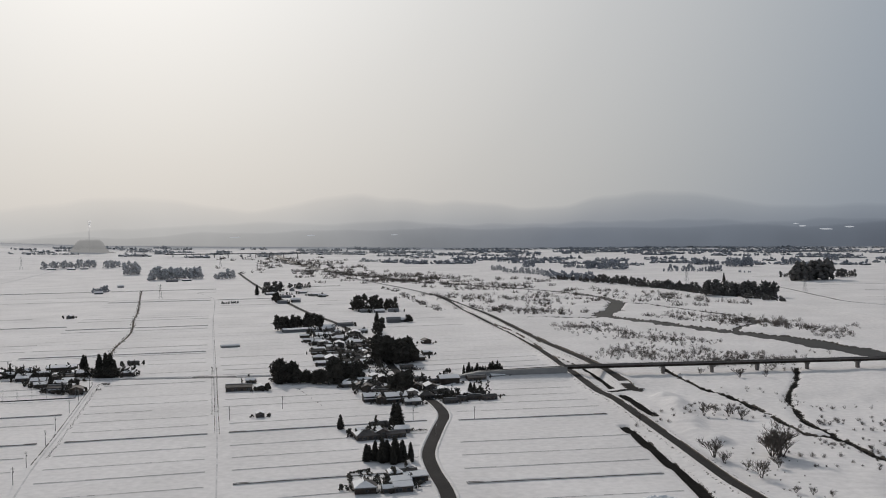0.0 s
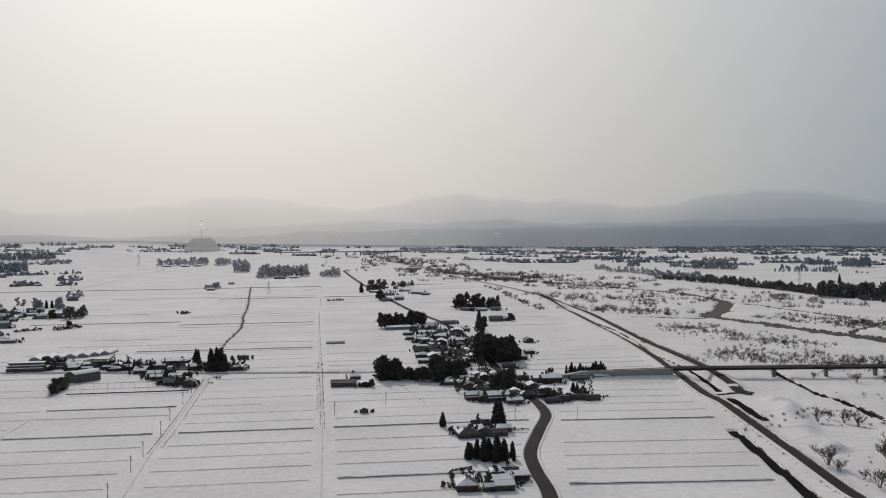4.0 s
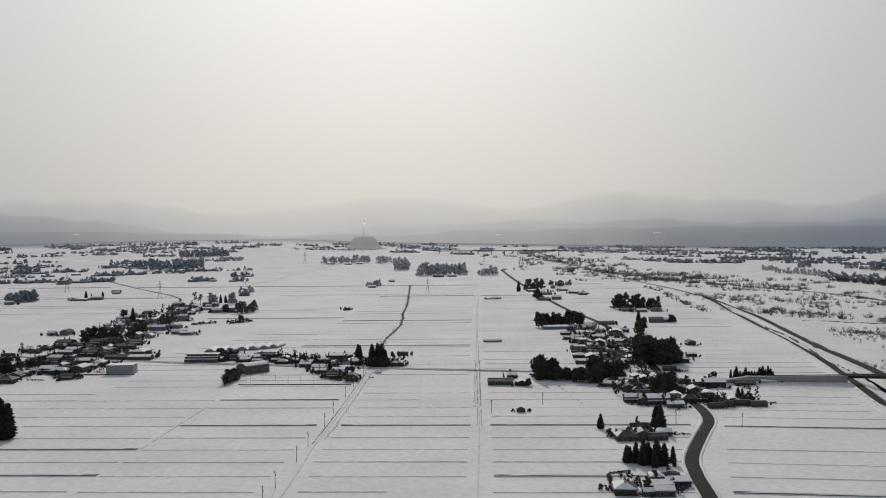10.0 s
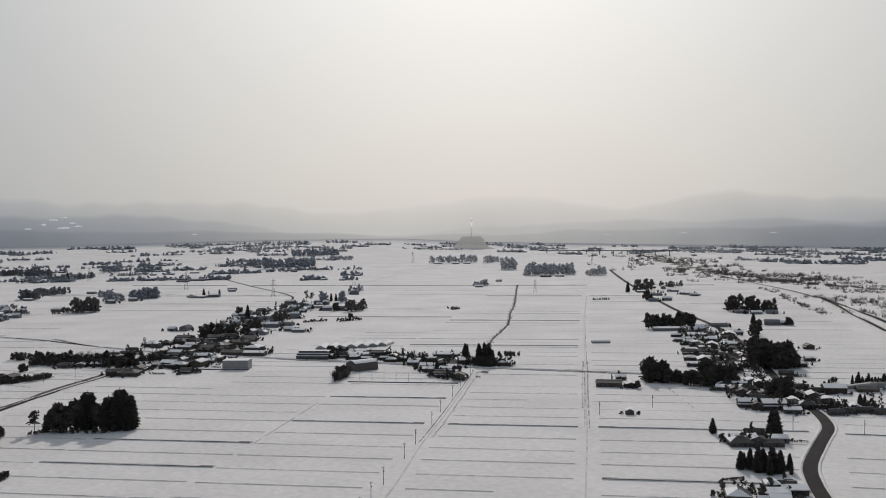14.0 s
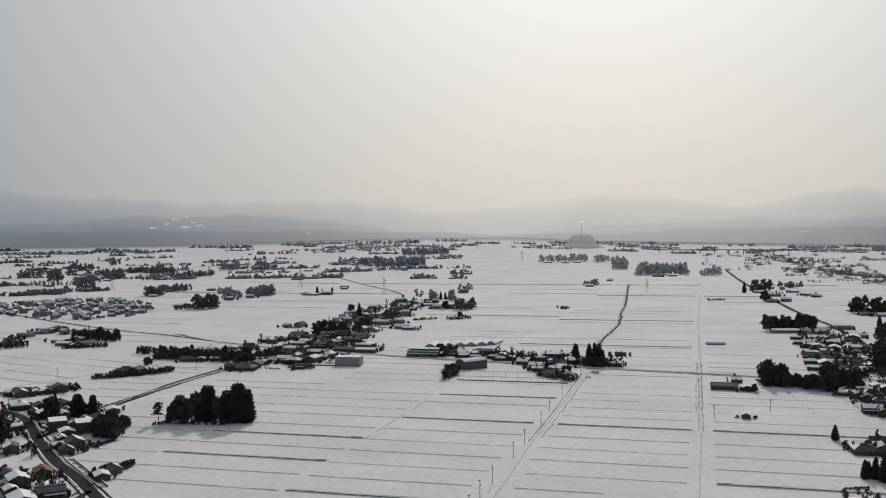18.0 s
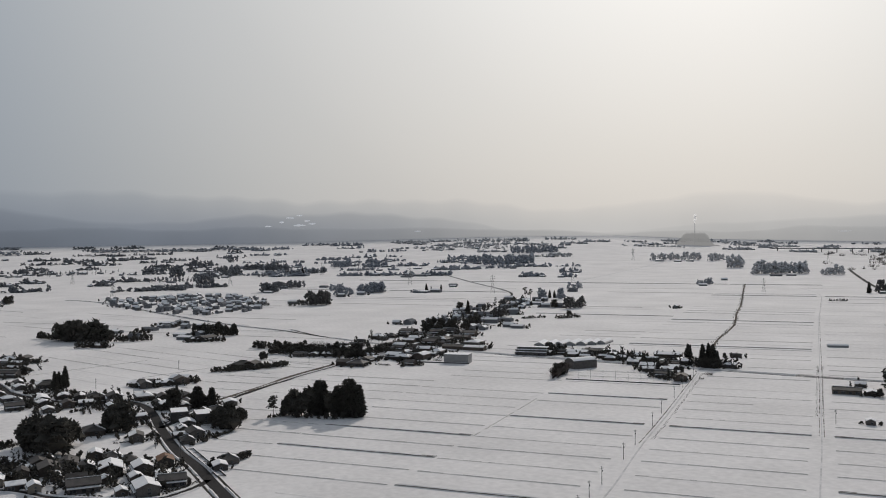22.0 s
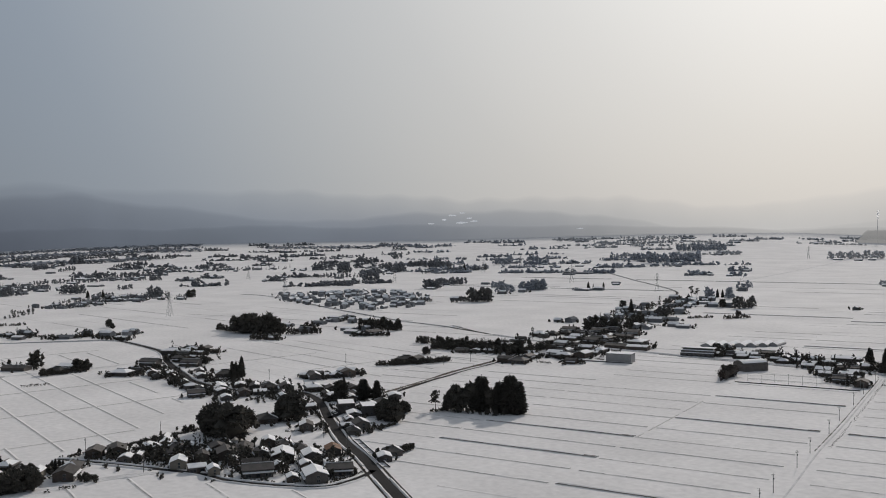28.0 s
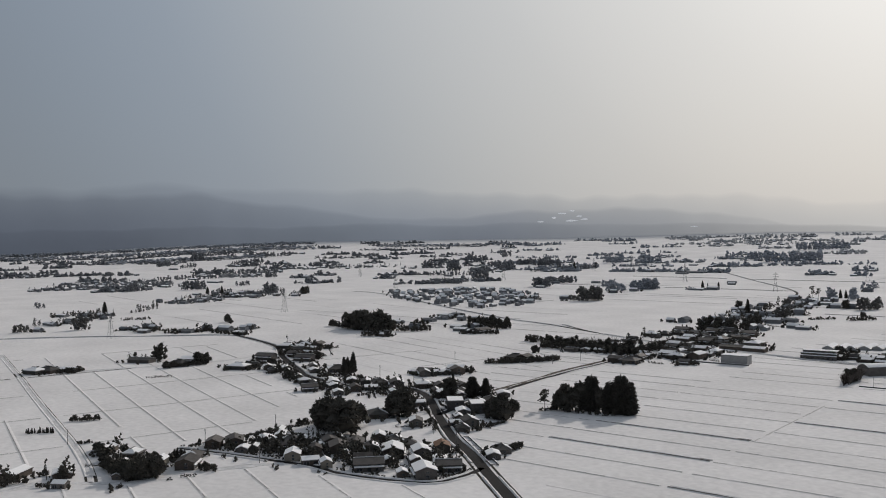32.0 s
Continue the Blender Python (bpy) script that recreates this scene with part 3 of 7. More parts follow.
def lay_bunds(angle, columns, rows, keep, strong=(), seed=1, whole=False, shade_face=False):
    rr = random.Random(seed)
    ca, sa = math.cos(radians(angle)), math.sin(radians(angle))
    for v in rows:
        row_kind = rr.choice((0, 1, 1, 2, 2))
        for u0, u1 in zip(columns[:-1], columns[1:]):
            if rr.random() < 0.05 and not whole:
                continue
            a, c = (u0, u1 + 2) if whole else (u0 + rr.uniform(0.6, 2.5), u1 - rr.uniform(0.6, 2.5))
            if rr.random() < 0.06:
                c -= (c - a) * rr.uniform(0.1, 0.4)
            vv = v + (0 if whole else rr.uniform(-0.5, 0.5))
            k = 3 if any(abs(v - sv) < 4 and (su is None or u0 <= su <= u1) for sv, su in strong) else (rr.choice((1, 1, 2)) if whole else row_kind if rr.random() < 0.8 else rr.choice((0, 1, 2)))
            run, runs = [], []
            for u in np.arange(a, c, 3.0):
                p = (u * ca - vv * sa, u * sa + vv * ca)
                if keep(*p) and clear_of_roads(*p, 5.5):
                    run.append(u)
                elif run:
                    runs.append(run)
                    run = []
            for run in runs + [run]:
                if len(run) < 4:
                    continue
                u = (run[0] + run[-1]) / 2
                x, y = u * ca - vv * sa, u * sa + vv * ca
                r = math.hypot(x, y)
                if (r > 1400 and rr.random() < 0.35) or (r > 760 and k != 3 and rr.random() < 0.22):
                    continue
                if r > 700 and k != 3:
                    k = rr.choice((0, 0, 1, 2)) if r > 950 else rr.choice((0, 1, 2, 2))
                # banks whose camera-side face is darkened for shade as well as soil
                if shade_face and k != 3:
                    k = 4
                far = max(0.0, (r - 700) / 2400)
                ob = new("bund", BUNDS[k])
                ob.parent = ground
                ob.matrix_basis = Matrix.Translation((x, y, ground_at(x, y))) @ Matrix.Rotation(radians(angle), 4, "Z") @ Matrix.Diagonal(((run[-1] - run[0]) * (-1 if rr.random() < 0.5 else 1), 1 + far, 1 + far, 1))


def in_plain(x, y):
    if x > 104 - (y - 850) * 0.09 or (x > 2 and y < 835):
        return False
    if x < -380 and y < 250 + (-380 - x) * 1.15 and y < 760:
        return False
    return y > 330 and not (-1000 < x < -560 and 880 < y < 1250)


def in_east(x, y):
    return 8 < x < 117 - max(0, y - 640) * 0.1 and 400 < y < 812


PLAIN_COLUMNS = [-1160, -1055, -950, -845, -740, -635, -530, -424, -316, -208, -111, -6, 140, 310]
PLAIN_ROWS = [370, 401, 433, 464, 494, 525, 555, 587, 624, 655, 688, 720, 750, 784, 817, 848]
WIDE_COLUMNS = [-1160, -900, -640, -424, -209, -6, 165, 330]
FAR_ROWS = [882, 913, 944, 975, 1006, 1050, 1063, 1094, 1125, 1156, 1187, 1218, 1250, 1290, 1325, 1362, 1410, 1440, 1480, 1520, 1560, 1600, 1640, 1680, 1725, 1770, 1820, 1875, 1930, 1990, 2060, 2130, 2240]
lay_bunds(13.4, WIDE_COLUMNS, FAR_ROWS, in_plain, ((1063, -60), (1362, -100), (1410, -100), (1410, -300), (1875, None), (2240, None)), 12)
lay_bunds(13.4, PLAIN_COLUMNS, PLAIN_ROWS, in_plain, ((624, -160), (624, -50), (624, 50), (555, -260), (494, -260), (494, 50), (720, -160), (433, -160)), 2)
lay_bunds(8.0, [55, 260], [409, 440, 472, 503, 533, 566, 631, 662, 690, 718, 746, 774, 798], in_east, ((631, None), (472, None)), 14)
# the low cross bank between two columns of fields
lay_bunds(103.4, [555, 625, 732], [208], in_plain, (), 15, True)


def in_west(x, y):
    return -1100 < x < -560 and 120 < y < 500 and y < 262 - (x + 560) * 1.05


lay_bunds(-8.4, [-1065, -930, -828, -723, -620, -570], [-5, 24, 53, 118.6, 145.5, 176, 203, 234, 261, 290], in_west, (), 3, True, True)
lay_bunds(85.6, [20, 90, 170, 250, 330, 410], [607.4, 711, 816.8, 919.5, 1056], in_west, ((919.5, None),), 4, True, True)
lay_bunds(-11.0, [-560, -460, -360, -260], [40 + 31 * k for k in range(0, 9)], lambda x, y: -530 < x < -290 and 100 < y < 240 + (x + 458) * 0.52, (), 6)
def in_north(x, y):
    return -1000 < x < -635 and 455 < y < 705 and y > 470 - (x + 780) * 0.3


lay_bunds(-4.0, [-1065, -965, -857, -752, -660], [501.4 + 31 * k for k in range(-2, 7)], in_north, (), 7, True)
lay_bunds(86.0, [400, 480, 550, 640], [755, 855, 960], in_north, (), 10, True, True)
lay_bunds(0.0, [-2000, -1880, -1760, -1640, -1520, -1400, -1280, -1160], [560 + 46 * k for k in range(0, 9)], lambda x, y: y < 950, (), 8)
lay_bunds(5.0, [700, 800, 900, 1000, 1100, 1200], [1250 + 60 * k for k in range(0, 20)], lambda x, y: x > 690, (), 9)


# ---- trees ----
def cedar_crown(seed, n, slim, leaf=NEEDLES, taper=0.62):
    """A conifer crown one metre high: a dark heart, and drooping sprays in rough tiers with gaps between them."""
    rr, b = random.Random(seed), Build()
    tiers = [(rr.uniform(0, 6.28), rr.uniform(0.8, 1.2)) for _ in range(14)]
    for i in range(n):
        s = (i + rr.random()) / n
        z = 0.03 + 0.93 * s
        turn, full = tiers[min(13, int(s * 14))]
        a = rr.uniform(0, 6.283)
        env = slim * (1.04 - s) ** taper * (0.6 + 0.4 * min(1, s * 6)) * (0.85 + 0.25 * full * math.cos(2 * (a - turn)) ** 2)
        r = env * rr.uniform(0.62, 1.06)
        k = (0.05 + 0.045 * (1 - s)) * (300 / n) ** 0.35
        b.tuft((r * math.cos(a), r * math.sin(a), z - r * 0.12), (math.cos(a), math.sin(a), rr.uniform(-0.5, 0.35)), k * rr.uniform(1.2, 2.2), k * rr.uniform(0.4, 0.75), rr)
    b.tuft((0, 0, 0.95), (0, 0, 1), 0.14, 0.022, rr)
    for i in range(9):
        q = slim * 0.86 * (1.02 - i / 9.5) ** taper
        b.blob((0, 0, 0.1 + 0.09 * i), q, q, 0.1, rr)
    return b.mesh("crown", leaf)


def broad_crown(seed, n, wide, leaf=LEAVES):
    """A dense, lumpy evergreen crown one metre high that reaches nearly to the ground."""
    rr, b = random.Random(seed), Build()
    lumps = [(0, 0, 0.70, 0.22), (0, 0, 0.40, wide * 0.8)]
    for i in range(10):
        a, z = i * 2.4 + rr.uniform(-.5, .5), 0.16 + 0.64 * i / 9
        q = wide * (1.0 - 0.75 * max(0, z - 0.35)) * rr.uniform(0.45, 0.8)
        lumps.append((q * math.cos(a), q * math.sin(a), z, rr.uniform(0.13, 0.21)))
    for x, y, z, r in lumps:
        b.blob((x, y, z), r * 0.92, r * 0.92, r * 0.92, rr)
        for i in range(n // len(lumps)):
            d = Vector((rr.gauss(0, 1), rr.gauss(0, 1), rr.gauss(0.15, 1))).normalized()
            p = d * r * rr.uniform(0.75, 1.0)
            b.tuft((x + p.x, y + p.y, max(0.03, z + p.z)), d + Vector((0, 0, rr.uniform(-0.5, 0.5))), rr.uniform(0.06, 0.13), rr.uniform(0.025, 0.05), rr)
    return b.mesh("crown", leaf)


def pine_crown(seed, n):
    rr, b = random.Random(seed), Build()
    for t in range(7):
        z, a = 0.45 + 0.5 * t / 6, rr.uniform(0, 6.28)
        q = rr.uniform(0.05, 0.2) * (1.25 - t / 8)
        cx, cy = q * math.cos(a), q * math.sin(a)
        for i in range(n // 7):
            b.blob((cx + rr.gauss(0, 0.07), cy + rr.gauss(0, 0.07), z + rr.gauss(0, 0.025)), rr.uniform(.04, .08), rr.uniform(.04, .08), rr.uniform(.02, .045), rr)
    return b.mesh("crown", NEEDLES)


def bare_tree(seed, levels=3, kids=4):
    """Leafless broadleaf tree over a one-metre height: a few stems from the ground, fanning into a rounded brush of twigs."""
    rr, b = random.Random(seed), Build()

    def grow(p, d, ln, r, k):
        q = p + d * ln
        b.rod(p, q, max(r, 0.0045), max(r * 0.6, 0.0032), 3)
        if k:
            for _ in range(kids):
                e = (d + Vector((rr.uniform(-1, 1), rr.uniform(-1, 1), rr.uniform(-0.2, 0.6))) * 0.62).normalized()
                grow(p + d * ln * rr.uniform(0.4, 1.0), e, ln * rr.uniform(0.55, 0.8), r * 0.55, k - 1)
    for i in range(5):
        a, lean = i * 1.257 + rr.uniform(-0.4, 0.4), rr.uniform(0.12, 0.6)
        grow(Vector((0.02 * math.cos(a), 0.02 * math.sin(a), -0.02)), Vector((math.cos(a) * lean, math.sin(a) * lean, 1)).normalized(), rr.uniform(0.30, 0.40), 0.014, levels)
    return b.mesh("crown", TWIG)


def trunk_mesh(high, r):
    return Build().rod((0, 0, -0.02), (0, 0, high), r, r * 0.35, 7).mesh("trunk", BARK)


TRUNK_TALL, TRUNK_LOW, TRUNK_PINE = trunk_mesh(0.85, 0.022), trunk_mesh(0.55, 0.03), trunk_mesh(0.9, 0.016)
CROWNS = {
    "c": [cedar_crown(10 + i, 420, 0.16 + 0.02 * i) for i in range(4)],
    "C": [cedar_crown(30 + i, 1900, 0.23 + 0.03 * i, NEEDLES, 0.26) for i in range(3)],
    "r": [broad_crown(50 + i, 420, 0.30 + 0.05 * i) for i in range(5)],
    "b": [broad_crown(60 + i, 96, 0.32 + 0.06 * i) for i in range(4)],
    "p": [pine_crown(70 + i, 84) for i in range(3)],
    "w": [bare_tree(80 + i) for i in range(4)],
    "k": [bare_tree(84 + i, 2, 4) for i in range(4)],
}
TREE_WORDS = {
    "c": ("cedar_tree", "tall dark-green cedar with drooping sprays standing in snow", "tree"),
    "C": ("cedar_tree", "very large dark cedar with a broad dense crown in snow", "tree"),
    "r": ("evergreen_tree", "dark rounded evergreen tree standing in snow", "tree"),
    "p": ("pine_tree", "slender dark pine with flat foliage tiers in snow", "tree"),
    "w": ("bare_tree", "leafless grey-brown tree standing in snow", "tree"),
}
tree_rng = random.Random(21)


def tree(x, y, high, kind, group=""):
    name, label, category = TREE_WORDS[kind]
    if kind == "r" and high < 7:
        name, label, category = "garden_shrub", "dark evergreen garden shrub half buried in snow", "shrub"
    root = tagged(new(name), label, category, group)
    root.location = (x, y, ground_at(x, y) - 0.05)
    root.rotation_euler = (0, 0, tree_rng.uniform(0, 6.28))
    w = tree_rng.uniform(0.85, 1.2) * (1.35 if kind == "w" else 1.0)
    root.scale = (high * w, high * w, high)
    if kind != "w":
        part("trunk", TRUNK_TALL if kind in "cC" else TRUNK_PINE if kind == "p" else TRUNK_LOW, root)
        part("crown", tree_rng.choice(CROWNS["b" if kind == "r" and high < 7 else kind]), root)
    else:
        part("crown", tree_rng.choice(CROWNS[kind]), root)
    return root


def trees(place, rows):
    for x, y, high, kind in rows:
        tree(x, y, max(2.5, high), kind, "trees of the " + place.replace("_", " "))


def clump_thing(name, label, category, spots, mat, kind, per=12, tall=1.0):
    """Many small crowns joined into one mass, for hedges and far woods."""
    rr, b = random.Random(len(spots) * 7 + int(abs(spots[0][0]))), Build()
    x0, y0 = spots[0][0], spots[0][1]
    z0 = ground_at(x0, y0)
    for x, y, h, w in spots:
        dz = ground_at(x, y) - z0
        b.rod((x - x0, y - y0, dz - 0.2), (x - x0, y - y0, dz + h * 0.6), 0.02 * h + 0.05, 0.01 * h, 4)
        for i in range(per):
            s = (i + rr.random()) / per
            r = w * (0.92 - 0.62 * s * s) * math.sqrt(rr.random())
            a = rr.uniform(0, 6.28)
            if per > 12 and i % 2:
                b.tuft((x - x0 + r * 1.2 * math.cos(a), y - y0 + r * 1.2 * math.sin(a), dz + h * (0.12 + 0.84 * s)), (math.cos(a), math.sin(a), rr.uniform(0, 1.4)), w * rr.uniform(0.5, 0.9), w * rr.uniform(0.15, 0.3), rr)
                continue
            k = max(0.3, w * (rr.uniform(0.38, 0.66) if per <= 12 else rr.uniform(0.28, 0.5)))
            b.blob((x - x0 + r * math.cos(a), y - y0 + r * math.sin(a), dz + h * (0.12 + 0.82 * s)), k, k, min(k, h * 0.3) * tall, rr)
    ob = tagged(new(name, b.mesh(name, mat)), label, category, kind=kind)
    ob.location = (x0, y0, z0)
    return ob


def groves(place, rows):
    for ax, ay, bx, by, high, deep, kind, n in rows:
        r = math.hypot(ax, ay)
        L = max(1.0, math.hypot(bx - ax, by - ay))
        away = Vector(((ax + bx) / 2, (ay + by) / 2)).normalized()
        spots = []
        for i in range(n):
            s = (i + tree_rng.uniform(0.15, 0.85)) / n
            d = tree_rng.uniform(0, deep)
            h = high * tree_rng.uniform(0.55, 1.1)
            spots.append((ax + (bx - ax) * s + away.x * d, ay + (by - ay) * s + away.y * d, max(1.2, h)))
        if kind == "h":
            clump_thing("hedge", "dark clipped hedge beside a snowy field", "hedge", [(x, y, h, max(0.8, L / n * 0.7)) for x, y, h in spots], LEAVES, "", 8)
        elif kind == "w" and n > 20:
            b = Build()
            for x, y, h in spots:
                src = tree_rng.choice(CROWNS["k"])
                q = tree_rng.uniform(0, 6.28)
                b.add([(x - ax + (v.co.x * math.cos(q) - v.co.y * math.sin(q)) * h, y - ay + (v.co.x * math.sin(q) + v.co.y * math.cos(q)) * h, v.co.z * h) for v in src.vertices], [tuple(p.vertices) for p in src.polygons])
            ob = tagged(new("thicket", b.mesh("thicket", BARK)), "dense thicket of leafless dark trees beside fields", "trees", kind="stuff")
            ob.location = (ax, ay, 0)
        elif r > 980:
            far = r > 1350
            # farther groves take paler materials in place of haze
            clump_thing("far_grove", ("haze-paled" if far else "dark evergreen") + " grove sheltering a distant farmstead", "trees", [(x, y, h, max(h * 0.34, 2.0)) for x, y, h in spots], (LEAVES if ax > -300 and r < 1650 else HAZED_NEAR if (ax > 150 and r < 2500) or r < 1750 or (-520 < ax < -200 and r < 2350) else HAZED_RIM if r > 2450 and -1400 < ax < 200 else HAZED_FAR if r > 1750 and ax > -ay else HAZED_MID) if far else LEAVES, "stuff", 34 if not far else 26 if r < 2300 else 12)
        else:
            for x, y, h in spots:
                tree(x, y, h, kind, "grove of the " + place.replace("_", " "))


# ---- houses ----
def gable(b, w, d, z, rise, over, thick, mi=0, inset=0.0, lift=0.0, sides=(-1, 1), cover=1.0):
    """Two roof slopes over a w by d plan, the ridge along x."""
    x, e = w / 2 + over - inset, d / 2 + over - inset
    k = rise / (d / 2)
    for s in sides:
        top, low = z + rise + lift, z - k * (over - inset) + lift
        if cover < 1:
            top, r = low + (top - low) * cover, e * (1 - cover)
        else:
            r = 0.02
        b.slab([(-x, s * e, low), (x, s * e, low), (x, s * r, top), (-x, s * r, top)][::s], thick, mi)


def hip(b, w, d, z, rise, over, thick, mi=0, inset=0.0, lift=0.0, sides=(-1, 1)):
    x, e = w / 2 + over - inset, d / 2 + over - inset
    k = rise / (d / 2)
    low, top, g = z - k * (over - inset) + lift, z + rise + lift, max(0.2, (w - d) / 2 + 0.4)
    for s in (-1, 1):
        if s in sides:
            b.slab([(-x, s * e, low), (x, s * e, low), (g, 0, top), (-g, 0, top)][::s], thick, mi)
        if s == 1 and len(sides) == 1:
            continue
        b.slab([(s * x, -e, low), (s * x, e, low), (s * g, 0, top)][::s], thick, mi)


def body(w, d, high, rise, wall, gabled=True):
    b = Build().box(-w / 2, -d / 2, -0.4, w / 2, d / 2, high)
    if gabled:
        for s in (-1, 1):
            q = s * (w / 2 - 0.01)
            b.add([(q, -d / 2, high), (q, d / 2, high), (q, 0, high + rise - 0.05), (q - s * 0.15, -d / 2, high), (q - s * 0.15, d / 2, high), (q - s * 0.15, 0, high + rise - 0.05)],
                  [(0, 1, 2), (3, 5, 4), (0, 2, 5, 3), (1, 4, 5, 2)])
    return b.mesh("wall", wall)


def window_meshes(w, h):
    """Frame with its mullion, and the pair of panes."""
    f = Build().box(-w / 2, -0.06, 0, w / 2, 0.05, 0.08).box(-w / 2, -0.06, h - 0.08, w / 2, 0.05, h).box(-w / 2, -0.06, 0.08, -w / 2 + 0.08, 0.05, h - 0.08)
    f.box(w / 2 - 0.08, -0.06, 0.08, w / 2, 0.05, h - 0.08).box(-0.05, -0.06, 0.08, 0.05, 0.05, h - 0.08)
    g = Build().box(-w / 2 + 0.08, -0.03, 0.08, w / 2 - 0.08, 0.03, h - 0.08)
    return f.mesh("window", STEEL), g.mesh("pane", GLASS)


WIN, WIN_WIDE = window_meshes(1.6, 1.2), window_meshes(2.8, 1.8)
DOOR, DOOR_PANE = Build().box(-0.95, -0.07, 0, 0.95, 0.05, 2.1, 0).mesh("door", DARK_WOOD), Build().box(-0.8, -0.09, 0.4, 0.8, -0.072, 1.9).mesh("pane", GLASS)


def put_window(root, meshes, m):
    w = part("window", meshes[0], root, m=m)
    part("pane", meshes[1], w, "dark window glass")


def openings(root, w, d, zs, n, door=True):
    for z in zs:
        for i in range(n):
            x = -w / 2 + w * (i + 0.5) / n
            if door and z == zs[0] and i == n // 2:
                part("pane", DOOR_PANE, part("door", DOOR, root, m=pose(x, -d / 2 - 0.03, 0.1)), "glazed sliding door leaf")
            else:
                put_window(root, WIN_WIDE if z == zs[0] else WIN, pose(x, -d / 2 - 0.03, z - (0.5 if z == zs[0] else 0)))
    for z in zs:
        put_window(root, WIN, pose(w / 2 + 0.03, 0.6, z, 0, 0, 90))
        put_window(root, WIN, pose(-w / 2 - 0.03, -0.8, z, 0, 0, -90))


def house_kind(kind, variant, detail):
    """One prototype: its root, nominal width, parts beneath. variant sets wall, roof and how much snow lies on it."""
    walls = (DARK_WOOD, GREY_WALL, DARK_WOOD, GREY_WALL)
    roofs = (TILE, SHEET, TILE, SHEET)
    wall, roof = walls[variant % 4], roofs[variant % 4]
    bare = variant == 2
    lying = ((-1, 1), (1,), (1,), (-1, 1))[variant % 4]
    rr = random.Random(variant * 17 + ord(kind))
    b, s = Build(), Build()
    if kind in "gko":
        w, d, hgt, rise = 14.5, 10.5, 4.4, 2.0
        if kind == "k":
            wall = CREAM
        if kind == "o":
            roof, bare = BROWN, True
        words = {"g": "two-storey farmhouse with a snow-laden gable roof", "k": "cream-walled house with a snow-covered gable roof", "o": "house with a bare brown sheet-metal gable roof"}[kind]
        if kind == "g" and bare:
            words = "two-storey farmhouse with a dark gable roof, snow slid off"
        wm = body(w, d, hgt, rise, wall)
        gable(b, w, d, hgt, rise, 0.7, 0.16)
        b.slab([(-w / 2 - 0.5, -d / 2 - 1.5, 2.5), (w / 2 + 0.5, -d / 2 - 1.5, 2.5), (w / 2 + 0.5, -d / 2 + 0.05, 3.0), (-w / 2 - 0.5, -d / 2 + 0.05, 3.0)], 0.12)
        if not bare:
            gable(s, w, d, hgt, rise, 0.7, 0.3, inset=rr.uniform(0.1, 0.45), lift=0.165, sides=lying)
        s.slab([(-w / 2 - 0.3, -d / 2 - 1.3, 2.72), (w / 2 + 0.3, -d / 2 - 1.3, 2.72), (w / 2 + 0.3, -d / 2 - 0.1, 3.1), (-w / 2 - 0.3, -d / 2 - 0.1, 3.1)], 0.25)
        wins = ((1.0, 2.9), 3)
    elif kind == "h":
        w, d, hgt, rise = 15.0, 12.0, 3.4, 2.4
        words = "low farmhouse with a hipped roof partly covered in snow"
        wm = body(w, d, hgt, rise, wall, False)
        hip(b, w, d, hgt, rise, 1.0, 0.18)
        hip(s, w, d, hgt, rise, 1.0, 0.28, inset=rr.uniform(0.5, 1.3), lift=0.185, sides=lying)
        b.box(-w * 0.22, -0.35, hgt + rise + 0.05, w * 0.22, 0.35, hgt + rise + 0.55)
        wins = ((1.0,), 4)
    elif kind == "b":
        w, d, hgt, rise = 18.0, 9.5, 3.3, 1.6
        words = "long low barn with a snow-covered gable roof"
        wm = body(w, d, hgt, rise, wall)
        gable(b, w, d, hgt, rise, 0.5, 0.14)
        gable(s, w, d, hgt, rise, 0.5, 0.3, inset=rr.uniform(0.3, 0.7), lift=0.145, sides=lying)
        wins = ((1.0,), 4)
    elif kind == "s":
        w, d, hgt, rise = 8.0, 6.4, 2.7, 1.3
        words = "small shed with a thick cap of snow on its roof"
        wm = body(w, d, hgt, rise, wall)
        gable(b, w, d, hgt, rise, 0.35, 0.1)
        gable(s, w, d, hgt, rise, 0.35, 0.42, inset=0.12, lift=0.105)
        wins = ((0.9,), 2)
    elif kind == "L":
        w, d, hgt, rise = 34.0, 14.0, 4.2, 1.6
        words = "long grey hall with stepped snow-edged roof tiers"
        bb = Build().box(-w / 2, -d / 2, -0.4, w / 2, d / 2, 3.4).box(-w / 2, -d / 2 + 3, 3.4, w / 2, d / 2, 5.6).box(-w / 2 + 1, -d / 2 + 6.5, 5.6, w / 2 - 4, d / 2, 8.0)
        wm = bb.mesh("wall", GREY_WALL)
        for y0, y1, z in ((-d / 2 - 0.5, -d / 2 + 3, 3.4), (-d / 2 + 2.6, -d / 2 + 6.5, 5.6), (-d / 2 + 6.1, d / 2 + 0.4, 8.0)):
            b.slab([(-w / 2 - 0.4, y0, z), (w / 2 + 0.4, y0, z), (w / 2 + 0.4, y1, z + 0.35), (-w / 2 - 0.4, y1, z + 0.35)], 0.2)
            s.slab([(-w / 2 - 0.2, y0 + 0.3, z + 0.26), (w / 2 + 0.2, y0 + 0.3, z + 0.26), (w / 2 + 0.2, y1, z + 0.57), (-w / 2 - 0.2, y1, z + 0.57)], 0.22)
        roof, wins = SHEET, ((1.2,), 7)
    elif kind == "F":
        w, d, hgt, rise = 18.0, 12.0, 6.6, 0.0
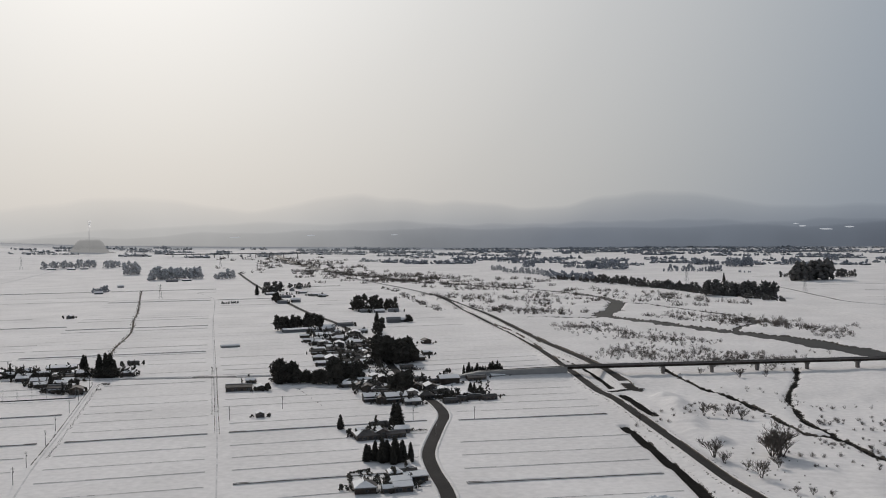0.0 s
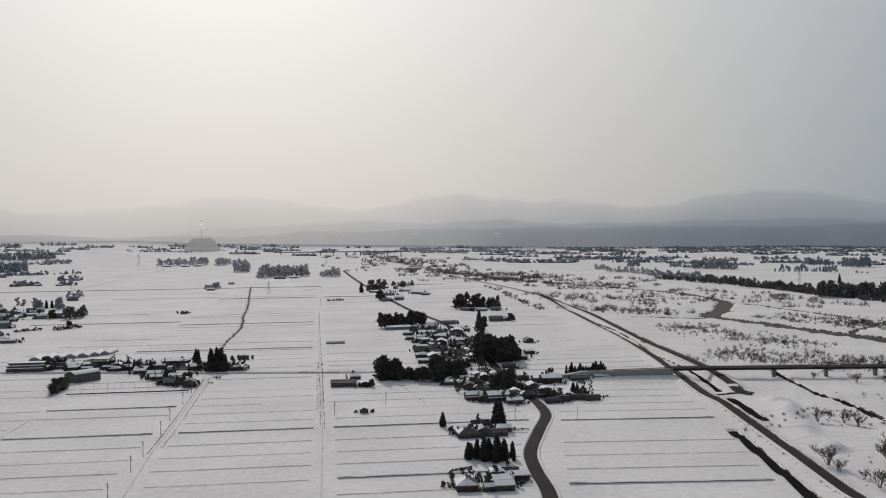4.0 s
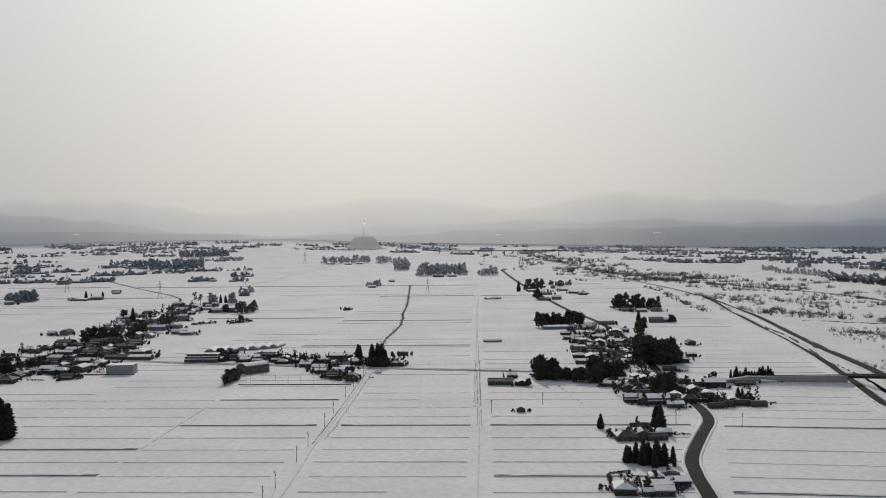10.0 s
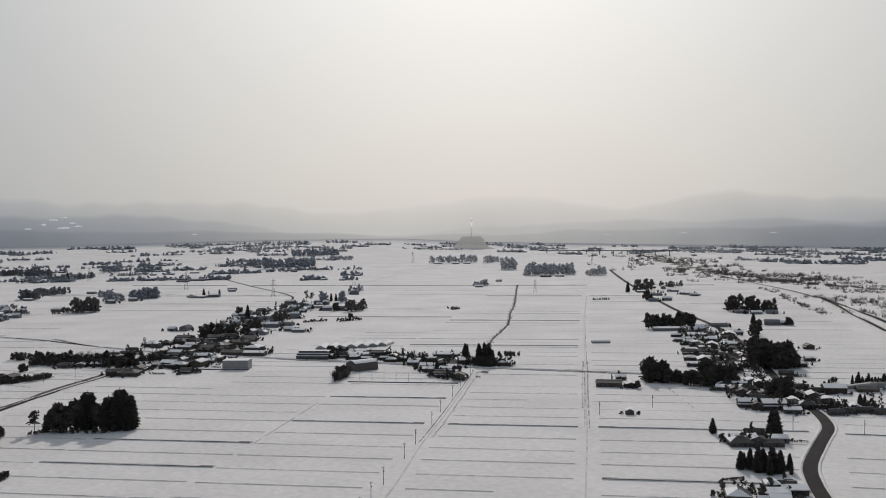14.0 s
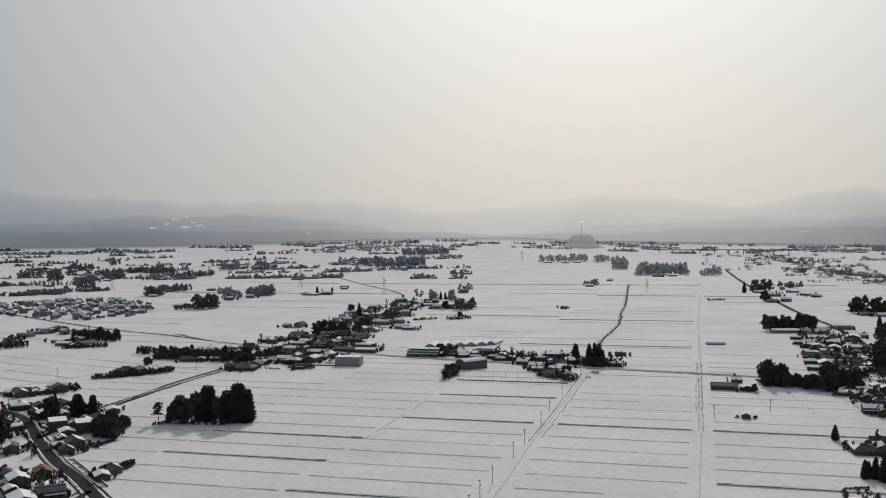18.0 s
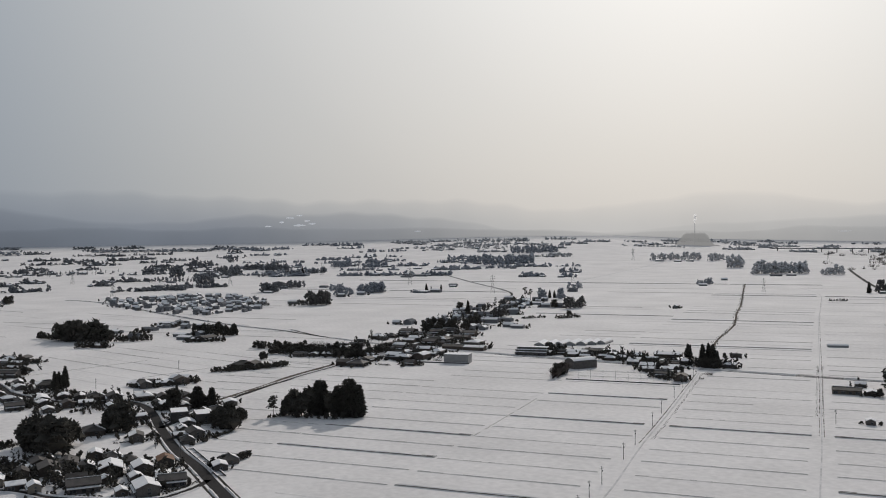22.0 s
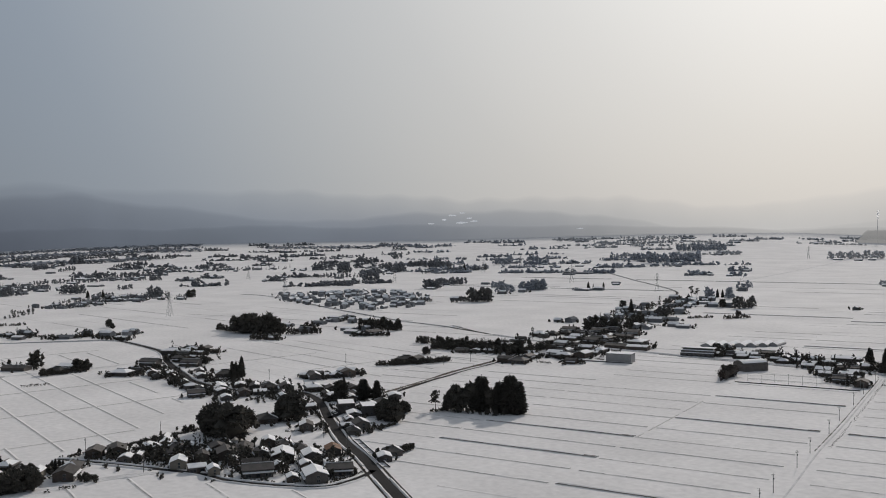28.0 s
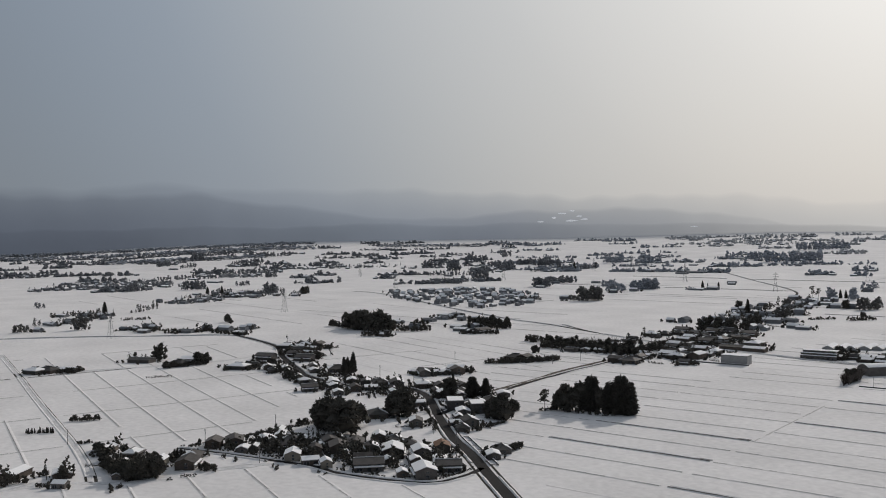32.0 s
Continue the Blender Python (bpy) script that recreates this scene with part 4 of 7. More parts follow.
        words = "flat-roofed dark concrete block with snow on its roof"
        wm = body(w, d, hgt, 0, GREY_WALL, False)
        for x0, y0, x1, y1 in ((-w / 2, -d / 2, w / 2, -d / 2 + 0.3), (-w / 2, d / 2 - 0.3, w / 2, d / 2), (-w / 2, -d / 2 + 0.3, -w / 2 + 0.3, d / 2 - 0.3), (w / 2 - 0.3, -d / 2 + 0.3, w / 2, d / 2 - 0.3)):
            b.box(x0, y0, hgt, x1, y1, hgt + 0.6)
        s.box(-w / 2 + 0.3, -d / 2 + 0.3, hgt, w / 2 - 0.3, d / 2 - 0.3, hgt + 0.66)
        roof, wins = CONCRETE, ((1.2, 4.0), 5)
    elif kind == "x":
        w, d, hgt, rise = 25.0, 14.0, 8.2, 0.0
        words = "large pale windowless panel warehouse with a flat snowy roof"
        bb = Build().box(-w / 2, -d / 2, -0.4, w / 2, d / 2, hgt)
        for i in range(24):
            q = -w / 2 + w * (i + 0.5) / 24
            bb.box(q - 0.08, -d / 2 - 0.06, 0, q + 0.08, -d / 2, hgt)
        wm = bb.mesh("wall", WHITE_WALL)
        b.box(-w / 2 - 0.2, -d / 2 - 0.2, hgt, w / 2 + 0.2, d / 2 + 0.2, hgt + 0.3)
        s.box(-w / 2, -d / 2, hgt + 0.3, w / 2, d / 2, hgt + 0.75)
        roof, wins = SHEET, None
    elif kind in "atv":
        w, d, hgt = {"a": (25.0, 17.0, 6.0), "t": (22.0, 7.0, 1.2), "v": (9.5, 28.0, 1.6)}[kind]
        words = {"a": "gymnasium with a curved roof half covered in snow", "t": "low tunnel greenhouse with a white snowy film roof", "v": "gabled film greenhouse loaded with snow"}[kind]
        wm = body(w, d, hgt, 0, GREY_WALL if kind == "a" else FILM, False)
        n, up = 10, {"a": 3.4, "t": 1.8, "v": 2.4}[kind]
        across = w if kind == "v" else d
        along = d if kind == "v" else w
        f = lambda k: (-across / 2 - 0.2 + (across + 0.4) * k / n, hgt + up * (1 - abs(2 * k / n - 1) ** (1.2 if kind == "v" else 2.0)))
        q = along / 2 + 0.2
        at = (lambda p, e, z: (p, e, z)) if kind == "v" else (lambda p, e, z: (e, p, z))
        for bb, o, th, k0, k1 in ((b, 0, 0.15, 0, n), (s, 0.155, 0.3, 1, n - 1)):
            prof = [f(k) for k in range(k0, k1 + 1)]
            m, vs = len(prof), []
            for e in (-q, q):
                vs += [at(p, e, z + o) for p, z in prof] + [at(p, e, z + o + th) for p, z in prof]
            fs = [(0, m, 3 * m, 2 * m), (m - 1, 3 * m - 1, 4 * m - 1, 2 * m - 1)]
            for k in range(m - 1):
                fs += [(k, k + 1, 2 * m + k + 1, 2 * m + k), (m + k, 3 * m + k, 3 * m + k + 1, m + k + 1), (k, m + k, m + k + 1, k + 1), (2 * m + k, 2 * m + k + 1, 3 * m + k + 1, 3 * m + k)]
            bb.add(vs, fs)
        end_meshes = []
        for e in (-along / 2 + 0.02, along / 2 - 0.02):
            prof = [f(k) for k in range(n + 1)]
            end_meshes.append(Build().add([at(p, e, z) for p, z in prof] + [at(p, e, hgt - 0.1) for p, z in prof], [(k, k + 1, n + 2 + k, n + 1 + k) for k in range(n)]).mesh("gable_end", GREY_WALL if kind == "a" else FILM))
        roof, wins = (SHEET if kind == "a" else FILM), None
    root = tagged(new({"b": "barn", "s": "shed", "L": "hall", "F": "office_block", "x": "warehouse", "a": "gymnasium", "t": "greenhouse", "v": "greenhouse"}.get(kind, "farmhouse")), words, {"b": "barn", "s": "shed", "v": "greenhouse", "t": "greenhouse"}.get(kind, "building" if kind in "LFxa" else "house"))
    part("wall", wm, root)
    part("roof", b.mesh("roof", roof), root)
    if kind in "atv":
        for em in end_meshes:
            part("gable_end", em, root)
    if s.v:
        part("snow_cover", s.mesh("snow_cover", ROOF_SNOW), root, "thick white snow")
    if detail and wins:
        openings(root, w, d, *wins, door=kind not in "LF")
    return root, {"g": 12.0, "k": 12.0, "o": 12.0, "h": 12.5, "b": 15.5, "s": 6.6}.get(kind, w)


PROTOS = {}
house_rng = random.Random(33)
FAR_HOUSES = Build()


def far_house(x, y, w, kind, turn):
    """A simple house added to the joined mass of distant ones: walls, two roof slopes, snow."""
    d, hgt, rise = w * 0.6, (5.0 if kind in "gk" else 3.2), (2.3 if kind != "b" else 1.5)
    b = Build().box(-w / 2, -d / 2, -0.4, w / 2, d / 2, hgt, 0)
    for s in (-1, 1):
        q = s * w / 2
        b.add([(q, -d / 2, hgt), (q, d / 2, hgt), (q, 0, hgt + rise)], [(0, 1, 2)], 0)
    gable(b, w, d, hgt, rise, 0.6, 0.2, 1)
    gable(b, w, d, hgt, rise, 0.6, 0.35, 2, inset=house_rng.uniform(0.2, 0.8), lift=0.21, sides=house_rng.choice(((1,), (-1, 1), (-1,))))
    m = Matrix.Translation((x, y, ground_at(x, y))) @ Matrix.Rotation(radians(turn), 4, "Z")
    k = len(FAR_HOUSES.v)
    FAR_HOUSES.v += [tuple(m @ Vector(v)) for v in b.v]
    FAR_HOUSES.f += [tuple(a + k for a in f) for f in b.f]
    FAR_HOUSES.i += b.i


yard_rng = random.Random(73)


def houses(place, rows, angle):
    shrubs = []
    for x, y, w, kind in rows:
        r = math.hypot(x, y)
        variant = house_rng.choice((0, 1, 1, 2, 2, 2, 3)) if kind in "gh" else house_rng.choice((0, 1, 2))
        turn = angle + (90 if kind in "ghs" and house_rng.random() < 0.3 else 0) + house_rng.uniform(-7, 7) + (180 if house_rng.random() < 0.12 and kind in "gh" else 0)
        if r > 1200 and kind in "ghbsk":
            far_house(x, y, w, kind, turn)
            if r < 2000 and place != "hillside estate":
                for _ in range(3):
                    a, q = house_rng.uniform(0, 6.28), w * house_rng.uniform(0.5, 1.0) + 2
                    shrubs.append((x + q * math.cos(a), y + q * math.sin(a), house_rng.uniform(2, 6), house_rng.uniform(1.5, 3)))
            continue
        if kind == "x":
            turn = 18
        if kind == "a":
            turn = 62
        near = r < 930 or kind in "xaLFv"
        key = (kind, variant, near)
        wide = max(5.0 if kind == "s" else 7.0, w)
        fresh = key not in PROTOS
        if fresh:
            PROTOS[key] = house_kind(kind, variant, near)
        root, w0 = PROTOS[key]
        s = min(1.5, max(0.6, wide / w0))
        m = Matrix.Translation((x, y, ground_at(x, y))) @ Matrix.Rotation(radians(turn), 4, "Z") @ Matrix.Diagonal((s, s, (s + 1) / 2 if s < 1.2 else 1.05, 1))
        if fresh:
            root.matrix_basis = m
            made = root
        else:
            made = copy_thing(root, m @ Matrix.Diagonal([1 / k for k in root.scale] + [1]))
        made["group"] = "buildings of the " + place.replace("_", " ")
        if kind in "ghsbko":
            for _ in range(2 if r < 650 else 5):
                a, q = house_rng.uniform(0, 6.28), wide * house_rng.uniform(0.6, 1.0) + 1.5
                px, py = x + q * math.cos(a), y + q * math.sin(a)
                if clear_of_roads(px, py, 5):
                    shrubs.append((px, py, house_rng.uniform(1.3, 4.2), house_rng.uniform(0.9, 1.9)))
            if x < -300 and 550 < r < 1400:
                for _ in range(5):
                    a, q = yard_rng.uniform(0, 6.28), wide * yard_rng.uniform(0.6, 1.1) + 2.5
                    px, py = x + q * math.cos(a), y + q * math.sin(a)
                    if clear_of_roads(px, py, 6):
                        shrubs.append((px, py, yard_rng.uniform(2.0, 5.5), yard_rng.uniform(1.4, 2.6)))
    if shrubs:
        clump_thing("garden_shrubs", "dark evergreen garden shrubs and hedges round farmhouses", "shrubs", shrubs, LEAVES, "stuff", 9)


def fill(place, line, wide, n_house, n_tree, angle, seed, kinds="gghbbs", gap=13, lo=8, hi=14):
    """More buildings and garden trees packed along a village street."""
    rr = random.Random(seed)
    pts = curve(line, 8)
    taken = [o.location.xy.copy() for o in scene.objects if o.parent is None and o.get("category") in ("house", "barn", "shed", "building")]
    rows, greens = [], []
    for _ in range(n_house * 12):
        if len(rows) >= n_house:
            break
        p = rr.choice(pts)
        x, y = p[0] + rr.uniform(-wide, wide), p[1] + rr.uniform(-wide, wide)
        if clear_of_roads(x, y, 11) and all((Vector((x, y)) - q).length > gap for q in taken):
            taken.append(Vector((x, y)))
            rows.append((x, y, rr.uniform(lo, hi), rr.choice(kinds)))
    houses(place, rows, angle)
    for _ in range(n_tree):
        p = rr.choice(pts)
        x, y = p[0] + rr.uniform(-wide, wide) * 0.9, p[1] + rr.uniform(-wide, wide) * 0.9
        if clear_of_roads(x, y, 6):
            greens.append((x, y, rr.uniform(3, 9) if rr.random() < 0.8 else rr.uniform(9, 14), rr.uniform(1.6, 3.2)))
    # farther streets take foliage paled for haze
    clump_thing("garden_trees", "dark evergreen garden trees crowded between village houses", "trees", greens, LEAVES if math.hypot(*line[0]) < 1350 else HAZED_NEAR if math.hypot(*line[0]) < 1500 else HAZED_MID, "stuff", 16)

# ---- hamlets ----
houses('riverside_hamlet', [(-41, 468, 11, 'h'), (-22, 468, 8, 's'), (-27, 494, 8, 'h'), (-21, 496, 5, 'b'), (-29, 465, 5, 's'), (-50, 586, 11, 'h'), (-41, 592, 10, 'g'), (-32, 590, 11, 'b'), (-44, 619, 10, 'b'), (-45, 722, 15, 'b'), (-33, 734, 11, 'b'), (-25, 734, 9, 'g'), (-15, 726, 10, 'h'), (-12, 762, 11, 'g'), (-2, 752, 9, 's'), (3, 797, 14, 'g'), (4, 704, 9, 'b'), (11, 711, 9, 'b'), (16, 728, 8, 's'), (-62, 785, 12, 'h'), (-54, 808, 10, 'g'), (-46, 771, 7, 's'), (-54, 757, 9, 'h'), (-23, 765, 9, 'g')], 14)
houses('riverside_hamlet', [(-200, 1222, 22, 'b'), (-182, 1228, 18, 'b'), (-126, 1506, 18, 'b'), (-103, 1496, 16, 'h'), (-81, 1507, 16, 's'), (-72, 1333, 19, 'g'), (-56, 1339, 12, 's'), (-163, 1201, 16, 'h'), (-152, 1236, 15, 'g'), (-136, 1290, 20, 'b'), (-149, 1150, 15, 'g'), (-127, 1121, 15, 'h'), (-112, 1171, 16, 'g'), (-136, 1075, 16, 'h'), (-119, 1055, 14, 'g'), (-104, 1078, 16, 'h'), (-137, 1022, 11, 's'), (-118, 1000, 13, 'g'), (-95, 1025, 11, 'g'), (-113, 935, 14, 'g'), (-104, 978, 11, 'g'), (-87, 937, 12, 'h'), (-85, 993, 11, 's'), (-92, 912, 11, 'g')], 14)
houses('riverside_hamlet', [(-120, 913, 10, 's'), (-78, 1041, 10, 'g'), (-51, 940, 15, 'b'), (-40, 953, 13, 'g'), (-27, 942, 14, 'h'), (-18, 983, 8, 's'), (-21, 1081, 10, 'g'), (27, 808, 14, 'b'), (46, 818, 11, 'b'), (-361, 1956, 19, 'b'), (-315, 1867, 20, 'b'), (-336, 2077, 18, 'g'), (-300, 1993, 19, 'b'), (-265, 1916, 19, 'b'), (-243, 1873, 16, 's'), (-294, 1708, 17, 'h'), (-275, 1742, 17, 'g'), (-332, 2162, 18, 'g')], 14)
trees('riverside_hamlet', [(-44, 485, 6, 'p'), (-39, 489, 4, 'p'), (-20, 532, 10, 'c'), (-19, 525, 6, 'c'), (-34, 624, 16, 'c'), (-31, 617, 17, 'c'), (-69, 615, 10, 'c'), (-142, 803, 23, 'c'), (-132, 807, 20, 'c'), (-88, 1227, 25, 'c'), (-50, 1335, 12, 'r'), (20, 733, 11, 'c'), (23, 733, 11, 'c'), (-390, 1958, 23, 'c'), (-311, 1739, 21, 'r')])
groves('riverside_hamlet', [(-46, 527, -39, 526, 12, 10, 'c', 5), (-36, 523, -23, 517, 14, 10, 'c', 9), (-64, 596, -54, 581, 5, 8, 'r', 5), (-42, 755, -28, 757, 16, 14, 'r', 6), (-145, 809, -128, 811, 19, 18, 'r', 9), (-126, 799, -103, 795, 13, 14, 'r', 9), (-100, 795, -75, 806, 20, 18, 'r', 12), (-65, 922, -29, 917, 26, 26, 'r', 18), (-86, 1161, -78, 1187, 23, 6, 'c', 3), (-221, 1235, -166, 1282, 20, 20, 'r', 18), (-149, 1532, -127, 1532, 25, 24, 'r', 7), (-119, 1532, -101, 1533, 25, 24, 'r', 7), (-95, 1533, -80, 1533, 23, 24, 'r', 6)])
groves('riverside_hamlet', [(16, 824, 52, 827, 13, 10, 'c', 16), (-6, 828, 7, 855, 6, 6, 'r', 4), (-80, 883, -72, 884, 7, 6, 'r', 4), (-30, 700, -22, 724, 6, 6, 'r', 4), (-52, 499, -46, 465, 1, 1, 'h', 14), (-19, 510, -16, 474, 1, 1, 'h', 12), (-52, 500, -41, 508, 1, 1, 'h', 12), (-385, 1997, -352, 2046, 24, 14, 'r', 10), (-351, 2129, -309, 2162, 14, 14, 'r', 10), (-337, 1886, -302, 1967, 8, 8, 'r', 8), (-282, 1904, -237, 1853, 6, 6, 'r', 7)])
houses('roadside_farm', [(-170, 773, 18, 'b'), (-153, 775, 9, 's'), (-131, 661, 6, 's'), (-168, 810, 7, 's'), (-244, 1067, 21, 't'), (-585, 1464, 11, 's'), (-757, 2058, 18, 's'), (-787, 2286, 15, 's')], 14)
trees('roadside_farm', [(-146, 770, 7, 'r'), (-177, 845, 3, 'r')])
groves('roadside_farm', [(-409, 1722, -378, 1728, 5, 4, 'r', 8), (-584, 1448, -574, 1451, 7, 5, 'r', 3), (-776, 2071, -751, 2098, 16, 20, 'c', 9)])
houses('school_hamlet', [(-495, 846, 33, 'L'), (-456, 872, 21, 'b'), (-445, 892, 18, 'b'), (-411, 793, 25, 'a'), (-368, 901, 30, 'b'), (-344, 845, 15, 'b'), (-338, 866, 16, 'h'), (-322, 777, 11, 'g'), (-303, 769, 12, 'g'), (-292, 863, 11, 'h'), (-310, 933, 9, 'b'), (-419, 877, 10, 's'), (-400, 863, 9, 's'), (-391, 877, 9, 'g'), (-378, 838, 9, 's'), (-530, 928, 11, 'v'), (-519, 934, 11, 'v'), (-511, 944, 11, 'v'), (-502, 954, 12, 'v'), (-491, 960, 11, 'v'), (-484, 969, 10, 'v'), (-476, 979, 10, 'v')], 14)
trees('school_hamlet', [(-343, 889, 17, 'c'), (-341, 890, 16, 'c'), (-318, 862, 21, 'c'), (-313, 864, 22, 'c'), (-307, 859, 22, 'c'), (-302, 857, 16, 'c')])
groves('school_hamlet', [(-399, 725, -404, 751, 14, 8, 'w', 8), (-315, 846, -297, 848, 11, 8, 'r', 7), (-355, 817, -349, 829, 9, 6, 'r', 4), (-321, 759, -294, 773, 6, 6, 'r', 8), (-431, 887, -385, 891, 5, 8, 'r', 12), (-490, 867, -467, 868, 10, 10, 'r', 8), (-399, 717, -406, 758, 15, 12, 'w', 26), (-404, 729, -408, 757, 11, 8, 'r', 8)])
houses('middle_village', [(-530, 761, 25, 'x'), (-589, 748, 14, 'h'), (-626, 818, 12, 'g'), (-642, 866, 13, 'g'), (-647, 901, 15, 'h'), (-677, 885, 12, 'g'), (-688, 919, 15, 'b'), (-696, 957, 16, 'g'), (-690, 973, 14, 'g'), (-643, 930, 19, 'b'), (-595, 848, 21, 'b'), (-597, 891, 18, 'h'), (-569, 850, 20, 'b'), (-606, 807, 12, 'g'), (-587, 806, 12, 'h'), (-639, 805, 11, 'g'), (-653, 963, 14, 'g'), (-691, 1026, 15, 'g'), (-677, 1032, 15, 'h'), (-717, 1114, 19, 'g'), (-711, 1144, 18, 'b'), (-666, 1078, 15, 'h'), (-648, 1071, 17, 'b'), (-765, 1136, 16, 'g')], 14)
houses('middle_village', [(-778, 1189, 17, 'g'), (-828, 1198, 19, 'b'), (-824, 1034, 11, 's'), (-809, 1044, 19, 'g'), (-925, 1499, 17, 'g'), (-860, 1411, 16, 'h'), (-855, 1442, 18, 'g'), (-835, 1343, 15, 's'), (-809, 1354, 13, 'g'), (-823, 1428, 18, 'b'), (-780, 1381, 15, 'g'), (-759, 1389, 13, 'g'), (-927, 1758, 17, 'g'), (-1202, 1594, 33, 'b'), (-1181, 1618, 22, 'g'), (-1287, 1833, 19, 'b')], 14)
trees('middle_village', [(-866, 1251, 16, 'r'), (-825, 1214, 22, 'c'), (-740, 951, 9, 'c'), (-735, 953, 9, 'c'), (-909, 1531, 23, 'p'), (-900, 1535, 19, 'p'), (-881, 1575, 16, 'c'), (-873, 1579, 15, 'c'), (-764, 1382, 15, 'r'), (-669, 1255, 10, 'r'), (-1219, 1634, 17, 'c'), (-1221, 1654, 11, 'c'), (-1235, 1711, 11, 'c')])
groves('middle_village', [(-727, 965, -682, 979, 17, 24, 'r', 20), (-681, 995, -717, 1081, 18, 16, 'r', 9), (-750, 1166, -755, 1214, 17, 14, 'r', 8), (-841, 1335, -871, 1400, 14, 10, 'r', 5), (-885, 1541, -873, 1546, 20, 6, 'c', 4), (-853, 1555, -843, 1559, 21, 8, 'c', 5), (-731, 1360, -721, 1401, 19, 20, 'r', 11), (-710, 1185, -687, 1216, 4, 3, 'h', 12), (-665, 1206, -645, 1245, 6, 4, 'h', 14), (-971, 1815, -962, 1862, 16, 20, 'r', 8), (-1313, 1537, -1271, 1554, 23, 24, 'r', 12), (-1219, 1576, -1196, 1585, 8, 10, 'r', 5), (-582, 728, -582, 751, 6, 6, 'r', 7)])
groves('middle_village', [(-628, 874, -618, 917, 6, 8, 'r', 8), (-671, 835, -700, 915, 6, 10, 'r', 8)])
houses('copse', [(-614, 688, 12, 'g'), (-601, 692, 14, 'h'), (-610, 717, 10, 'g'), (-616, 733, 9, 's'), (-675, 732, 12, 's'), (-699, 714, 13, 'b'), (-688, 724, 10, 's')], 20)
groves('copse', [(-746, 720, -643, 748, 12, 26, 'r', 26), (-741, 707, -637, 741, 8, 8, 'r', 50), (-756, 731, -655, 762, 14, 26, 'w', 60), (-609, 675, -609, 732, 4, 5, 'r', 10), (-721, 733, -638, 746, 12, 22, 'w', 40)])
houses('walled_farm', [(-693, 628, 16, 'h'), (-684, 632, 12, 'g'), (-678, 505, 11, 'g'), (-685, 500, 9, 's'), (-668, 533, 13, 'g'), (-673, 519, 9, 's')], 25)
trees('walled_farm', [(-716, 676, 9, 'r')])
groves('walled_farm', [(-682, 589, -672, 610, 5, 4, 'h', 16), (-661, 627, -658, 654, 7, 4, 'h', 14), (-684, 600, -661, 627, 6, 12, 'r', 18), (-657, 515, -660, 547, 4, 5, 'h', 14)])
houses('north_wood', [(-1078, 756, 17, 'b'), (-960, 648, 14, 'b'), (-995, 725, 16, 'g'), (-1067, 802, 19, 'b'), (-1079, 837, 21, 'b'), (-1111, 864, 20, 'b'), (-1104, 884, 19, 'b'), (-937, 756, 19, 'b'), (-904, 761, 20, 'g'), (-958, 791, 15, 's'), (-967, 774, 19, 'b'), (-911, 752, 16, 's')], 10)
groves('north_wood', [(-1064, 657, -990, 690, 21, 34, 'r', 34), (-1040, 660, -1005, 680, 25, 20, 'c', 16), (-1112, 664, -1070, 662, 9, 12, 'r', 12), (-986, 690, -958, 722, 10, 12, 'r', 14), (-975, 628, -946, 652, 9, 8, 'r', 16), (-947, 778, -925, 803, 16, 24, 'r', 14), (-920, 805, -912, 816, 16, 8, 'p', 7), (-908, 733, -871, 764, 6, 10, 'r', 14), (-1049, 755, -1034, 777, 6, 10, 'r', 10)])
houses('crossroad_village', [(-534, 424, 18, 'F'), (-514, 429, 18, 'F'), (-502, 401, 10, 'b'), (-481, 394, 11, 'g'), (-487, 386, 6, 's'), (-471, 380, 8, 'h'), (-595, 480, 10, 'g'), (-563, 473, 12, 'b'), (-548, 483, 10, 's'), (-672, 499, 11, 'g'), (-669, 514, 9, 's'), (-665, 530, 14, 'g'), (-403, 347, 8, 's'), (-410, 360, 9, 'h'), (-477, 302, 11, 'k'), (-461, 303, 9, 'g'), (-445, 307, 14, 'g'), (-483, 323, 9, 'g'), (-470, 326, 10, 'h'), (-457, 326, 9, 'h'), (-492, 293, 10, 'g'), (-460, 261, 8, 's'), (-448, 264, 5, 'k'), (-428, 279, 13, 'g')], -29)
houses('crossroad_village', [(-405, 285, 6, 's'), (-397, 294, 13, 'g'), (-398, 311, 11, 'g'), (-436, 336, 10, 'o'), (-514, 278, 8, 'h'), (-509, 285, 8, 'b'), (-476, 259, 10, 'k'), (-490, 286, 4, 's'), (-422, 306, 7, 's'), (-432, 295, 6, 's'), (-687, 412, 19, 'b'), (-658, 442, 12, 'h'), (-641, 447, 13, 'g'), (-747, 454, 14, 'h'), (-782, 449, 12, 'b'), (-641, 390, 8, 's'), (-647, 410, 10, 'g'), (-545, 364, 13, 'h')], -29)
trees('crossroad_village', [(-476, 480, 20, 'r'), (-481, 479, 17, 'r'), (-471, 481, 16, 'r'), (-469, 487, 21, 'r'), (-461, 490, 26, 'C'), (-453, 492, 19, 'r'), (-447, 494, 23, 'C'), (-440, 497, 28, 'C'), (-435, 499, 24, 'C'), (-484, 466, 15, 'p'), (-571, 449, 17, 'r'), (-560, 460, 13, 'r'), (-562, 468, 11, 'r'), (-559, 475, 11, 'r'), (-584, 462, 16, 'c'), (-559, 461, 17, 'C'), (-550, 467, 16, 'C'), (-514, 314, 25, 'r'), (-530, 313, 21, 'r'), (-487, 469, 15, 'p')])
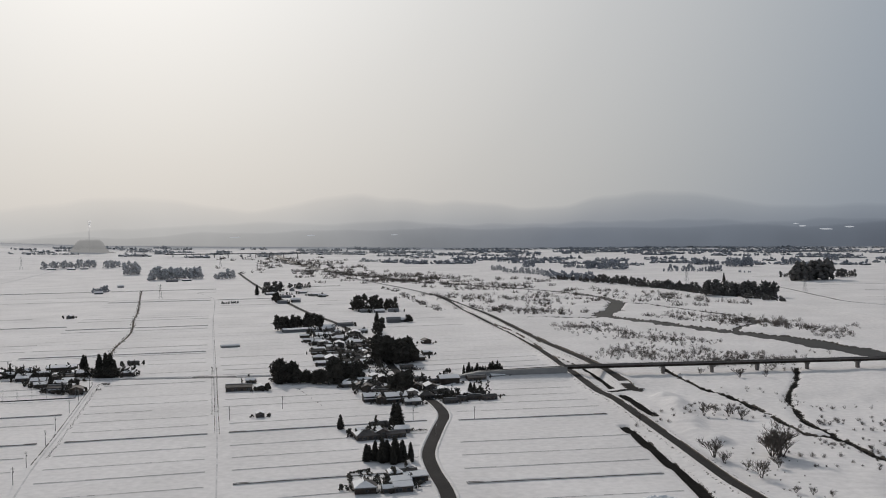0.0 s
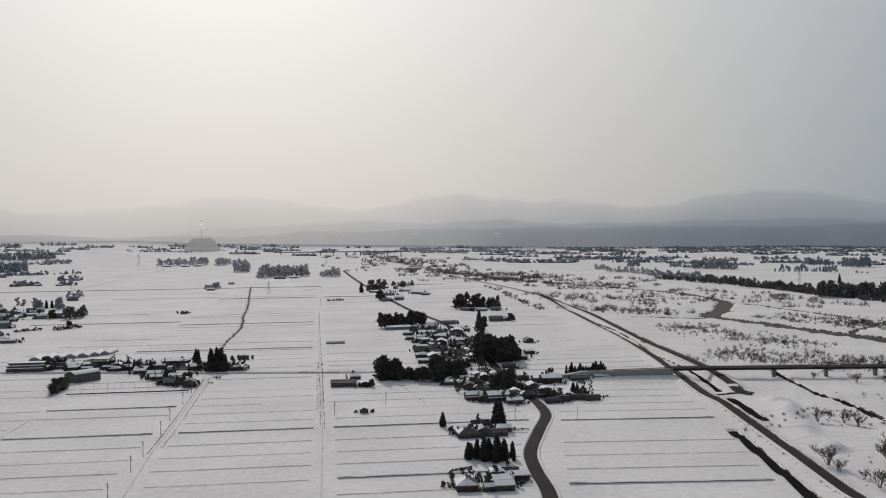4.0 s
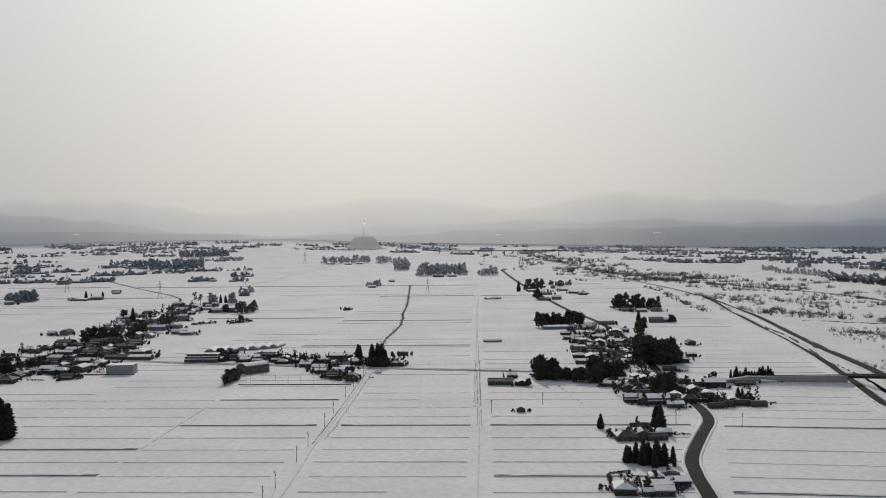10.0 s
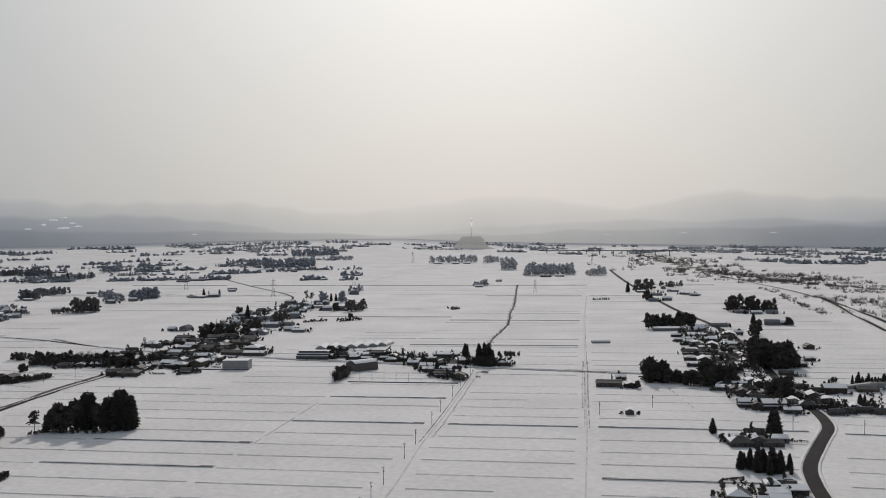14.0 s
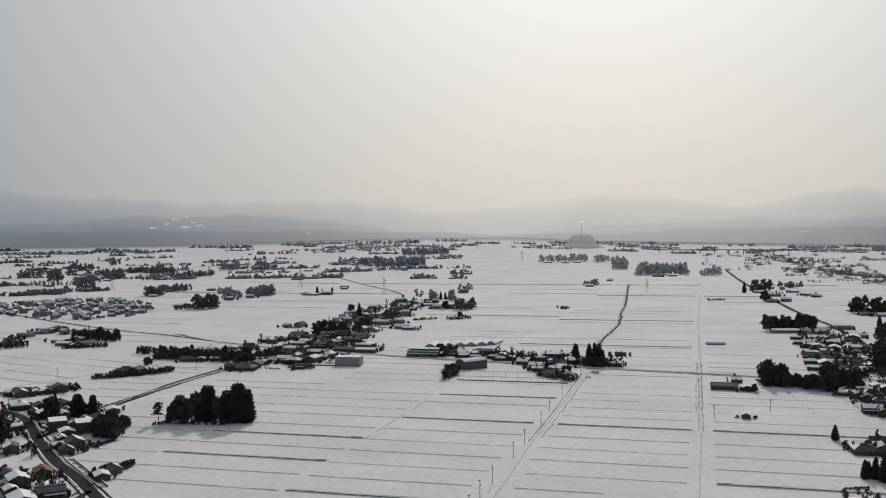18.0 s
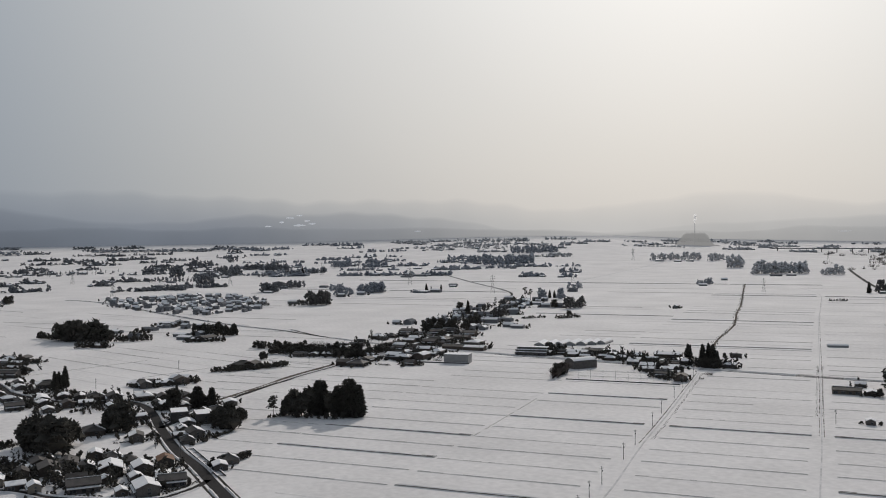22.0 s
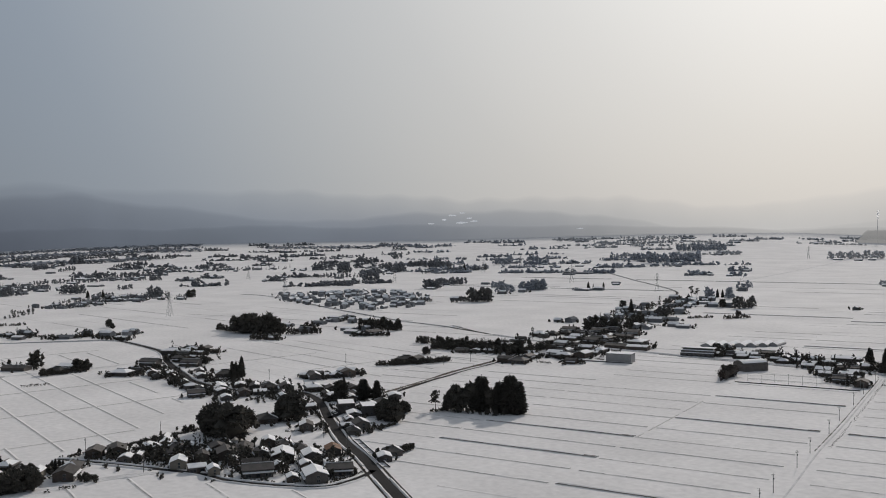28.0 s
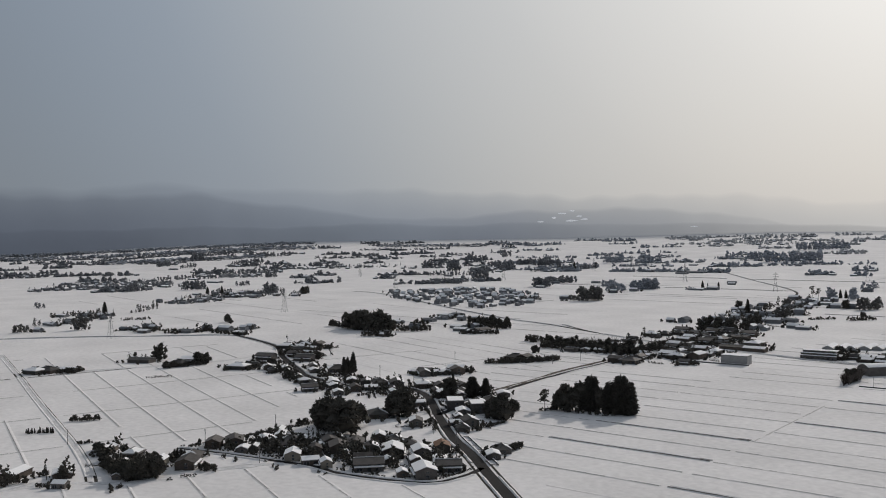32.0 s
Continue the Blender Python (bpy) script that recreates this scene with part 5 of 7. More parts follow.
groves('crossroad_village', [(-485, 461, -479, 473, 3, 4, 'h', 9), (-467, 470, -433, 488, 5, 6, 'r', 8), (-490, 419, -472, 419, 13, 14, 'r', 12), (-499, 442, -495, 452, 4, 5, 'h', 9), (-467, 396, -471, 417, 2, 3, 'h', 10), (-571, 431, -571, 445, 6, 6, 'r', 6), (-662, 536, -662, 545, 4, 4, 'r', 4), (-411, 346, -405, 372, 5, 8, 'r', 16), (-725, 447, -729, 461, 19, 6, 'c', 6), (-624, 396, -620, 418, 3, 4, 'h', 12), (-544, 313, -521, 331, 19, 16, 'r', 10), (-537, 366, -532, 382, 19, 10, 'r', 5), (-553, 402, -549, 412, 4, 5, 'w', 6)])
groves('crossroad_village', [(-464, 298, -454, 329, 3, 10, 'r', 14), (-504, 267, -480, 276, 3, 10, 'r', 12), (-428, 322, -423, 339, 3, 6, 'r', 7), (-681, 398, -638, 403, 4, 8, 'r', 10), (-501, 426, -491, 447, 13, 12, 'r', 8)])
houses('bottom_hamlet', [(-542, 190, 10, 'h'), (-565, 184, 10, 'b'), (-526, 179, 5, 's'), (-499, 167, 4, 's'), (-514, 196, 7, 'k'), (-498, 205, 12, 'g'), (-514, 215, 10, 'h'), (-528, 267, 9, 'h'), (-521, 269, 6, 's'), (-511, 245, 7, 's'), (-512, 253, 8, 'b'), (-544, 287, 7, 'b'), (-538, 125, 15, 'b'), (-501, 138, 6, 's')], -40)
trees('bottom_hamlet', [(-566, 307, 3, 'r'), (-514, 143, 8, 'r')])
groves('bottom_hamlet', [(-492, 166, -485, 184, 12, 6, 'r', 8), (-526, 169, -494, 165, 8, 5, 'r', 11), (-574, 180, -528, 170, 7, 4, 'r', 12), (-500, 178, -492, 190, 10, 6, 'r', 6), (-520, 206, -510, 209, 7, 4, 'c', 4), (-486, 206, -478, 213, 5, 5, 'r', 8), (-552, 304, -557, 314, 5, 4, 'r', 4), (-545, 225, -554, 317, 1, 2, 'h', 60), (-521, 250, -518, 274, 2, 5, 'r', 9), (-505, 126, -508, 138, 3, 4, 'r', 6), (-673, 192, -664, 211, 5, 3, 'r', 11), (-651, 158, -642, 173, 4, 3, 'c', 14), (-826, 303, -816, 323, 3, 5, 'w', 12), (-596, 174, -592, 183, 3, 3, 'r', 7)])
houses('west_hamlet', [(-936, 339, 21, 'b'), (-889, 360, 13, 'h'), (-896, 374, 14, 'g'), (-826, 393, 15, 'h'), (-869, 444, 15, 'g'), (-835, 412, 11, 'b'), (-935, 504, 17, 'h'), (-865, 476, 13, 'g'), (-832, 468, 14, 'g'), (-929, 235, 14, 'h'), (-928, 247, 15, 'h'), (-918, 263, 14, 'b'), (-1330, 342, 12, 's'), (-1213, 443, 15, 'b'), (-1174, 485, 20, 'b'), (-1155, 532, 17, 'g'), (-1104, 528, 16, 'b'), (-1540, 432, 17, 'b'), (-1556, 472, 18, 'b')], 30)
trees('west_hamlet', [(-985, 350, 6, 'r'), (-1569, 508, 19, 'c'), (-1265, 585, 13, 'r'), (-1246, 581, 8, 'r')])
groves('west_hamlet', [(-939, 354, -934, 360, 18, 4, 'c', 5), (-875, 338, -872, 382, 7, 8, 'r', 20), (-883, 376, -887, 388, 13, 6, 'r', 5), (-820, 373, -825, 397, 5, 5, 'r', 9), (-838, 404, -833, 440, 6, 6, 'r', 16), (-741, 396, -739, 406, 7, 5, 'r', 4), (-889, 471, -874, 479, 8, 6, 'r', 6), (-832, 473, -825, 480, 10, 6, 'r', 4), (-907, 248, -911, 275, 6, 6, 'r', 12), (-1330, 308, -1329, 329, 12, 8, 'r', 6), (-1538, 414, -1559, 504, 8, 8, 'r', 16), (-1309, 379, -1309, 399, 21, 8, 'r', 4), (-1748, 444, -1747, 461, 13, 4, 'r', 3)])
groves('west_hamlet', [(-1516, 531, -1581, 603, 7, 10, 'r', 9), (-1226, 433, -1216, 463, 6, 5, 'r', 9), (-1183, 458, -1159, 502, 5, 5, 'r', 13), (-1144, 507, -1082, 525, 4, 5, 'r', 9)])
houses('far_west', [(-1219, 1126, 20, 'b'), (-1225, 1235, 19, 'g'), (-1272, 1479, 16, 'g'), (-1271, 1418, 14, 'g'), (-1500, 1436, 20, 'b'), (-1622, 1619, 22, 'h'), (-1528, 1642, 19, 'b'), (-1602, 2120, 48, 'b'), (-1593, 2172, 42, 'b'), (-1606, 2064, 31, 'b'), (-1807, 2378, 25, 'b'), (-1255, 1787, 16, 'b'), (-1264, 3025, 28, 'b'), (-1204, 3037, 24, 'b'), (-1177, 3076, 24, 'b'), (-725, 2504, 31, 'b'), (-694, 2535, 25, 'b')], 20)
trees('far_west', [(-1985, 2040, 22, 'c'), (-1973, 2122, 19, 'c')])
groves('far_west', [(-1528, 1440, -1500, 1463, 23, 24, 'r', 12), (-1592, 1563, -1568, 1607, 18, 20, 'r', 11), (-1165, 1212, -1151, 1250, 26, 26, 'r', 14), (-1186, 1183, -1186, 1229, 10, 12, 'r', 9), (-1260, 1130, -1232, 1181, 9, 14, 'r', 16), (-1414, 1536, -1407, 1573, 16, 16, 'r', 8), (-1293, 1423, -1287, 1470, 18, 16, 'r', 10), (-1311, 1512, -1273, 1554, 24, 22, 'r', 16), (-2116, 1871, -2102, 1900, 27, 30, 'r', 8), (-2273, 2071, -2263, 2130, 20, 30, 'r', 10), (-2221, 2118, -2152, 2143, 24, 30, 'r', 12), (-1984, 1965, -1951, 2103, 15, 30, 'r', 18), (-1988, 1867, -1989, 1938, 10, 20, 'r', 9)])
groves('far_west', [(-2100, 2303, -2062, 2346, 23, 30, 'r', 9), (-1980, 2286, -1928, 2450, 7, 20, 'r', 14), (-2001, 2396, -1960, 2410, 21, 20, 'r', 6), (-1655, 2357, -1647, 2388, 17, 20, 'r', 4), (-1812, 2675, -1790, 2715, 25, 30, 'r', 7), (-1694, 2583, -1607, 2766, 34, 60, 'r', 26), (-1929, 3139, -1802, 3293, 31, 60, 'r', 24), (-1922, 2708, -1891, 2751, 24, 30, 'r', 6), (-1925, 2641, -1916, 2710, 10, 20, 'r', 5), (-1303, 3042, -1171, 3174, 26, 60, 'r', 26), (-1127, 3112, -1101, 3187, 26, 30, 'r', 8), (-964, 2819, -921, 2858, 36, 30, 'r', 9), (-797, 2561, -681, 2639, 33, 30, 'r', 30)])
groves('far_west', [(-624, 2565, -586, 2625, 26, 30, 'r', 10)])
trees('east_far', [(655, 2190, 22, 'c')])
groves('east_far', [(259, 3069, 298, 3059, 22, 40, 'r', 7), (383, 3007, 424, 3028, 20, 20, 'r', 6), (420, 2966, 448, 2959, 13, 10, 'c', 6), (440, 2899, 561, 2838, 25, 50, 'r', 24), (148, 2879, 182, 2872, 17, 20, 'r', 5), (174, 2757, 278, 2569, 18, 20, 'r', 20), (272, 2518, 364, 2251, 20, 24, 'r', 26), (364, 2251, 426, 2063, 18, 24, 'r', 22), (419, 2024, 512, 1862, 20, 26, 'r', 36), (484, 1742, 539, 1705, 28, 24, 'r', 22), (539, 1705, 606, 1708, 28, 20, 'r', 18), (634, 2702, 750, 2671, 13, 20, 'r', 16), (686, 2863, 711, 2856, 14, 14, 'r', 4)])
groves('east_far', [(711, 2797, 749, 2815, 16, 14, 'r', 5), (750, 2671, 787, 2660, 23, 14, 'r', 6), (814, 3077, 854, 3064, 25, 20, 'c', 7), (861, 3062, 885, 3054, 19, 14, 'r', 4), (883, 2927, 957, 2903, 31, 40, 'r', 14), (836, 2335, 884, 2372, 15, 20, 'r', 6), (819, 2199, 919, 2221, 43, 50, 'r', 24), (1006, 2597, 1050, 2583, 27, 30, 'c', 10), (966, 2302, 1025, 2335, 20, 24, 'r', 8), (814, 2598, 852, 2587, 7, 10, 'r', 5), (1089, 3017, 1144, 2997, 21, 30, 'r', 9), (1313, 3241, 1358, 3222, 19, 30, 'r', 8)])
trees('river_flat', [(188, 529, 22, 'w'), (184, 527, 18, 'w'), (190, 527, 18, 'w'), (188, 532, 19, 'w'), (187, 524, 17, 'w'), (151, 526, 15, 'w'), (153, 514, 8, 'w'), (163, 482, 12, 'w'), (179, 502, 8, 'w'), (178, 643, 12, 'w'), (194, 640, 10, 'w'), (201, 634, 9, 'w'), (188, 651, 6, 'w'), (170, 454, 5, 'w'), (177, 450, 5, 'w'), (185, 447, 4, 'w'), (161, 498, 6, 'w'), (254, 806, 11, 'w'), (226, 827, 7, 'w'), (276, 804, 8, 'w')])
houses('western_plain', [(-2319, 885, 30, 'b'), (-1659, 682, 15, 'b'), (-1867, 796, 17, 'b'), (-1831, 821, 14, 'g'), (-1737, 835, 16, 'b'), (-1723, 863, 16, 'b'), (-1718, 903, 14, 'b'), (-2268, 827, 29, 'b'), (-2277, 1021, 36, 'b'), (-2558, 1115, 50, 'b'), (-2539, 1189, 44, 'b'), (-2027, 1592, 22, 'b'), (-1914, 1466, 23, 'b'), (-1883, 1515, 20, 'b'), (-1590, 1572, 16, 'b'), (-2131, 2045, 21, 'b'), (-2070, 1814, 20, 'b'), (-2941, 1175, 27, 'b'), (-2133, 789, 22, 'b'), (-2194, 857, 23, 'b'), (-2435, 1031, 29, 'b'), (-2472, 1206, 30, 'b'), (-1684, 927, 14, 'b')], 20)
trees('western_plain', [(-1891, 830, 16, 'c'), (-1863, 850, 18, 'c'), (-1725, 968, 17, 'r'), (-1733, 982, 17, 'r')])
groves('western_plain', [(-2073, 720, -2103, 760, 19, 14, 'r', 6), (-1608, 576, -1623, 619, 8, 10, 'r', 8), (-1668, 670, -1646, 717, 9, 10, 'r', 12), (-2051, 841, -2043, 890, 21, 12, 'r', 10), (-1853, 819, -1879, 879, 15, 10, 'r', 8), (-1737, 812, -1744, 935, 9, 10, 'r', 20), (-1783, 908, -1804, 952, 24, 12, 'r', 7), (-1705, 926, -1730, 984, 12, 8, 'r', 8), (-2093, 993, -2105, 1034, 15, 10, 'r', 6), (-2211, 769, -2275, 908, 12, 12, 'r', 20), (-2478, 932, -2433, 1107, 13, 14, 'r', 24), (-2624, 1104, -2527, 1276, 17, 14, 'r', 26), (-2371, 1213, -2370, 1244, 21, 10, 'r', 5)])
groves('western_plain', [(-3124, 1185, -3142, 1247, 20, 14, 'r', 7), (-2975, 1207, -3012, 1286, 16, 14, 'r', 7), (-3335, 1404, -3363, 1468, 35, 14, 'r', 6), (-3571, 1559, -3583, 1598, 21, 10, 'r', 3), (-3066, 1436, -3057, 1484, 16, 14, 'r', 6), (-3471, 1603, -3473, 1650, 18, 14, 'r', 5), (-3373, 1693, -3338, 1821, 21, 14, 'r', 14), (-2397, 1781, -2392, 1856, 22, 14, 'r', 8), (-2214, 1739, -2208, 1777, 34, 14, 'r', 6), (-2530, 2062, -2549, 2129, 28, 14, 'r', 6), (-2567, 2157, -2568, 2197, 22, 10, 'r', 4), (-2291, 1964, -2097, 1887, 25, 14, 'r', 12), (-1891, 1559, -1872, 1601, 30, 14, 'r', 7)])
groves('western_plain', [(-2095, 1566, -2009, 1657, 13, 12, 'r', 14), (-1940, 1468, -1872, 1543, 7, 8, 'r', 10), (-2278, 2083, -2262, 2132, 19, 14, 'r', 7), (-2213, 2090, -2116, 2118, 22, 14, 'r', 12), (-1546, 1465, -1517, 1485, 23, 14, 'r', 8), (-1626, 1569, -1578, 1627, 15, 12, 'r', 12), (-1991, 1992, -1976, 2139, 16, 12, 'r', 14), (-2150, 2356, -2120, 2412, 17, 14, 'r', 8), (-2633, 2322, -2633, 2365, 25, 10, 'r', 4)])

fill("middle_village", [(-590, 745), (-640, 850), (-690, 950), (-740, 1060), (-790, 1190), (-840, 1330), (-880, 1480)], 42, 62, 260, 14, 101, gap=11)
fill("middle_village", [(-600, 770), (-690, 800), (-700, 900)], 34, 14, 50, 14, 107)
fill("riverside_hamlet", [(-45, 760), (-70, 880), (-105, 1030), (-150, 1220)], 36, 64, 300, 14, 102, gap=9, lo=8, hi=11.5)
fill("riverside_hamlet", [(-36, 472), (-24, 484)], 8, 2, 10, 14, 112, kinds="s", gap=9)
fill("riverside_hamlet", [(-46, 592), (-32, 597)], 8, 2, 12, 14, 113, kinds="s", gap=9)
fill("riverside_hamlet", [(-45, 712), (5, 718), (22, 728)], 14, 10, 60, 14, 108, gap=10)
fill("school_hamlet", [(-300, 862), (-350, 850), (-420, 875)], 14, 12, 80, 14, 103, gap=11)
fill("school_hamlet", [(-295, 770), (-330, 790), (-345, 830)], 12, 5, 26, 14, 109)
fill("crossroad_village", [(-520, 275), (-480, 290), (-450, 300), (-410, 318)], 20, 12, 44, -29, 104)
fill("crossroad_village", [(-520, 430), (-580, 470), (-640, 440), (-700, 410)], 22, 14, 50, -29, 105)
fill("crossroad_village", [(-790, 425), (-720, 410), (-660, 395)], 18, 10, 36, -20, 110)
fill("west_hamlet", [(-840, 465), (-880, 500), (-930, 520)], 22, 8, 34, 30, 106)
fill("north_wood", [(-940, 800), (-1010, 850), (-1080, 850)], 22, 10, 40, 10, 111)

fill("bottom_hamlet", [(-566, 184), (-535, 182), (-505, 176)], 10, 2, 16, -20, 121, lo=7, hi=11)
fill("bottom_hamlet", [(-520, 100), (-521, 128), (-518, 150)], 6, 1, 34, -20, 122, kinds="s")
fill("crossroad_village", [(-525, 250), (-500, 262), (-470, 276), (-440, 290), (-405, 305)], 14, 3, 64, -29, 123, lo=9, hi=12, gap=12)
fill("crossroad_village", [(-480, 372), (-520, 405), (-560, 420), (-600, 440), (-640, 430)], 16, 6, 60, -29, 124, lo=7, hi=11)
fill("school_hamlet", [(-330, 850), (-400, 862), (-470, 866)], 14, 6, 50, 14, 125, lo=8, hi=12)


def hedgerows(line, wide, n, angle, seed):
    """Short rows of garden hedge, fence brush and stacked wood between the houses."""
    rr, spots = random.Random(seed), []
    pts = curve(line, 8)
    for _ in range(n):
        p = rr.choice(pts)
        x, y, a = p[0] + rr.uniform(-wide, wide), p[1] + rr.uniform(-wide, wide), radians(angle + rr.choice((0, 0, 90)) + rr.uniform(-8, 8))
        h, long = rr.uniform(0.9, 2.2), rr.uniform(6, 18)
        for q in np.arange(0, long, 1.5):
            u, v = x + q * math.cos(a), y + q * math.sin(a)
            if clear_of_roads(u, v, 5):
                spots.append((u, v, h * rr.uniform(0.8, 1.2), rr.uniform(0.8, 1.3)))
    clump_thing("garden_hedges", "low dark garden hedges and fences between village houses", "hedge", spots, LEAVES, "stuff", 4)


# the long windbreak by the middle village, and the walled farm's hedge
for line, high, n, deep in (([(-800, 746), (-746, 744), (-696, 738), (-648, 726)], 7.5, 110, 16), ([(-700, 752), (-665, 750), (-640, 742), (-648, 790)], 8, 80, 16), ([(-690, 590), (-682, 606), (-669, 624), (-666, 660)], 4.5, 44, 6)):
    wr, wl2 = random.Random(n), curve(line, 2)
    spots = []
    for i in range(n):
        p = wl2[int(i / n * len(wl2))]
        spots.append((p[0] + wr.uniform(-deep, deep) * 0.5, p[1] + wr.uniform(-deep, deep) * 0.5, high * wr.uniform(0.75, 1.1), wr.uniform(1.8, 3.0)))
    clump_thing("windbreak", "long dark windbreak of close-set evergreens beside a village", "trees", spots, LEAVES, "stuff", 22)

# ragged hedges and yards of the western farms
wr = random.Random(31)
for ax, ay, bx, by, high in ((-845, 384, -816, 395, 3), (-816, 395, -837, 444, 3), (-889, 419, -892, 460, 4.5), (-966, 340, -953, 361, 4), (-895, 339, -900, 396, 3.5), (-1265, 443, -1230, 460, 4.5), (-1225, 464, -1173, 509, 3.5), (-1163, 517, -1089, 528, 4), (-902, 476, -899, 544, 4), (-738, 420, -691, 454, 4), (-698, 402, -667, 469, 3.5), (-1794, 739, -1798, 859, 6), (-1824, 872, -1836, 983, 8), (-1414, 483, -1397, 523, 4)):
    L, spots = math.hypot(bx - ax, by - ay), []
    for i in range(int(L / 1.6)):
        q = wr.random()
        u, v = ax + (bx - ax) * q + wr.uniform(-4, 4), ay + (by - ay) * q + wr.uniform(-4, 4)
        if clear_of_roads(u, v, 5):
            spots.append((u, v, high * wr.uniform(0.4, 1.3), wr.uniform(1.2, 2.4)))
    clump_thing("farm_hedge", "ragged dark evergreen hedge round a snowy farmyard", "hedge", spots, LEAVES, "stuff", 14)

SETTLEMENTS = [
    ([(-2316, 640), (-2316, 735), (-2250, 850)], 70, 60, 100, 301, 16), ([(-2450, 760), (-2420, 880)], 60, 30, 60, 302, 16),
    ([(-1680, 690), (-1740, 800), (-1830, 930)], 45, 30, 80, 303, 15), ([(-1182, 512), (-1154, 539), (-1151, 561)], 10, 5, 30, 304, 13),
    ([(-1256, 441), (-1244, 471)], 9, 4, 16, 305, 13), ([(-1400, 370), (-1442, 432), (-1514, 488)], 22, 10, 60, 306, 14),
    ([(-2500, 1140), (-2420, 1230)], 45, 14, 50, 307, 18), ([(-2650, 1500), (-2560, 1750)], 70, 16, 60, 308, 20),
    ([(-2200, 1900), (-2050, 1720)], 50, 14, 60, 309, 18),
]
for line, wide, n_house, n_tree, seed, hi in SETTLEMENTS:
    fill("western plain", line, wide, n_house, n_tree, 20, seed, "gghbb", 16, 10, hi)
hedgerows([(-545, 235), (-500, 255), (-460, 275), (-410, 305)], 22, 60, -29, 201)
hedgerows([(-480, 372), (-540, 420), (-600, 445), (-660, 425), (-740, 420)], 26, 56, -29, 202)
hedgerows([(-45, 712), (0, 722), (25, 728)], 14, 20, 14, 203)
hedgerows([(-45, 760), (-70, 880), (-105, 1030)], 34, 50, 14, 204)
hedgerows([(-295, 770), (-320, 820), (-400, 858), (-470, 866)], 18, 36, 14, 205)
hedgerows([(-590, 745), (-640, 850), (-690, 950), (-740, 1060)], 40, 60, 14, 206)
hedgerows([(-38, 472), (-24, 484)], 11, 10, 14, 207)
hedgerows([(-46, 592), (-30, 598)], 10, 10, 14, 208)
hedgerows([(-566, 190), (-520, 185), (-490, 175)], 18, 26, -20, 209)

# ---- estate of close-set houses, and farmsteads towards the hills ----
def inside(x, y, poly):
    hit = False
    for (ax, ay), (bx, by) in zip(poly, poly[1:] + poly[:1]):
        if (ay > y) != (by > y) and x < (bx - ax) * (y - ay) / (by - ay) + ax:
            hit = not hit
    return hit


ESTATE = [(-1640, 1105), (-1551, 1340), (-1420, 1330), (-1305, 1253), (-1151, 1064), (-1197, 962), (-1429, 1012)]
est_rng = random.Random(44)
est, shrubs = [], []
for i in range(-20, 20):
    for j in range(-20, 20):
        u, v = i * 24.0, j * 27.0 + (5 if i % 2 else 0)
        x, y = -1380 + u * 0.95 - v * 0.31, 1140 + u * 0.31 + v * 0.95
        if inside(x, y, ESTATE) and est_rng.random() < 0.74:
            est.append((x + est_rng.uniform(-6, 6), y + est_rng.uniform(-7, 7), est_rng.uniform(8, 13), est_rng.choice("gggh")))
            if est_rng.random() < 0.95:
                shrubs.append((x + est_rng.uniform(-10, 10), y - 12, est_rng.uniform(2.5, 6), 2.2))
houses("hillside estate", est, 18)
clump_thing("garden_shrubs", "dark evergreen garden trees between close-set houses", "shrubs", shrubs, LEAVES, "stuff", 14)

far_rng = random.Random(55)


def far_open(az, r):
    """Stretches of the far plain that lie empty: the broad fields ahead and the river's course."""
    if 21 < az < 28 and r < 4100:
        return True
    if 8 < az < 21 and r < 3900:
        return True
    if -6 < az < 8 and r < 3300:
        return True
    return False


def farmstead(az, r, big):
    a = radians(az)
    x, y = -r * math.sin(a), r * math.cos(a)
    spots, hs = [], []
    L = far_rng.uniform(25, 70) * big * (1.5 if r > 2900 else 1.0)
    for _ in range(int(far_rng.uniform(22, 40) * big)):
        q = far_rng.uniform(-L, L)
        spots.append((x + q * math.cos(a) + far_rng.uniform(-12, 12), y + q * math.sin(a) + far_rng.uniform(-12, 12), far_rng.uniform(4, 9) if far_rng.random() < 0.8 else far_rng.uniform(9, 15), far_rng.uniform(4.5, 8.5)))
    for _ in range(far_rng.randint(1, 3)):
        q = far_rng.uniform(-L, L) * 1.1
        hs.append((x + q * math.cos(a) + math.sin(a) * 16, y + q * math.sin(a) - math.cos(a) * 16, far_rng.uniform(11, 18), far_rng.choice("bbgh")))
    # haze by colour: paler with distance and towards the sun's bearing
    clump_thing("far_grove", "haze-paled grove round a distant farmstead", "trees", spots, HAZED_RIM if r > 3500 and abs(az - 19) < 20 else HAZED_FAR if r > 2500 and az < 48 else HAZED_MID, "stuff", 7)
    houses("far plain", hs, 14)


placed = []
for lo, hi, r0, r1, n in ((28, 80, 2100, 3000, 26), (26, 80, 2900, 4650, 135), (2, 34, 3900, 4700, 40), (-30, 4, 3150, 4680, 90)):
    k = tries = 0
    while k < n and tries < 2000:
        tries += 1
        az, r = far_rng.uniform(lo, hi), math.sqrt(far_rng.uniform(r0 * r0, r1 * r1))
        x, y = r * math.sin(radians(az)), r * math.cos(radians(az))
        if far_open(az, r) or any(math.hypot(x - p, y - q) < 80 for p, q in placed):
            continue
        placed.append((x, y))
        farmstead(az, r, far_rng.choice((0.6, 0.8, 1.0, 1.3)))
        k += 1

# walls and roofs carry the haze in their colour
tagged(new("far_houses", FAR_HOUSES.mesh("far_houses", FAR_WALL, HAZED_MID, ROOF_SNOW)), "distant farmhouses paled for haze, with snow on their roofs", "houses", kind="stuff")

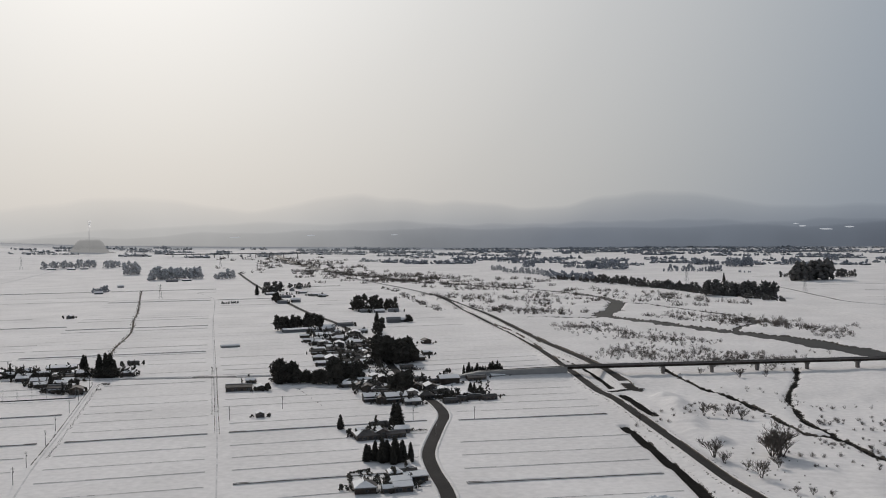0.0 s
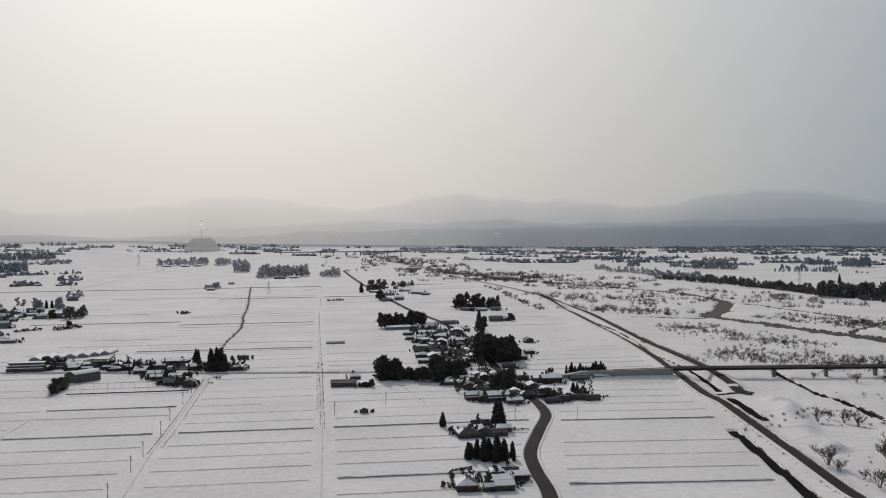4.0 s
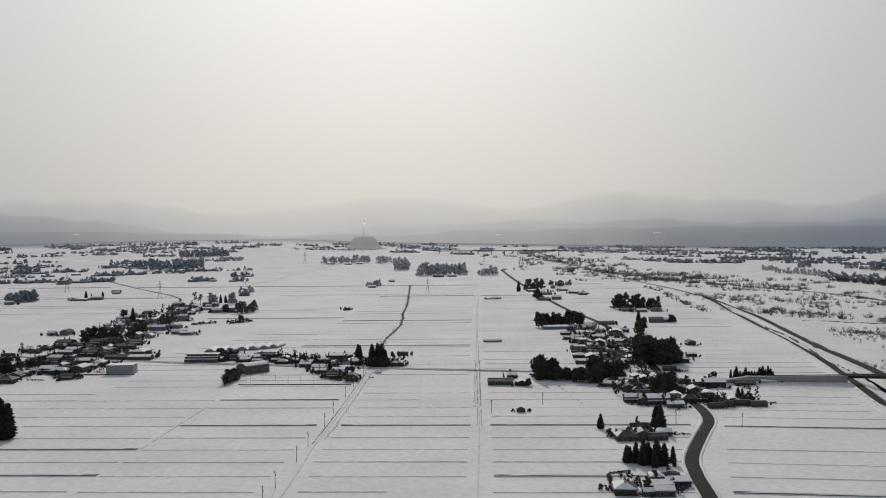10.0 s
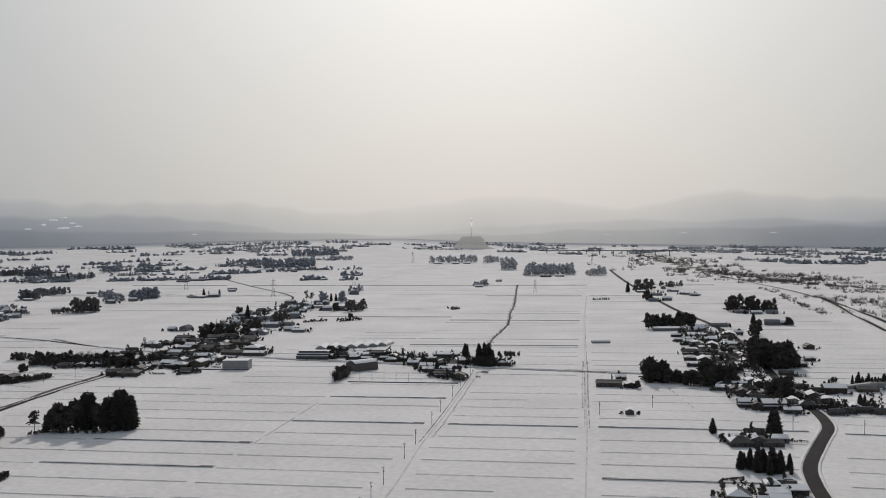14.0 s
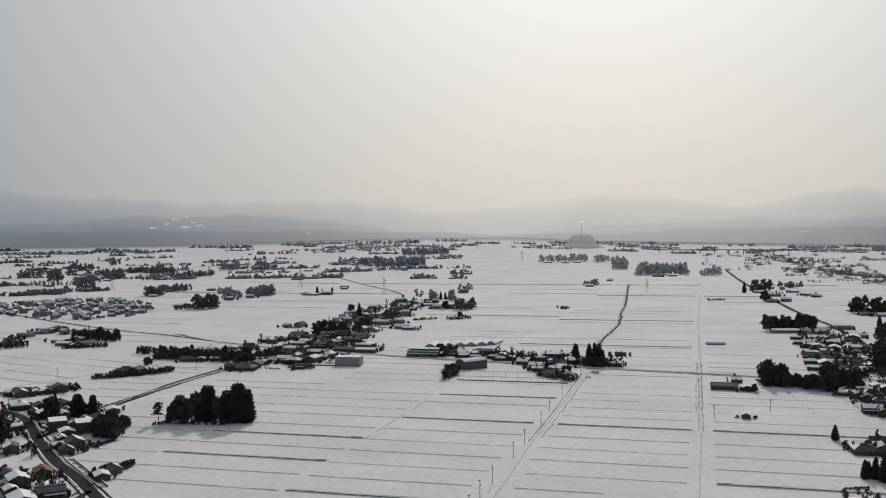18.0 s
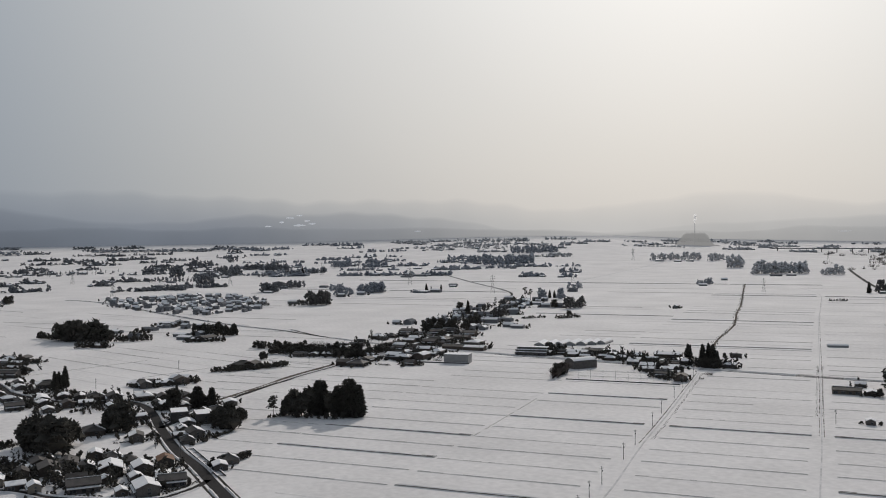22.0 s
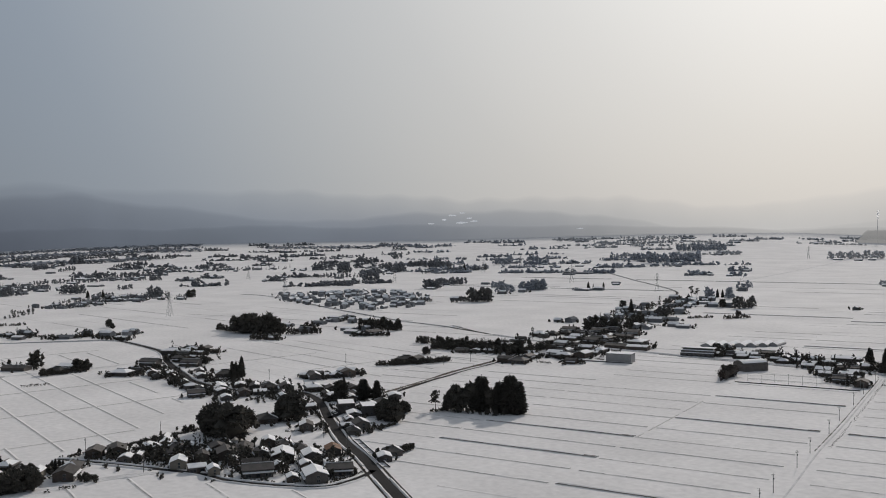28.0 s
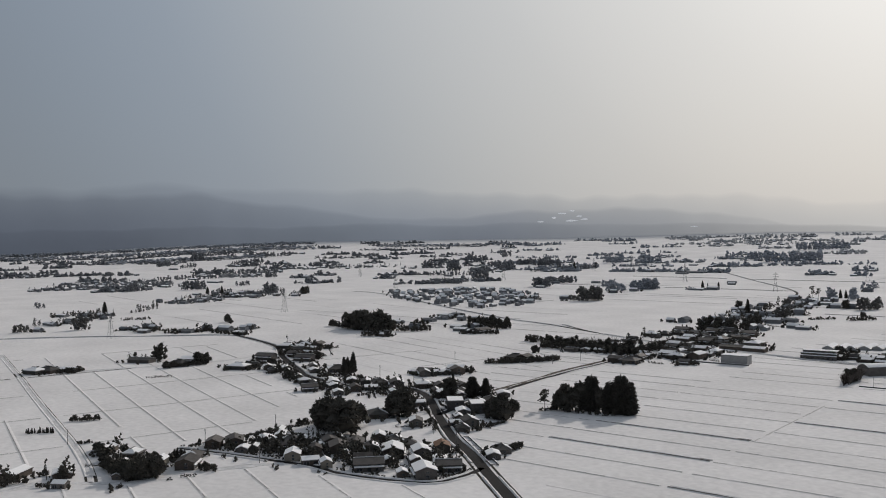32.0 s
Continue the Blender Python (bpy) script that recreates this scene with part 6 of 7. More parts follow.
# the long wood on the far dyke
spots = []
for x, y in curve([(290, 2430), (380, 2200), (443, 2015), (531, 1711), (572, 1596)], 5):
    spots.append((x + far_rng.uniform(-14, 14), y + far_rng.uniform(-14, 14), far_rng.uniform(5, 11), far_rng.uniform(2.5, 4.5)))
# foliage colour lightened for haze at this distance
clump_thing("dyke_wood", "long brown-grey wood along the far dyke", "trees", spots, HAZED_NEAR, "stuff", 12)

# belts of wood at the foot of the hills
for a0, a1, r, n, h in ((60, 80, 4640, 170, 13), (-30, 0, 4700, 160, 8), (60, 80, 4200, 150, 16), (63, 72, 3700, 70, 13), (47, 56, 4350, 60, 12), (-28, -8, 4300, 130, 10)):
    spots = []
    for i in range(n):
        a = radians(a0 + (a1 - a0) * (i + far_rng.random()) / n)
        q = r + far_rng.uniform(-40, 40) + 60 * math.sin(a * 19)
        spots.append((-q * math.sin(a), q * math.cos(a), h * far_rng.uniform(0.7, 1.15), far_rng.uniform(11, 19)))
    # belts near the sun's bearing get the palest haze colour
    clump_thing("far_wood", "haze-paled belt of wood along the plain's edge", "trees", spots, HAZED_RIM if a0 < 36 and a1 > 2 else HAZED_FAR, "stuff", 6, 0.7)

# ---- riverside scrub ----
scrub_rng = random.Random(66)


def scrub(spots, name="riverside_scrub", label="leafless willow scrub on the snowy river bars"):
    b = Build()
    for x, y, h in spots:
        z, q = ground_at(x, y), scrub_rng.uniform(0, 6.28)
        src = scrub_rng.choice(CROWNS["s" if 300 < math.hypot(x, y) < 720 and x > 120 else "S" if math.hypot(x, y) < 1250 else "T"])
        ca, sa = math.cos(q) * h, math.sin(q) * h
        b.add([(x + v[0] * ca - v[1] * sa, y + v[0] * sa + v[1] * ca, z + v[2] * h) for v in src[0]], src[1])
    return tagged(new(name, b.mesh(name, TWIG)), label, "shrubs", kind="stuff")


def shrub_source(seed, stems=34, kids=2, thick=1.0):
    """A spreading leafless bush: many thin upright stems from one root."""
    rr, b = random.Random(seed), Build()
    for _ in range(stems):
        a, lean = rr.uniform(0, 6.28), rr.uniform(0.05, 0.75)
        base = Vector((rr.gauss(0, 0.16), rr.gauss(0, 0.16), 0))
        tip = base + Vector((math.cos(a) * lean, math.sin(a) * lean, rr.uniform(0.3, 1.0) * (1.1 - 0.6 * lean)))
        b.rod(base, tip, 0.014 * thick, 0.007 * thick, 3)
        for _ in range(kids):
            p = base.lerp(tip, rr.uniform(0.3, 0.8))
            b.rod(p, p + Vector((rr.uniform(-.25, .25), rr.uniform(-.25, .25), rr.uniform(0.15, 0.4))), 0.011, 0.006, 3)
    return b.v, b.f


CROWNS["s"] = [shrub_source(90 + i) for i in range(4)]
CROWNS["S"] = [shrub_source(95 + i, 11, 2, 1.5) for i in range(6)]
CROWNS["T"] = [shrub_source(115 + i, 8, 1, 2.4) for i in range(6)]


def scatter(x0, y0, x1, y1, wide, n, lo, hi):
    out = []
    dx, dy = x1 - x0, y1 - y0
    L = math.hypot(dx, dy)
    for k in range(n):
        if k % 5 == 0:
            s0, o0 = scrub_rng.random(), scrub_rng.gauss(0, wide)
        s, o = s0 + scrub_rng.gauss(0, 9) / L, o0 + scrub_rng.gauss(0, min(7, wide * 0.4))
        x, y = x0 + dx * s - dy / L * o, y0 + dy * s + dx / L * o
        if ground_at(x, y) > -1.0 or math.hypot(x, y) > 2200:
            out.append((x, y, scrub_rng.uniform(lo, hi)))
    return out


scrub(scatter(175, 1000, 330, 890, 30, 560, 2.0, 5.5))
scrub(scatter(160, 1280, 290, 1040, 26, 400, 2.0, 5.5))
scrub(scatter(330, 1420, 410, 1250, 26, 250, 2.7, 6.75))
scrub(scatter(430, 1300, 470, 1080, 24, 220, 2.4, 8.1))
scrub(scatter(60, 1560, 190, 1420, 24, 165, 2.7, 9.45))
scrub(scatter(-20, 1900, 230, 1620, 55, 285, 2.7, 9.45))
scrub(scatter(250, 2000, 480, 1560, 60, 330, 2.7, 9.45))
scrub(scatter(-160, 2500, 160, 2050, 60, 480, 4.05, 10.8))
scrub(scatter(-420, 3000, -60, 2420, 90, 570, 4.05, 12.15))
scrub(scatter(-700, 3800, -380, 3050, 110, 450, 5.4, 13.5))
scrub(scatter(-300, 2700, 300, 2300, 60, 240, 4.05, 10.8))
scrub(scatter(180, 690, 300, 560, 46, 135, 1.08, 3.375))
scrub(scatter(200, 560, 330, 440, 50, 150, 1.08, 3.24))
scrub([(x + scrub_rng.uniform(-4, 4), y + scrub_rng.uniform(-4, 4), scrub_rng.uniform(0.6, 1.8)) for x, y in curve(STREAM, 5) if scrub_rng.random() < 0.8], "streamside_scrub", "dark leafless brush along a narrow stream")
scrub([(x + scrub_rng.uniform(-4, 4), y + scrub_rng.uniform(-4, 4), scrub_rng.uniform(0.5, 1.5)) for x, y in curve(CREEK, 4)], "streamside_scrub", "dense leafless brush along a creek")
scrub([(x + 3.4 + scrub_rng.uniform(-.7, .7), y, scrub_rng.uniform(0.3, 0.9)) for x, y in curve(CANAL, 2.2) if scrub_rng.random() < 0.7], "canal_scrub", "dry brush along the edge of a canal")
scrub([(x + scrub_rng.choice((-4, 4)), y, scrub_rng.uniform(0.4, 1.2)) for x, y in curve(DITCH, 3) if scrub_rng.random() < 0.5], "canal_scrub", "dry brush along a channel below the dyke")
scrub([(x + scrub_rng.gauss(0, 9), y + scrub_rng.gauss(0, 9), scrub_rng.uniform(0.5, 1.9)) for x, y in ((178, 645), (195, 640), (202, 638), (188, 531), (164, 486), (170, 454), (177, 450), (152, 520), (142, 468), (186, 470)) for _ in range(4)], "low_brush", "sparse low brush poking through the snow of the river flat")
scrub(scatter(-5, 1520, -140, 2180, 6, 240, 2.025, 5.4), "dyke_scrub", "leafless brush along the far dyke")

# the stream bed with its line of low trees between open fields
rowrng = random.Random(77)
line = curve([(-329, 905), (-352, 985), (-377, 1071), (-414, 1238), (-470, 1420), (-514, 1574), (-600, 1850), (-694, 2154)], 5)
scrub([(x + rowrng.uniform(-3, 3), y + rowrng.uniform(-3, 3), rowrng.uniform(1.0, 2.8)) for x, y in line], "stream_trees", "row of leafless low trees along a field stream")
ribbon("stream_bank", line, 1.3, GRASS, 0.08, "brown grassy bank of a field stream", "bank")
ribbon("stream_bank", curve([(-570, 492), (-590, 560), (-606, 603), (-626, 685)], 8), 2.4, GRASS, 0.5, "brown grassy bank beside a raised road", "bank")
scrub([(x + rowrng.uniform(-2, 2), y + rowrng.uniform(-2, 2), rowrng.uniform(0.8, 1.8)) for x, y in curve([(-570, 492), (-590, 560), (-606, 603), (-626, 685)], 1.6)], "roadside_brush", "dry brown brush along a raised road")

# ---- bridges ----
def bridge(name, a, b, z, half, deep, piers, words):
    a, b = Vector((*a, 0)), Vector((*b, 0))
    L, ang = (b - a).length, math.atan2(b.y - a.y, b.x - a.x)
    root = tagged(new(name), words, "bridge")
    root.matrix_basis = Matrix.Translation((a.x, a.y, z)) @ Matrix.Rotation(ang, 4, "Z")
    part("deck", Build().box(0, -half, -0.5, L, half, 0).mesh("deck", CONCRETE), root)
    part("carriageway", Build().box(0, -half + 0.5, 0.004, L, half - 0.5, 0.06).mesh("carriageway", ASPHALT), root, "dark wet asphalt")
    for y in (-half * 0.6, 0, half * 0.6):
        part("girder", Build().box(0, y - 0.25, -0.5 - deep, L, y + 0.25, -0.5).mesh("girder", STEEL if name == "far_bridge" else EARTH), root)
    for s in (-1, 1):
        q = Build().box(0, s * half - 0.15, 0, L, s * half + 0.15, 0.55)
        for i in range(int(L / 4)):
            q.box(i * 4, s * half - 0.05, 0.55, i * 4 + 0.12, s * half + 0.05, 1.1)
        q.box(0, s * half - 0.06, 1.05, L, s * half + 0.06, 1.15)
        part("parapet", q.mesh("parapet", CONCRETE), root)
    for p in piers:
        c = Build()
        c.box(p - 1.3, -half * 0.9, -0.5 - deep - 1.4, p + 1.3, half * 0.9, -0.5 - deep)
        c.box(p - 1.1, -half * 0.5, -z - 3.0, p + 1.1, half * 0.5, -0.5 - deep - 1.4)
        part("pier", c.mesh("pier", CONCRETE), root)
    return root


bridge("road_bridge", (105, 826), (640, 877), 8.8, 3.6, 2.0, [90, 135, 177, 224, 272, 320, 368, 416, 464], "long girder road bridge over a snowy river bed")
bridge("far_bridge", (-1130, 3822), (-560, 3790), 47.0, 4.0, 2.4, [30 + 57 * i for i in range(10)], "distant girder bridge across the snowy river")
ramp = Build()
ramp.add([(30, 815.5, -0.2), (108, 823, -0.2), (108, 830, -0.2), (30, 822.5, -0.2), (30, 815.5, 6.4), (108, 823, 8.75), (108, 830, 8.75), (30, 822.5, 6.4)],
         [(4, 5, 6, 7), (0, 1, 5, 4), (3, 7, 6, 2), (0, 4, 7, 3), (1, 2, 6, 5)])
ramp.add([(-20, 795, 0), (30, 815.5, 0), (30, 822.5, 0), (-20, 802, 0), (30, 815.5, 6.39), (30, 822.5, 6.39)], [(0, 4, 5, 3), (0, 1, 4), (3, 5, 2)])
tagged(new("bridge_ramp", ramp.mesh("bridge_ramp", WHITE_WALL)), "pale grey approach ramp of the bridge", "ramp", kind="structure")
slope = Build().add([(0, 784, -0.2), (110, 796, -0.2), (110, 822.9, 3.0), (30, 815.4, 2.6), (0, 803, 0.6), (0, 808, -0.2), (110, 823, -0.2)], [(0, 1, 2, 3, 4), (0, 4, 5), (1, 6, 2)])
tagged(new("snow_slope", slope.mesh("snow_slope", SNOW)), "snow banked against the bridge approach", "snow", kind="structure")
rail = tagged(new("ramp_guardrail"), "dark steel guardrail along the bridge approach", "guardrail", kind="structure")
for i in range(20):
    x = 32 + 4 * i
    part("post", Build().box(-0.08, -0.08, -0.3, 0.08, 0.08, 0.9).mesh("post", STEEL), rail, m=pose(x, 815.85 + (x - 30) * 0.0962, 6.4 + (x - 30) * 0.0301))
part("beam", Build().slab([(30, 815.6, 6.75), (108, 823.1, 9.1), (108, 823.3, 9.1), (30, 815.8, 6.75)], 0.5).mesh("beam", EARTH), rail)

# ---- poles, pylons, fences ----
def pole_thing():
    root = tagged(new("utility_pole"), "grey concrete utility pole with crossarms in snow", "utility pole", "poles along the field path")
    part("pole", Build().rod((0, 0, -0.5), (0, 0, 9.5), 0.19, 0.12, 8).mesh("pole", CONCRETE), root)
    arm = Build().box(-0.9, -0.06, 0, 0.9, 0.06, 0.12).mesh("crossarm", STEEL)
    part("crossarm", arm, root, m=pose(0, 0, 8.9))
    part("crossarm", arm, root, m=pose(0, 0, 8.2))
    part("transformer", Build().rod((0.35, 0, 6.6), (0.35, 0, 7.5), 0.24, 0.24, 8).mesh("transformer", STEEL), root)
    return root


first_pole = None
for x, y in ((-199, 380), (-206, 405), (-213, 433), (-226, 487), (-235, 523), (-248, 579), (-260, 623), (-275, 684), (-288, 735), (-300, 790), (-545, 236), (-558, 291), (-475, 359), (-625, 453), (-731, 581), (-647, 634), (-642, 667),
             (-6, 590), (-22, 640), (20, 640), (-150, 650), (-160, 860), (-120, 690), (-340, 845), (-430, 848), (-560, 845), (-500, 862), (-690, 832), (-600, 840), (-420, 900), (-700, 470), (-800, 455), (-530, 430), (-440, 350), (-660, 720), (-700, 870), (-520, 145), (-600, 170), (30, 830), (-60, 880), (-480, 240), (-420, 300)):
    m = pose(x, y, ground_at(x, y), 0, 0, 13.7)
    if first_pole is None:
        first_pole = pole_thing()
        first_pole.matrix_basis = m
    else:
        copy_thing(first_pole, m)


def pylon_thing(high):
    root = tagged(new("power_pylon"), "tall grey steel lattice power pylon", "pylon", "power line pylons")
    levels = [(0, 4.2), (0.25, 3.0), (0.45, 2.1), (0.62, 1.5), (0.8, 1.15), (1.0, 0.5)]
    for sx in (-1, 1):
        for sy in (-1, 1):
            b = Build()
            for (s0, w0), (s1, w1) in zip(levels[:-1], levels[1:]):
                b.rod((sx * w0, sy * w0, s0 * high - 0.3), (sx * w1, sy * w1, s1 * high), 0.13, 0.12, 4)
            part("leg", b.mesh("leg", STEEL), root)
    br = Build()
    for (s0, w0), (s1, w1) in zip(levels[:-1], levels[1:]):
        for i in range(4):
            c, s = ((1, 1), (-1, 1), (-1, -1), (1, -1))[i], ((-1, 1), (-1, -1), (1, -1), (1, 1))[i]
            br.rod((c[0] * w0, c[1] * w0, s0 * high), (s[0] * w1, s[1] * w1, s1 * high), 0.07, 0.07, 3)
            br.rod((s[0] * w0, s[1] * w0, s0 * high), (c[0] * w1, c[1] * w1, s1 * high), 0.07, 0.07, 3)
            br.rod((c[0] * w1, c[1] * w1, s1 * high), (s[0] * w1, s[1] * w1, s1 * high), 0.07, 0.07, 3)
    part("bracing", br.mesh("bracing", STEEL), root)
    for z, w in ((0.66, 5.5), (0.78, 6.2), (0.9, 4.8)):
        part("arm", Build().rod((-w, 0, z * high), (w, 0, z * high), 0.16, 0.16, 4).rod((-w, 0, z * high), (0, 0, (z + 0.05) * high), 0.12, 0.12, 3).rod((w, 0, z * high), (0, 0, (z + 0.05) * high), 0.12, 0.12, 3).mesh("arm", STEEL), root)
    return root


first_pylon = None
for x, y, s in ((-575, 1903, 0.75), (-1057, 1648, 1.0), (-1098, 2080, 1.0), (-1356, 3013, 1.1), (-1174, 387, 0.85), (-1357, 727, 1.0), (-1620, 1130, 1.1), (-1400, 1810, 1.15), (-1870, 2168, 1.1), (-2211, 1422, 1.0), (-1781, 1576, 1.05), (-2043, 2095, 1.0), (-1885, 2017, 1.0), (560, 2160, 1.0), (690, 1790, 0.9), (-760, 3200, 1.0)):
    m = pose(x, y, ground_at(x, y), 0, 0, 30) @ Matrix.Diagonal((s, s, s, 1))
    if first_pylon is None:
        first_pylon = pylon_thing(38)
        first_pylon.matrix_basis = m
        base_scale = s
    else:
        copy_thing(first_pylon, m @ Matrix.Diagonal((1 / base_scale, 1 / base_scale, 1 / base_scale, 1)))

net = tagged(new("ball_fence"), "tall ball-stop fence of thin posts round a snowy ground", "fence")
net.matrix_basis = pose(-389, 723, 0, 0, 0, 13.5)
for i in range(10):
    part("post", Build().rod((0, 0, -0.3), (0, 0, 9.5), 0.09, 0.07, 6).mesh("post", STEEL), net, m=pose(i * 10.8, 0, 0))
part("kerb", Build().box(0, -0.2, -0.1, 97, 0.2, 0.7).mesh("kerb", EARTH), net, "dark low kerb wall")
for z in (3.2, 6.4, 9.3):
    part("cable", Build().rod((0, 0, z), (97, 0, z), 0.02, 0.02, 3).mesh("cable", STEEL), net)
yard = tagged(new("yard_wall"), "low dark boundary wall of a warehouse yard", "wall")
yard.matrix_basis = pose(-577, 738, 0, 0, 0, 17)
part("wall", Build().box(0, -0.2, -0.1, 66, 0.2, 1.1).mesh("wall", CONCRETE), yard)
part("coping", Build().box(-0.1, -0.3, 1.1, 66.1, 0.3, 1.25).mesh("coping", ROOF_SNOW), yard, "white snow")

# snow-filled concrete channel beside the crossroad village's main road
trough = tagged(new("road_channel"), "snow-filled concrete channel beside the main road", "channel")
trough.matrix_basis = pose(-390, 334.5, ground_at(-390, 334.5), 0, 0, 153.8)
for off in (0.0, -4.2):
    part("side_wall", Build().box(0, off - 0.18, -0.3, 73, off + 0.18, 0.95).mesh("side_wall", CONCRETE), trough)
    part("coping", Build().box(-0.1, off - 0.26, 0.954, 73.1, off + 0.26, 1.15).mesh("coping", ROOF_SNOW), trough, "white snow")
for k in range(7):
    part("cross_beam", Build().box(k * 12 + 0.4, -4.0, 0.45, k * 12 + 0.75, -0.2, 0.75).mesh("cross_beam", CONCRETE), trough)

# heap of cleared snow beside the dyke
hp = Build()
hr = random.Random(88)
n = 18
for i in range(n):
    for j in range(n):
        u, v = i / (n - 1) * 2 - 1, j / (n - 1) * 2 - 1
        q = max(0, 1 - u * u - v * v)
        hp.v.append((u * 11, v * 7, 3.4 * math.sqrt(q) * (1 + 0.15 * hr.uniform(-1, 1)) - 0.2))
for i in range(n - 1):
    for j in range(n - 1):
        k = i * n + j
        hp.f.append((k, k + n, k + n + 1, k + 1))
        hp.i.append(0)
heap = tagged(new("snow_heap", hp.mesh("snow_heap", ROOF_SNOW)), "rounded heap of cleared snow beside a canal", "snow heap")
heap.matrix_basis = pose(100, 440, 0, 0, 0, 10)

# ---- the hills, with haze painted into their glow ----
def ridge(name, r, tops, mat, label, seed):
    rr = random.Random(seed)
    amp = [(rr.uniform(6, 60), rr.uniform(0, 6.28), rr.uniform(0.5, 1.0)) for _ in range(9)] + [(rr.uniform(60, 140), rr.uniform(0, 6.28), 0.35) for _ in range(4)]
    vs, fs, n, rise = [], [], 420, (0.0, 0.25, 0.5, 0.75, 1.0)
    for i in range(n + 1):
        az = 110 - 160 * i / n
        a = radians(az)
        base = float(np.mean([np.interp(az + o, [p[0] for p in tops], [p[1] for p in tops]) for o in (-1.6, -0.8, 0, 0.8, 1.6)]))
        h = base * (1 + sum(k * math.sin(f * a + o) for f, o, k in amp) * 0.022)
        x, y = -r * math.sin(a), r * math.cos(a)
        vs += [(x, y, 20 + (h - 20) * q) for q in rise]
    for i in range(n):
        for k in range(4):
            fs.append((5 * i + k, 5 * i + k + 1, 5 * i + k + 6, 5 * i + k + 5))
    me = mesh_of(name, vs, fs, [mat])
    me.attributes.new("rise", "FLOAT", "POINT").data.foreach_set("value", np.array(rise * (n + 1), np.float32))
    return tagged(new(name, me), label, "hills", kind="structure")


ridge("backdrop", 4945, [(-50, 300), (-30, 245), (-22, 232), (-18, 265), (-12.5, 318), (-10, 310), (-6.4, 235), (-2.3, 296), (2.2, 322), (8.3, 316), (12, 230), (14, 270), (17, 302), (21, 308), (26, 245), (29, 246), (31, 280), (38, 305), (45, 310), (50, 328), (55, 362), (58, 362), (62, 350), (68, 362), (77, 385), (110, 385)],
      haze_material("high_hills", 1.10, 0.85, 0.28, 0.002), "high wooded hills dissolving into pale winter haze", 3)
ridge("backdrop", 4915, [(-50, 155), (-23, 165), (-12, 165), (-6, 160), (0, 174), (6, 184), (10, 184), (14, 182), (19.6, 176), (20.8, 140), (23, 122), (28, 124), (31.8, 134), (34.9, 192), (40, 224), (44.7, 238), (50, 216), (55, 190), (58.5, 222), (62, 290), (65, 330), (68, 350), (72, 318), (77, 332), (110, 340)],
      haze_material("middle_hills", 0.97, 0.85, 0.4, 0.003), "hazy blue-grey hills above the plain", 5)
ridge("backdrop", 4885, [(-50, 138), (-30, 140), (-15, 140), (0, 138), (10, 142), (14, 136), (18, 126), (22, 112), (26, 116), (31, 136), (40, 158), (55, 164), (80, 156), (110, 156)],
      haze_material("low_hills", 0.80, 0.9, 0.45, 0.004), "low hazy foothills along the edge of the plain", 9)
# emission added so the far snow clearings look bright
white = bpy.data.materials.new("glowing_snowfield")
white.use_nodes = True
white.node_tree.nodes["Principled BSDF"].inputs["Base Color"].default_value = (0.8, 0.81, 0.83, 1)
white.node_tree.nodes["Principled BSDF"].inputs["Emission Color"].default_value = (0.42, 0.43, 0.45, 1)
white.node_tree.nodes["Principled BSDF"].inputs["Emission Strength"].default_value = 0.6
patch_rng = random.Random(12)
for az, z, w, h in ((46.2, 166, 42, 9), (45.4, 186, 40, 12), (44.9, 208, 62, 10), (44.4, 170, 74, 12), (43.9, 192, 50, 9), (43.6, 176, 52, 10), (44.3, 220, 40, 8), (37.2, 132, 40, 5), (-21.0, 128, 40, 8), (-22.2, 112, 70, 9), (-23.4, 122, 60, 8), (-20.6, 140, 30, 6), (8, 112, 60, 4), (12.5, 108, 70, 4), (3, 110, 50, 4)):
    a = radians(az)
    ring = [(math.cos(k * 0.785) * w / 2 * patch_rng.uniform(0.5, 1.1), math.sin(k * 0.785) * h / 2 * patch_rng.uniform(0.5, 1.1)) for k in range(8)]
    vs = [(-4870 * math.sin(a) + u * math.cos(a), 4870 * math.cos(a) + u * math.sin(a), z + v) for u, v in ring]
    tagged(new("backdrop_snowfield", mesh_of("backdrop_snowfield", vs, [tuple(range(8))], [white])), "pale snow clearing on a distant hillside", "snow field", kind="structure")

# a wooded knoll, a flat sheet with haze in its glow, and a works chimney straight ahead
kr = random.Random(99)
vs, fs, rise, n = [], [], (0.0, 0.3, 0.6, 0.85, 1.0), 30
for i in range(n + 1):
    q = i / n
    a = radians(23.2 - 5.2 * q)
    top = 36 + 52 * float(smooth(0.26, 0.40, q) * smooth(0.70, 0.60, q)) + 24 * float(smooth(0.1, 0.3, q) * smooth(0.95, 0.66, q)) + kr.uniform(-1.5, 1.5)
    vs += [(-4300 * math.sin(a), 4300 * math.cos(a), 30 + (top - 30) * k) for k in rise]
for i in range(n):
    fs += [(5 * i + k, 5 * i + k + 1, 5 * i + k + 6, 5 * i + k + 5) for k in range(4)]
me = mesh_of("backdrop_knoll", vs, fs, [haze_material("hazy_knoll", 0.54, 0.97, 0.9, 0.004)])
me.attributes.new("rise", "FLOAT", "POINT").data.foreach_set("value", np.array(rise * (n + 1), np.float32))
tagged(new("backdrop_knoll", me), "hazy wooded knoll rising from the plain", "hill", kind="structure")

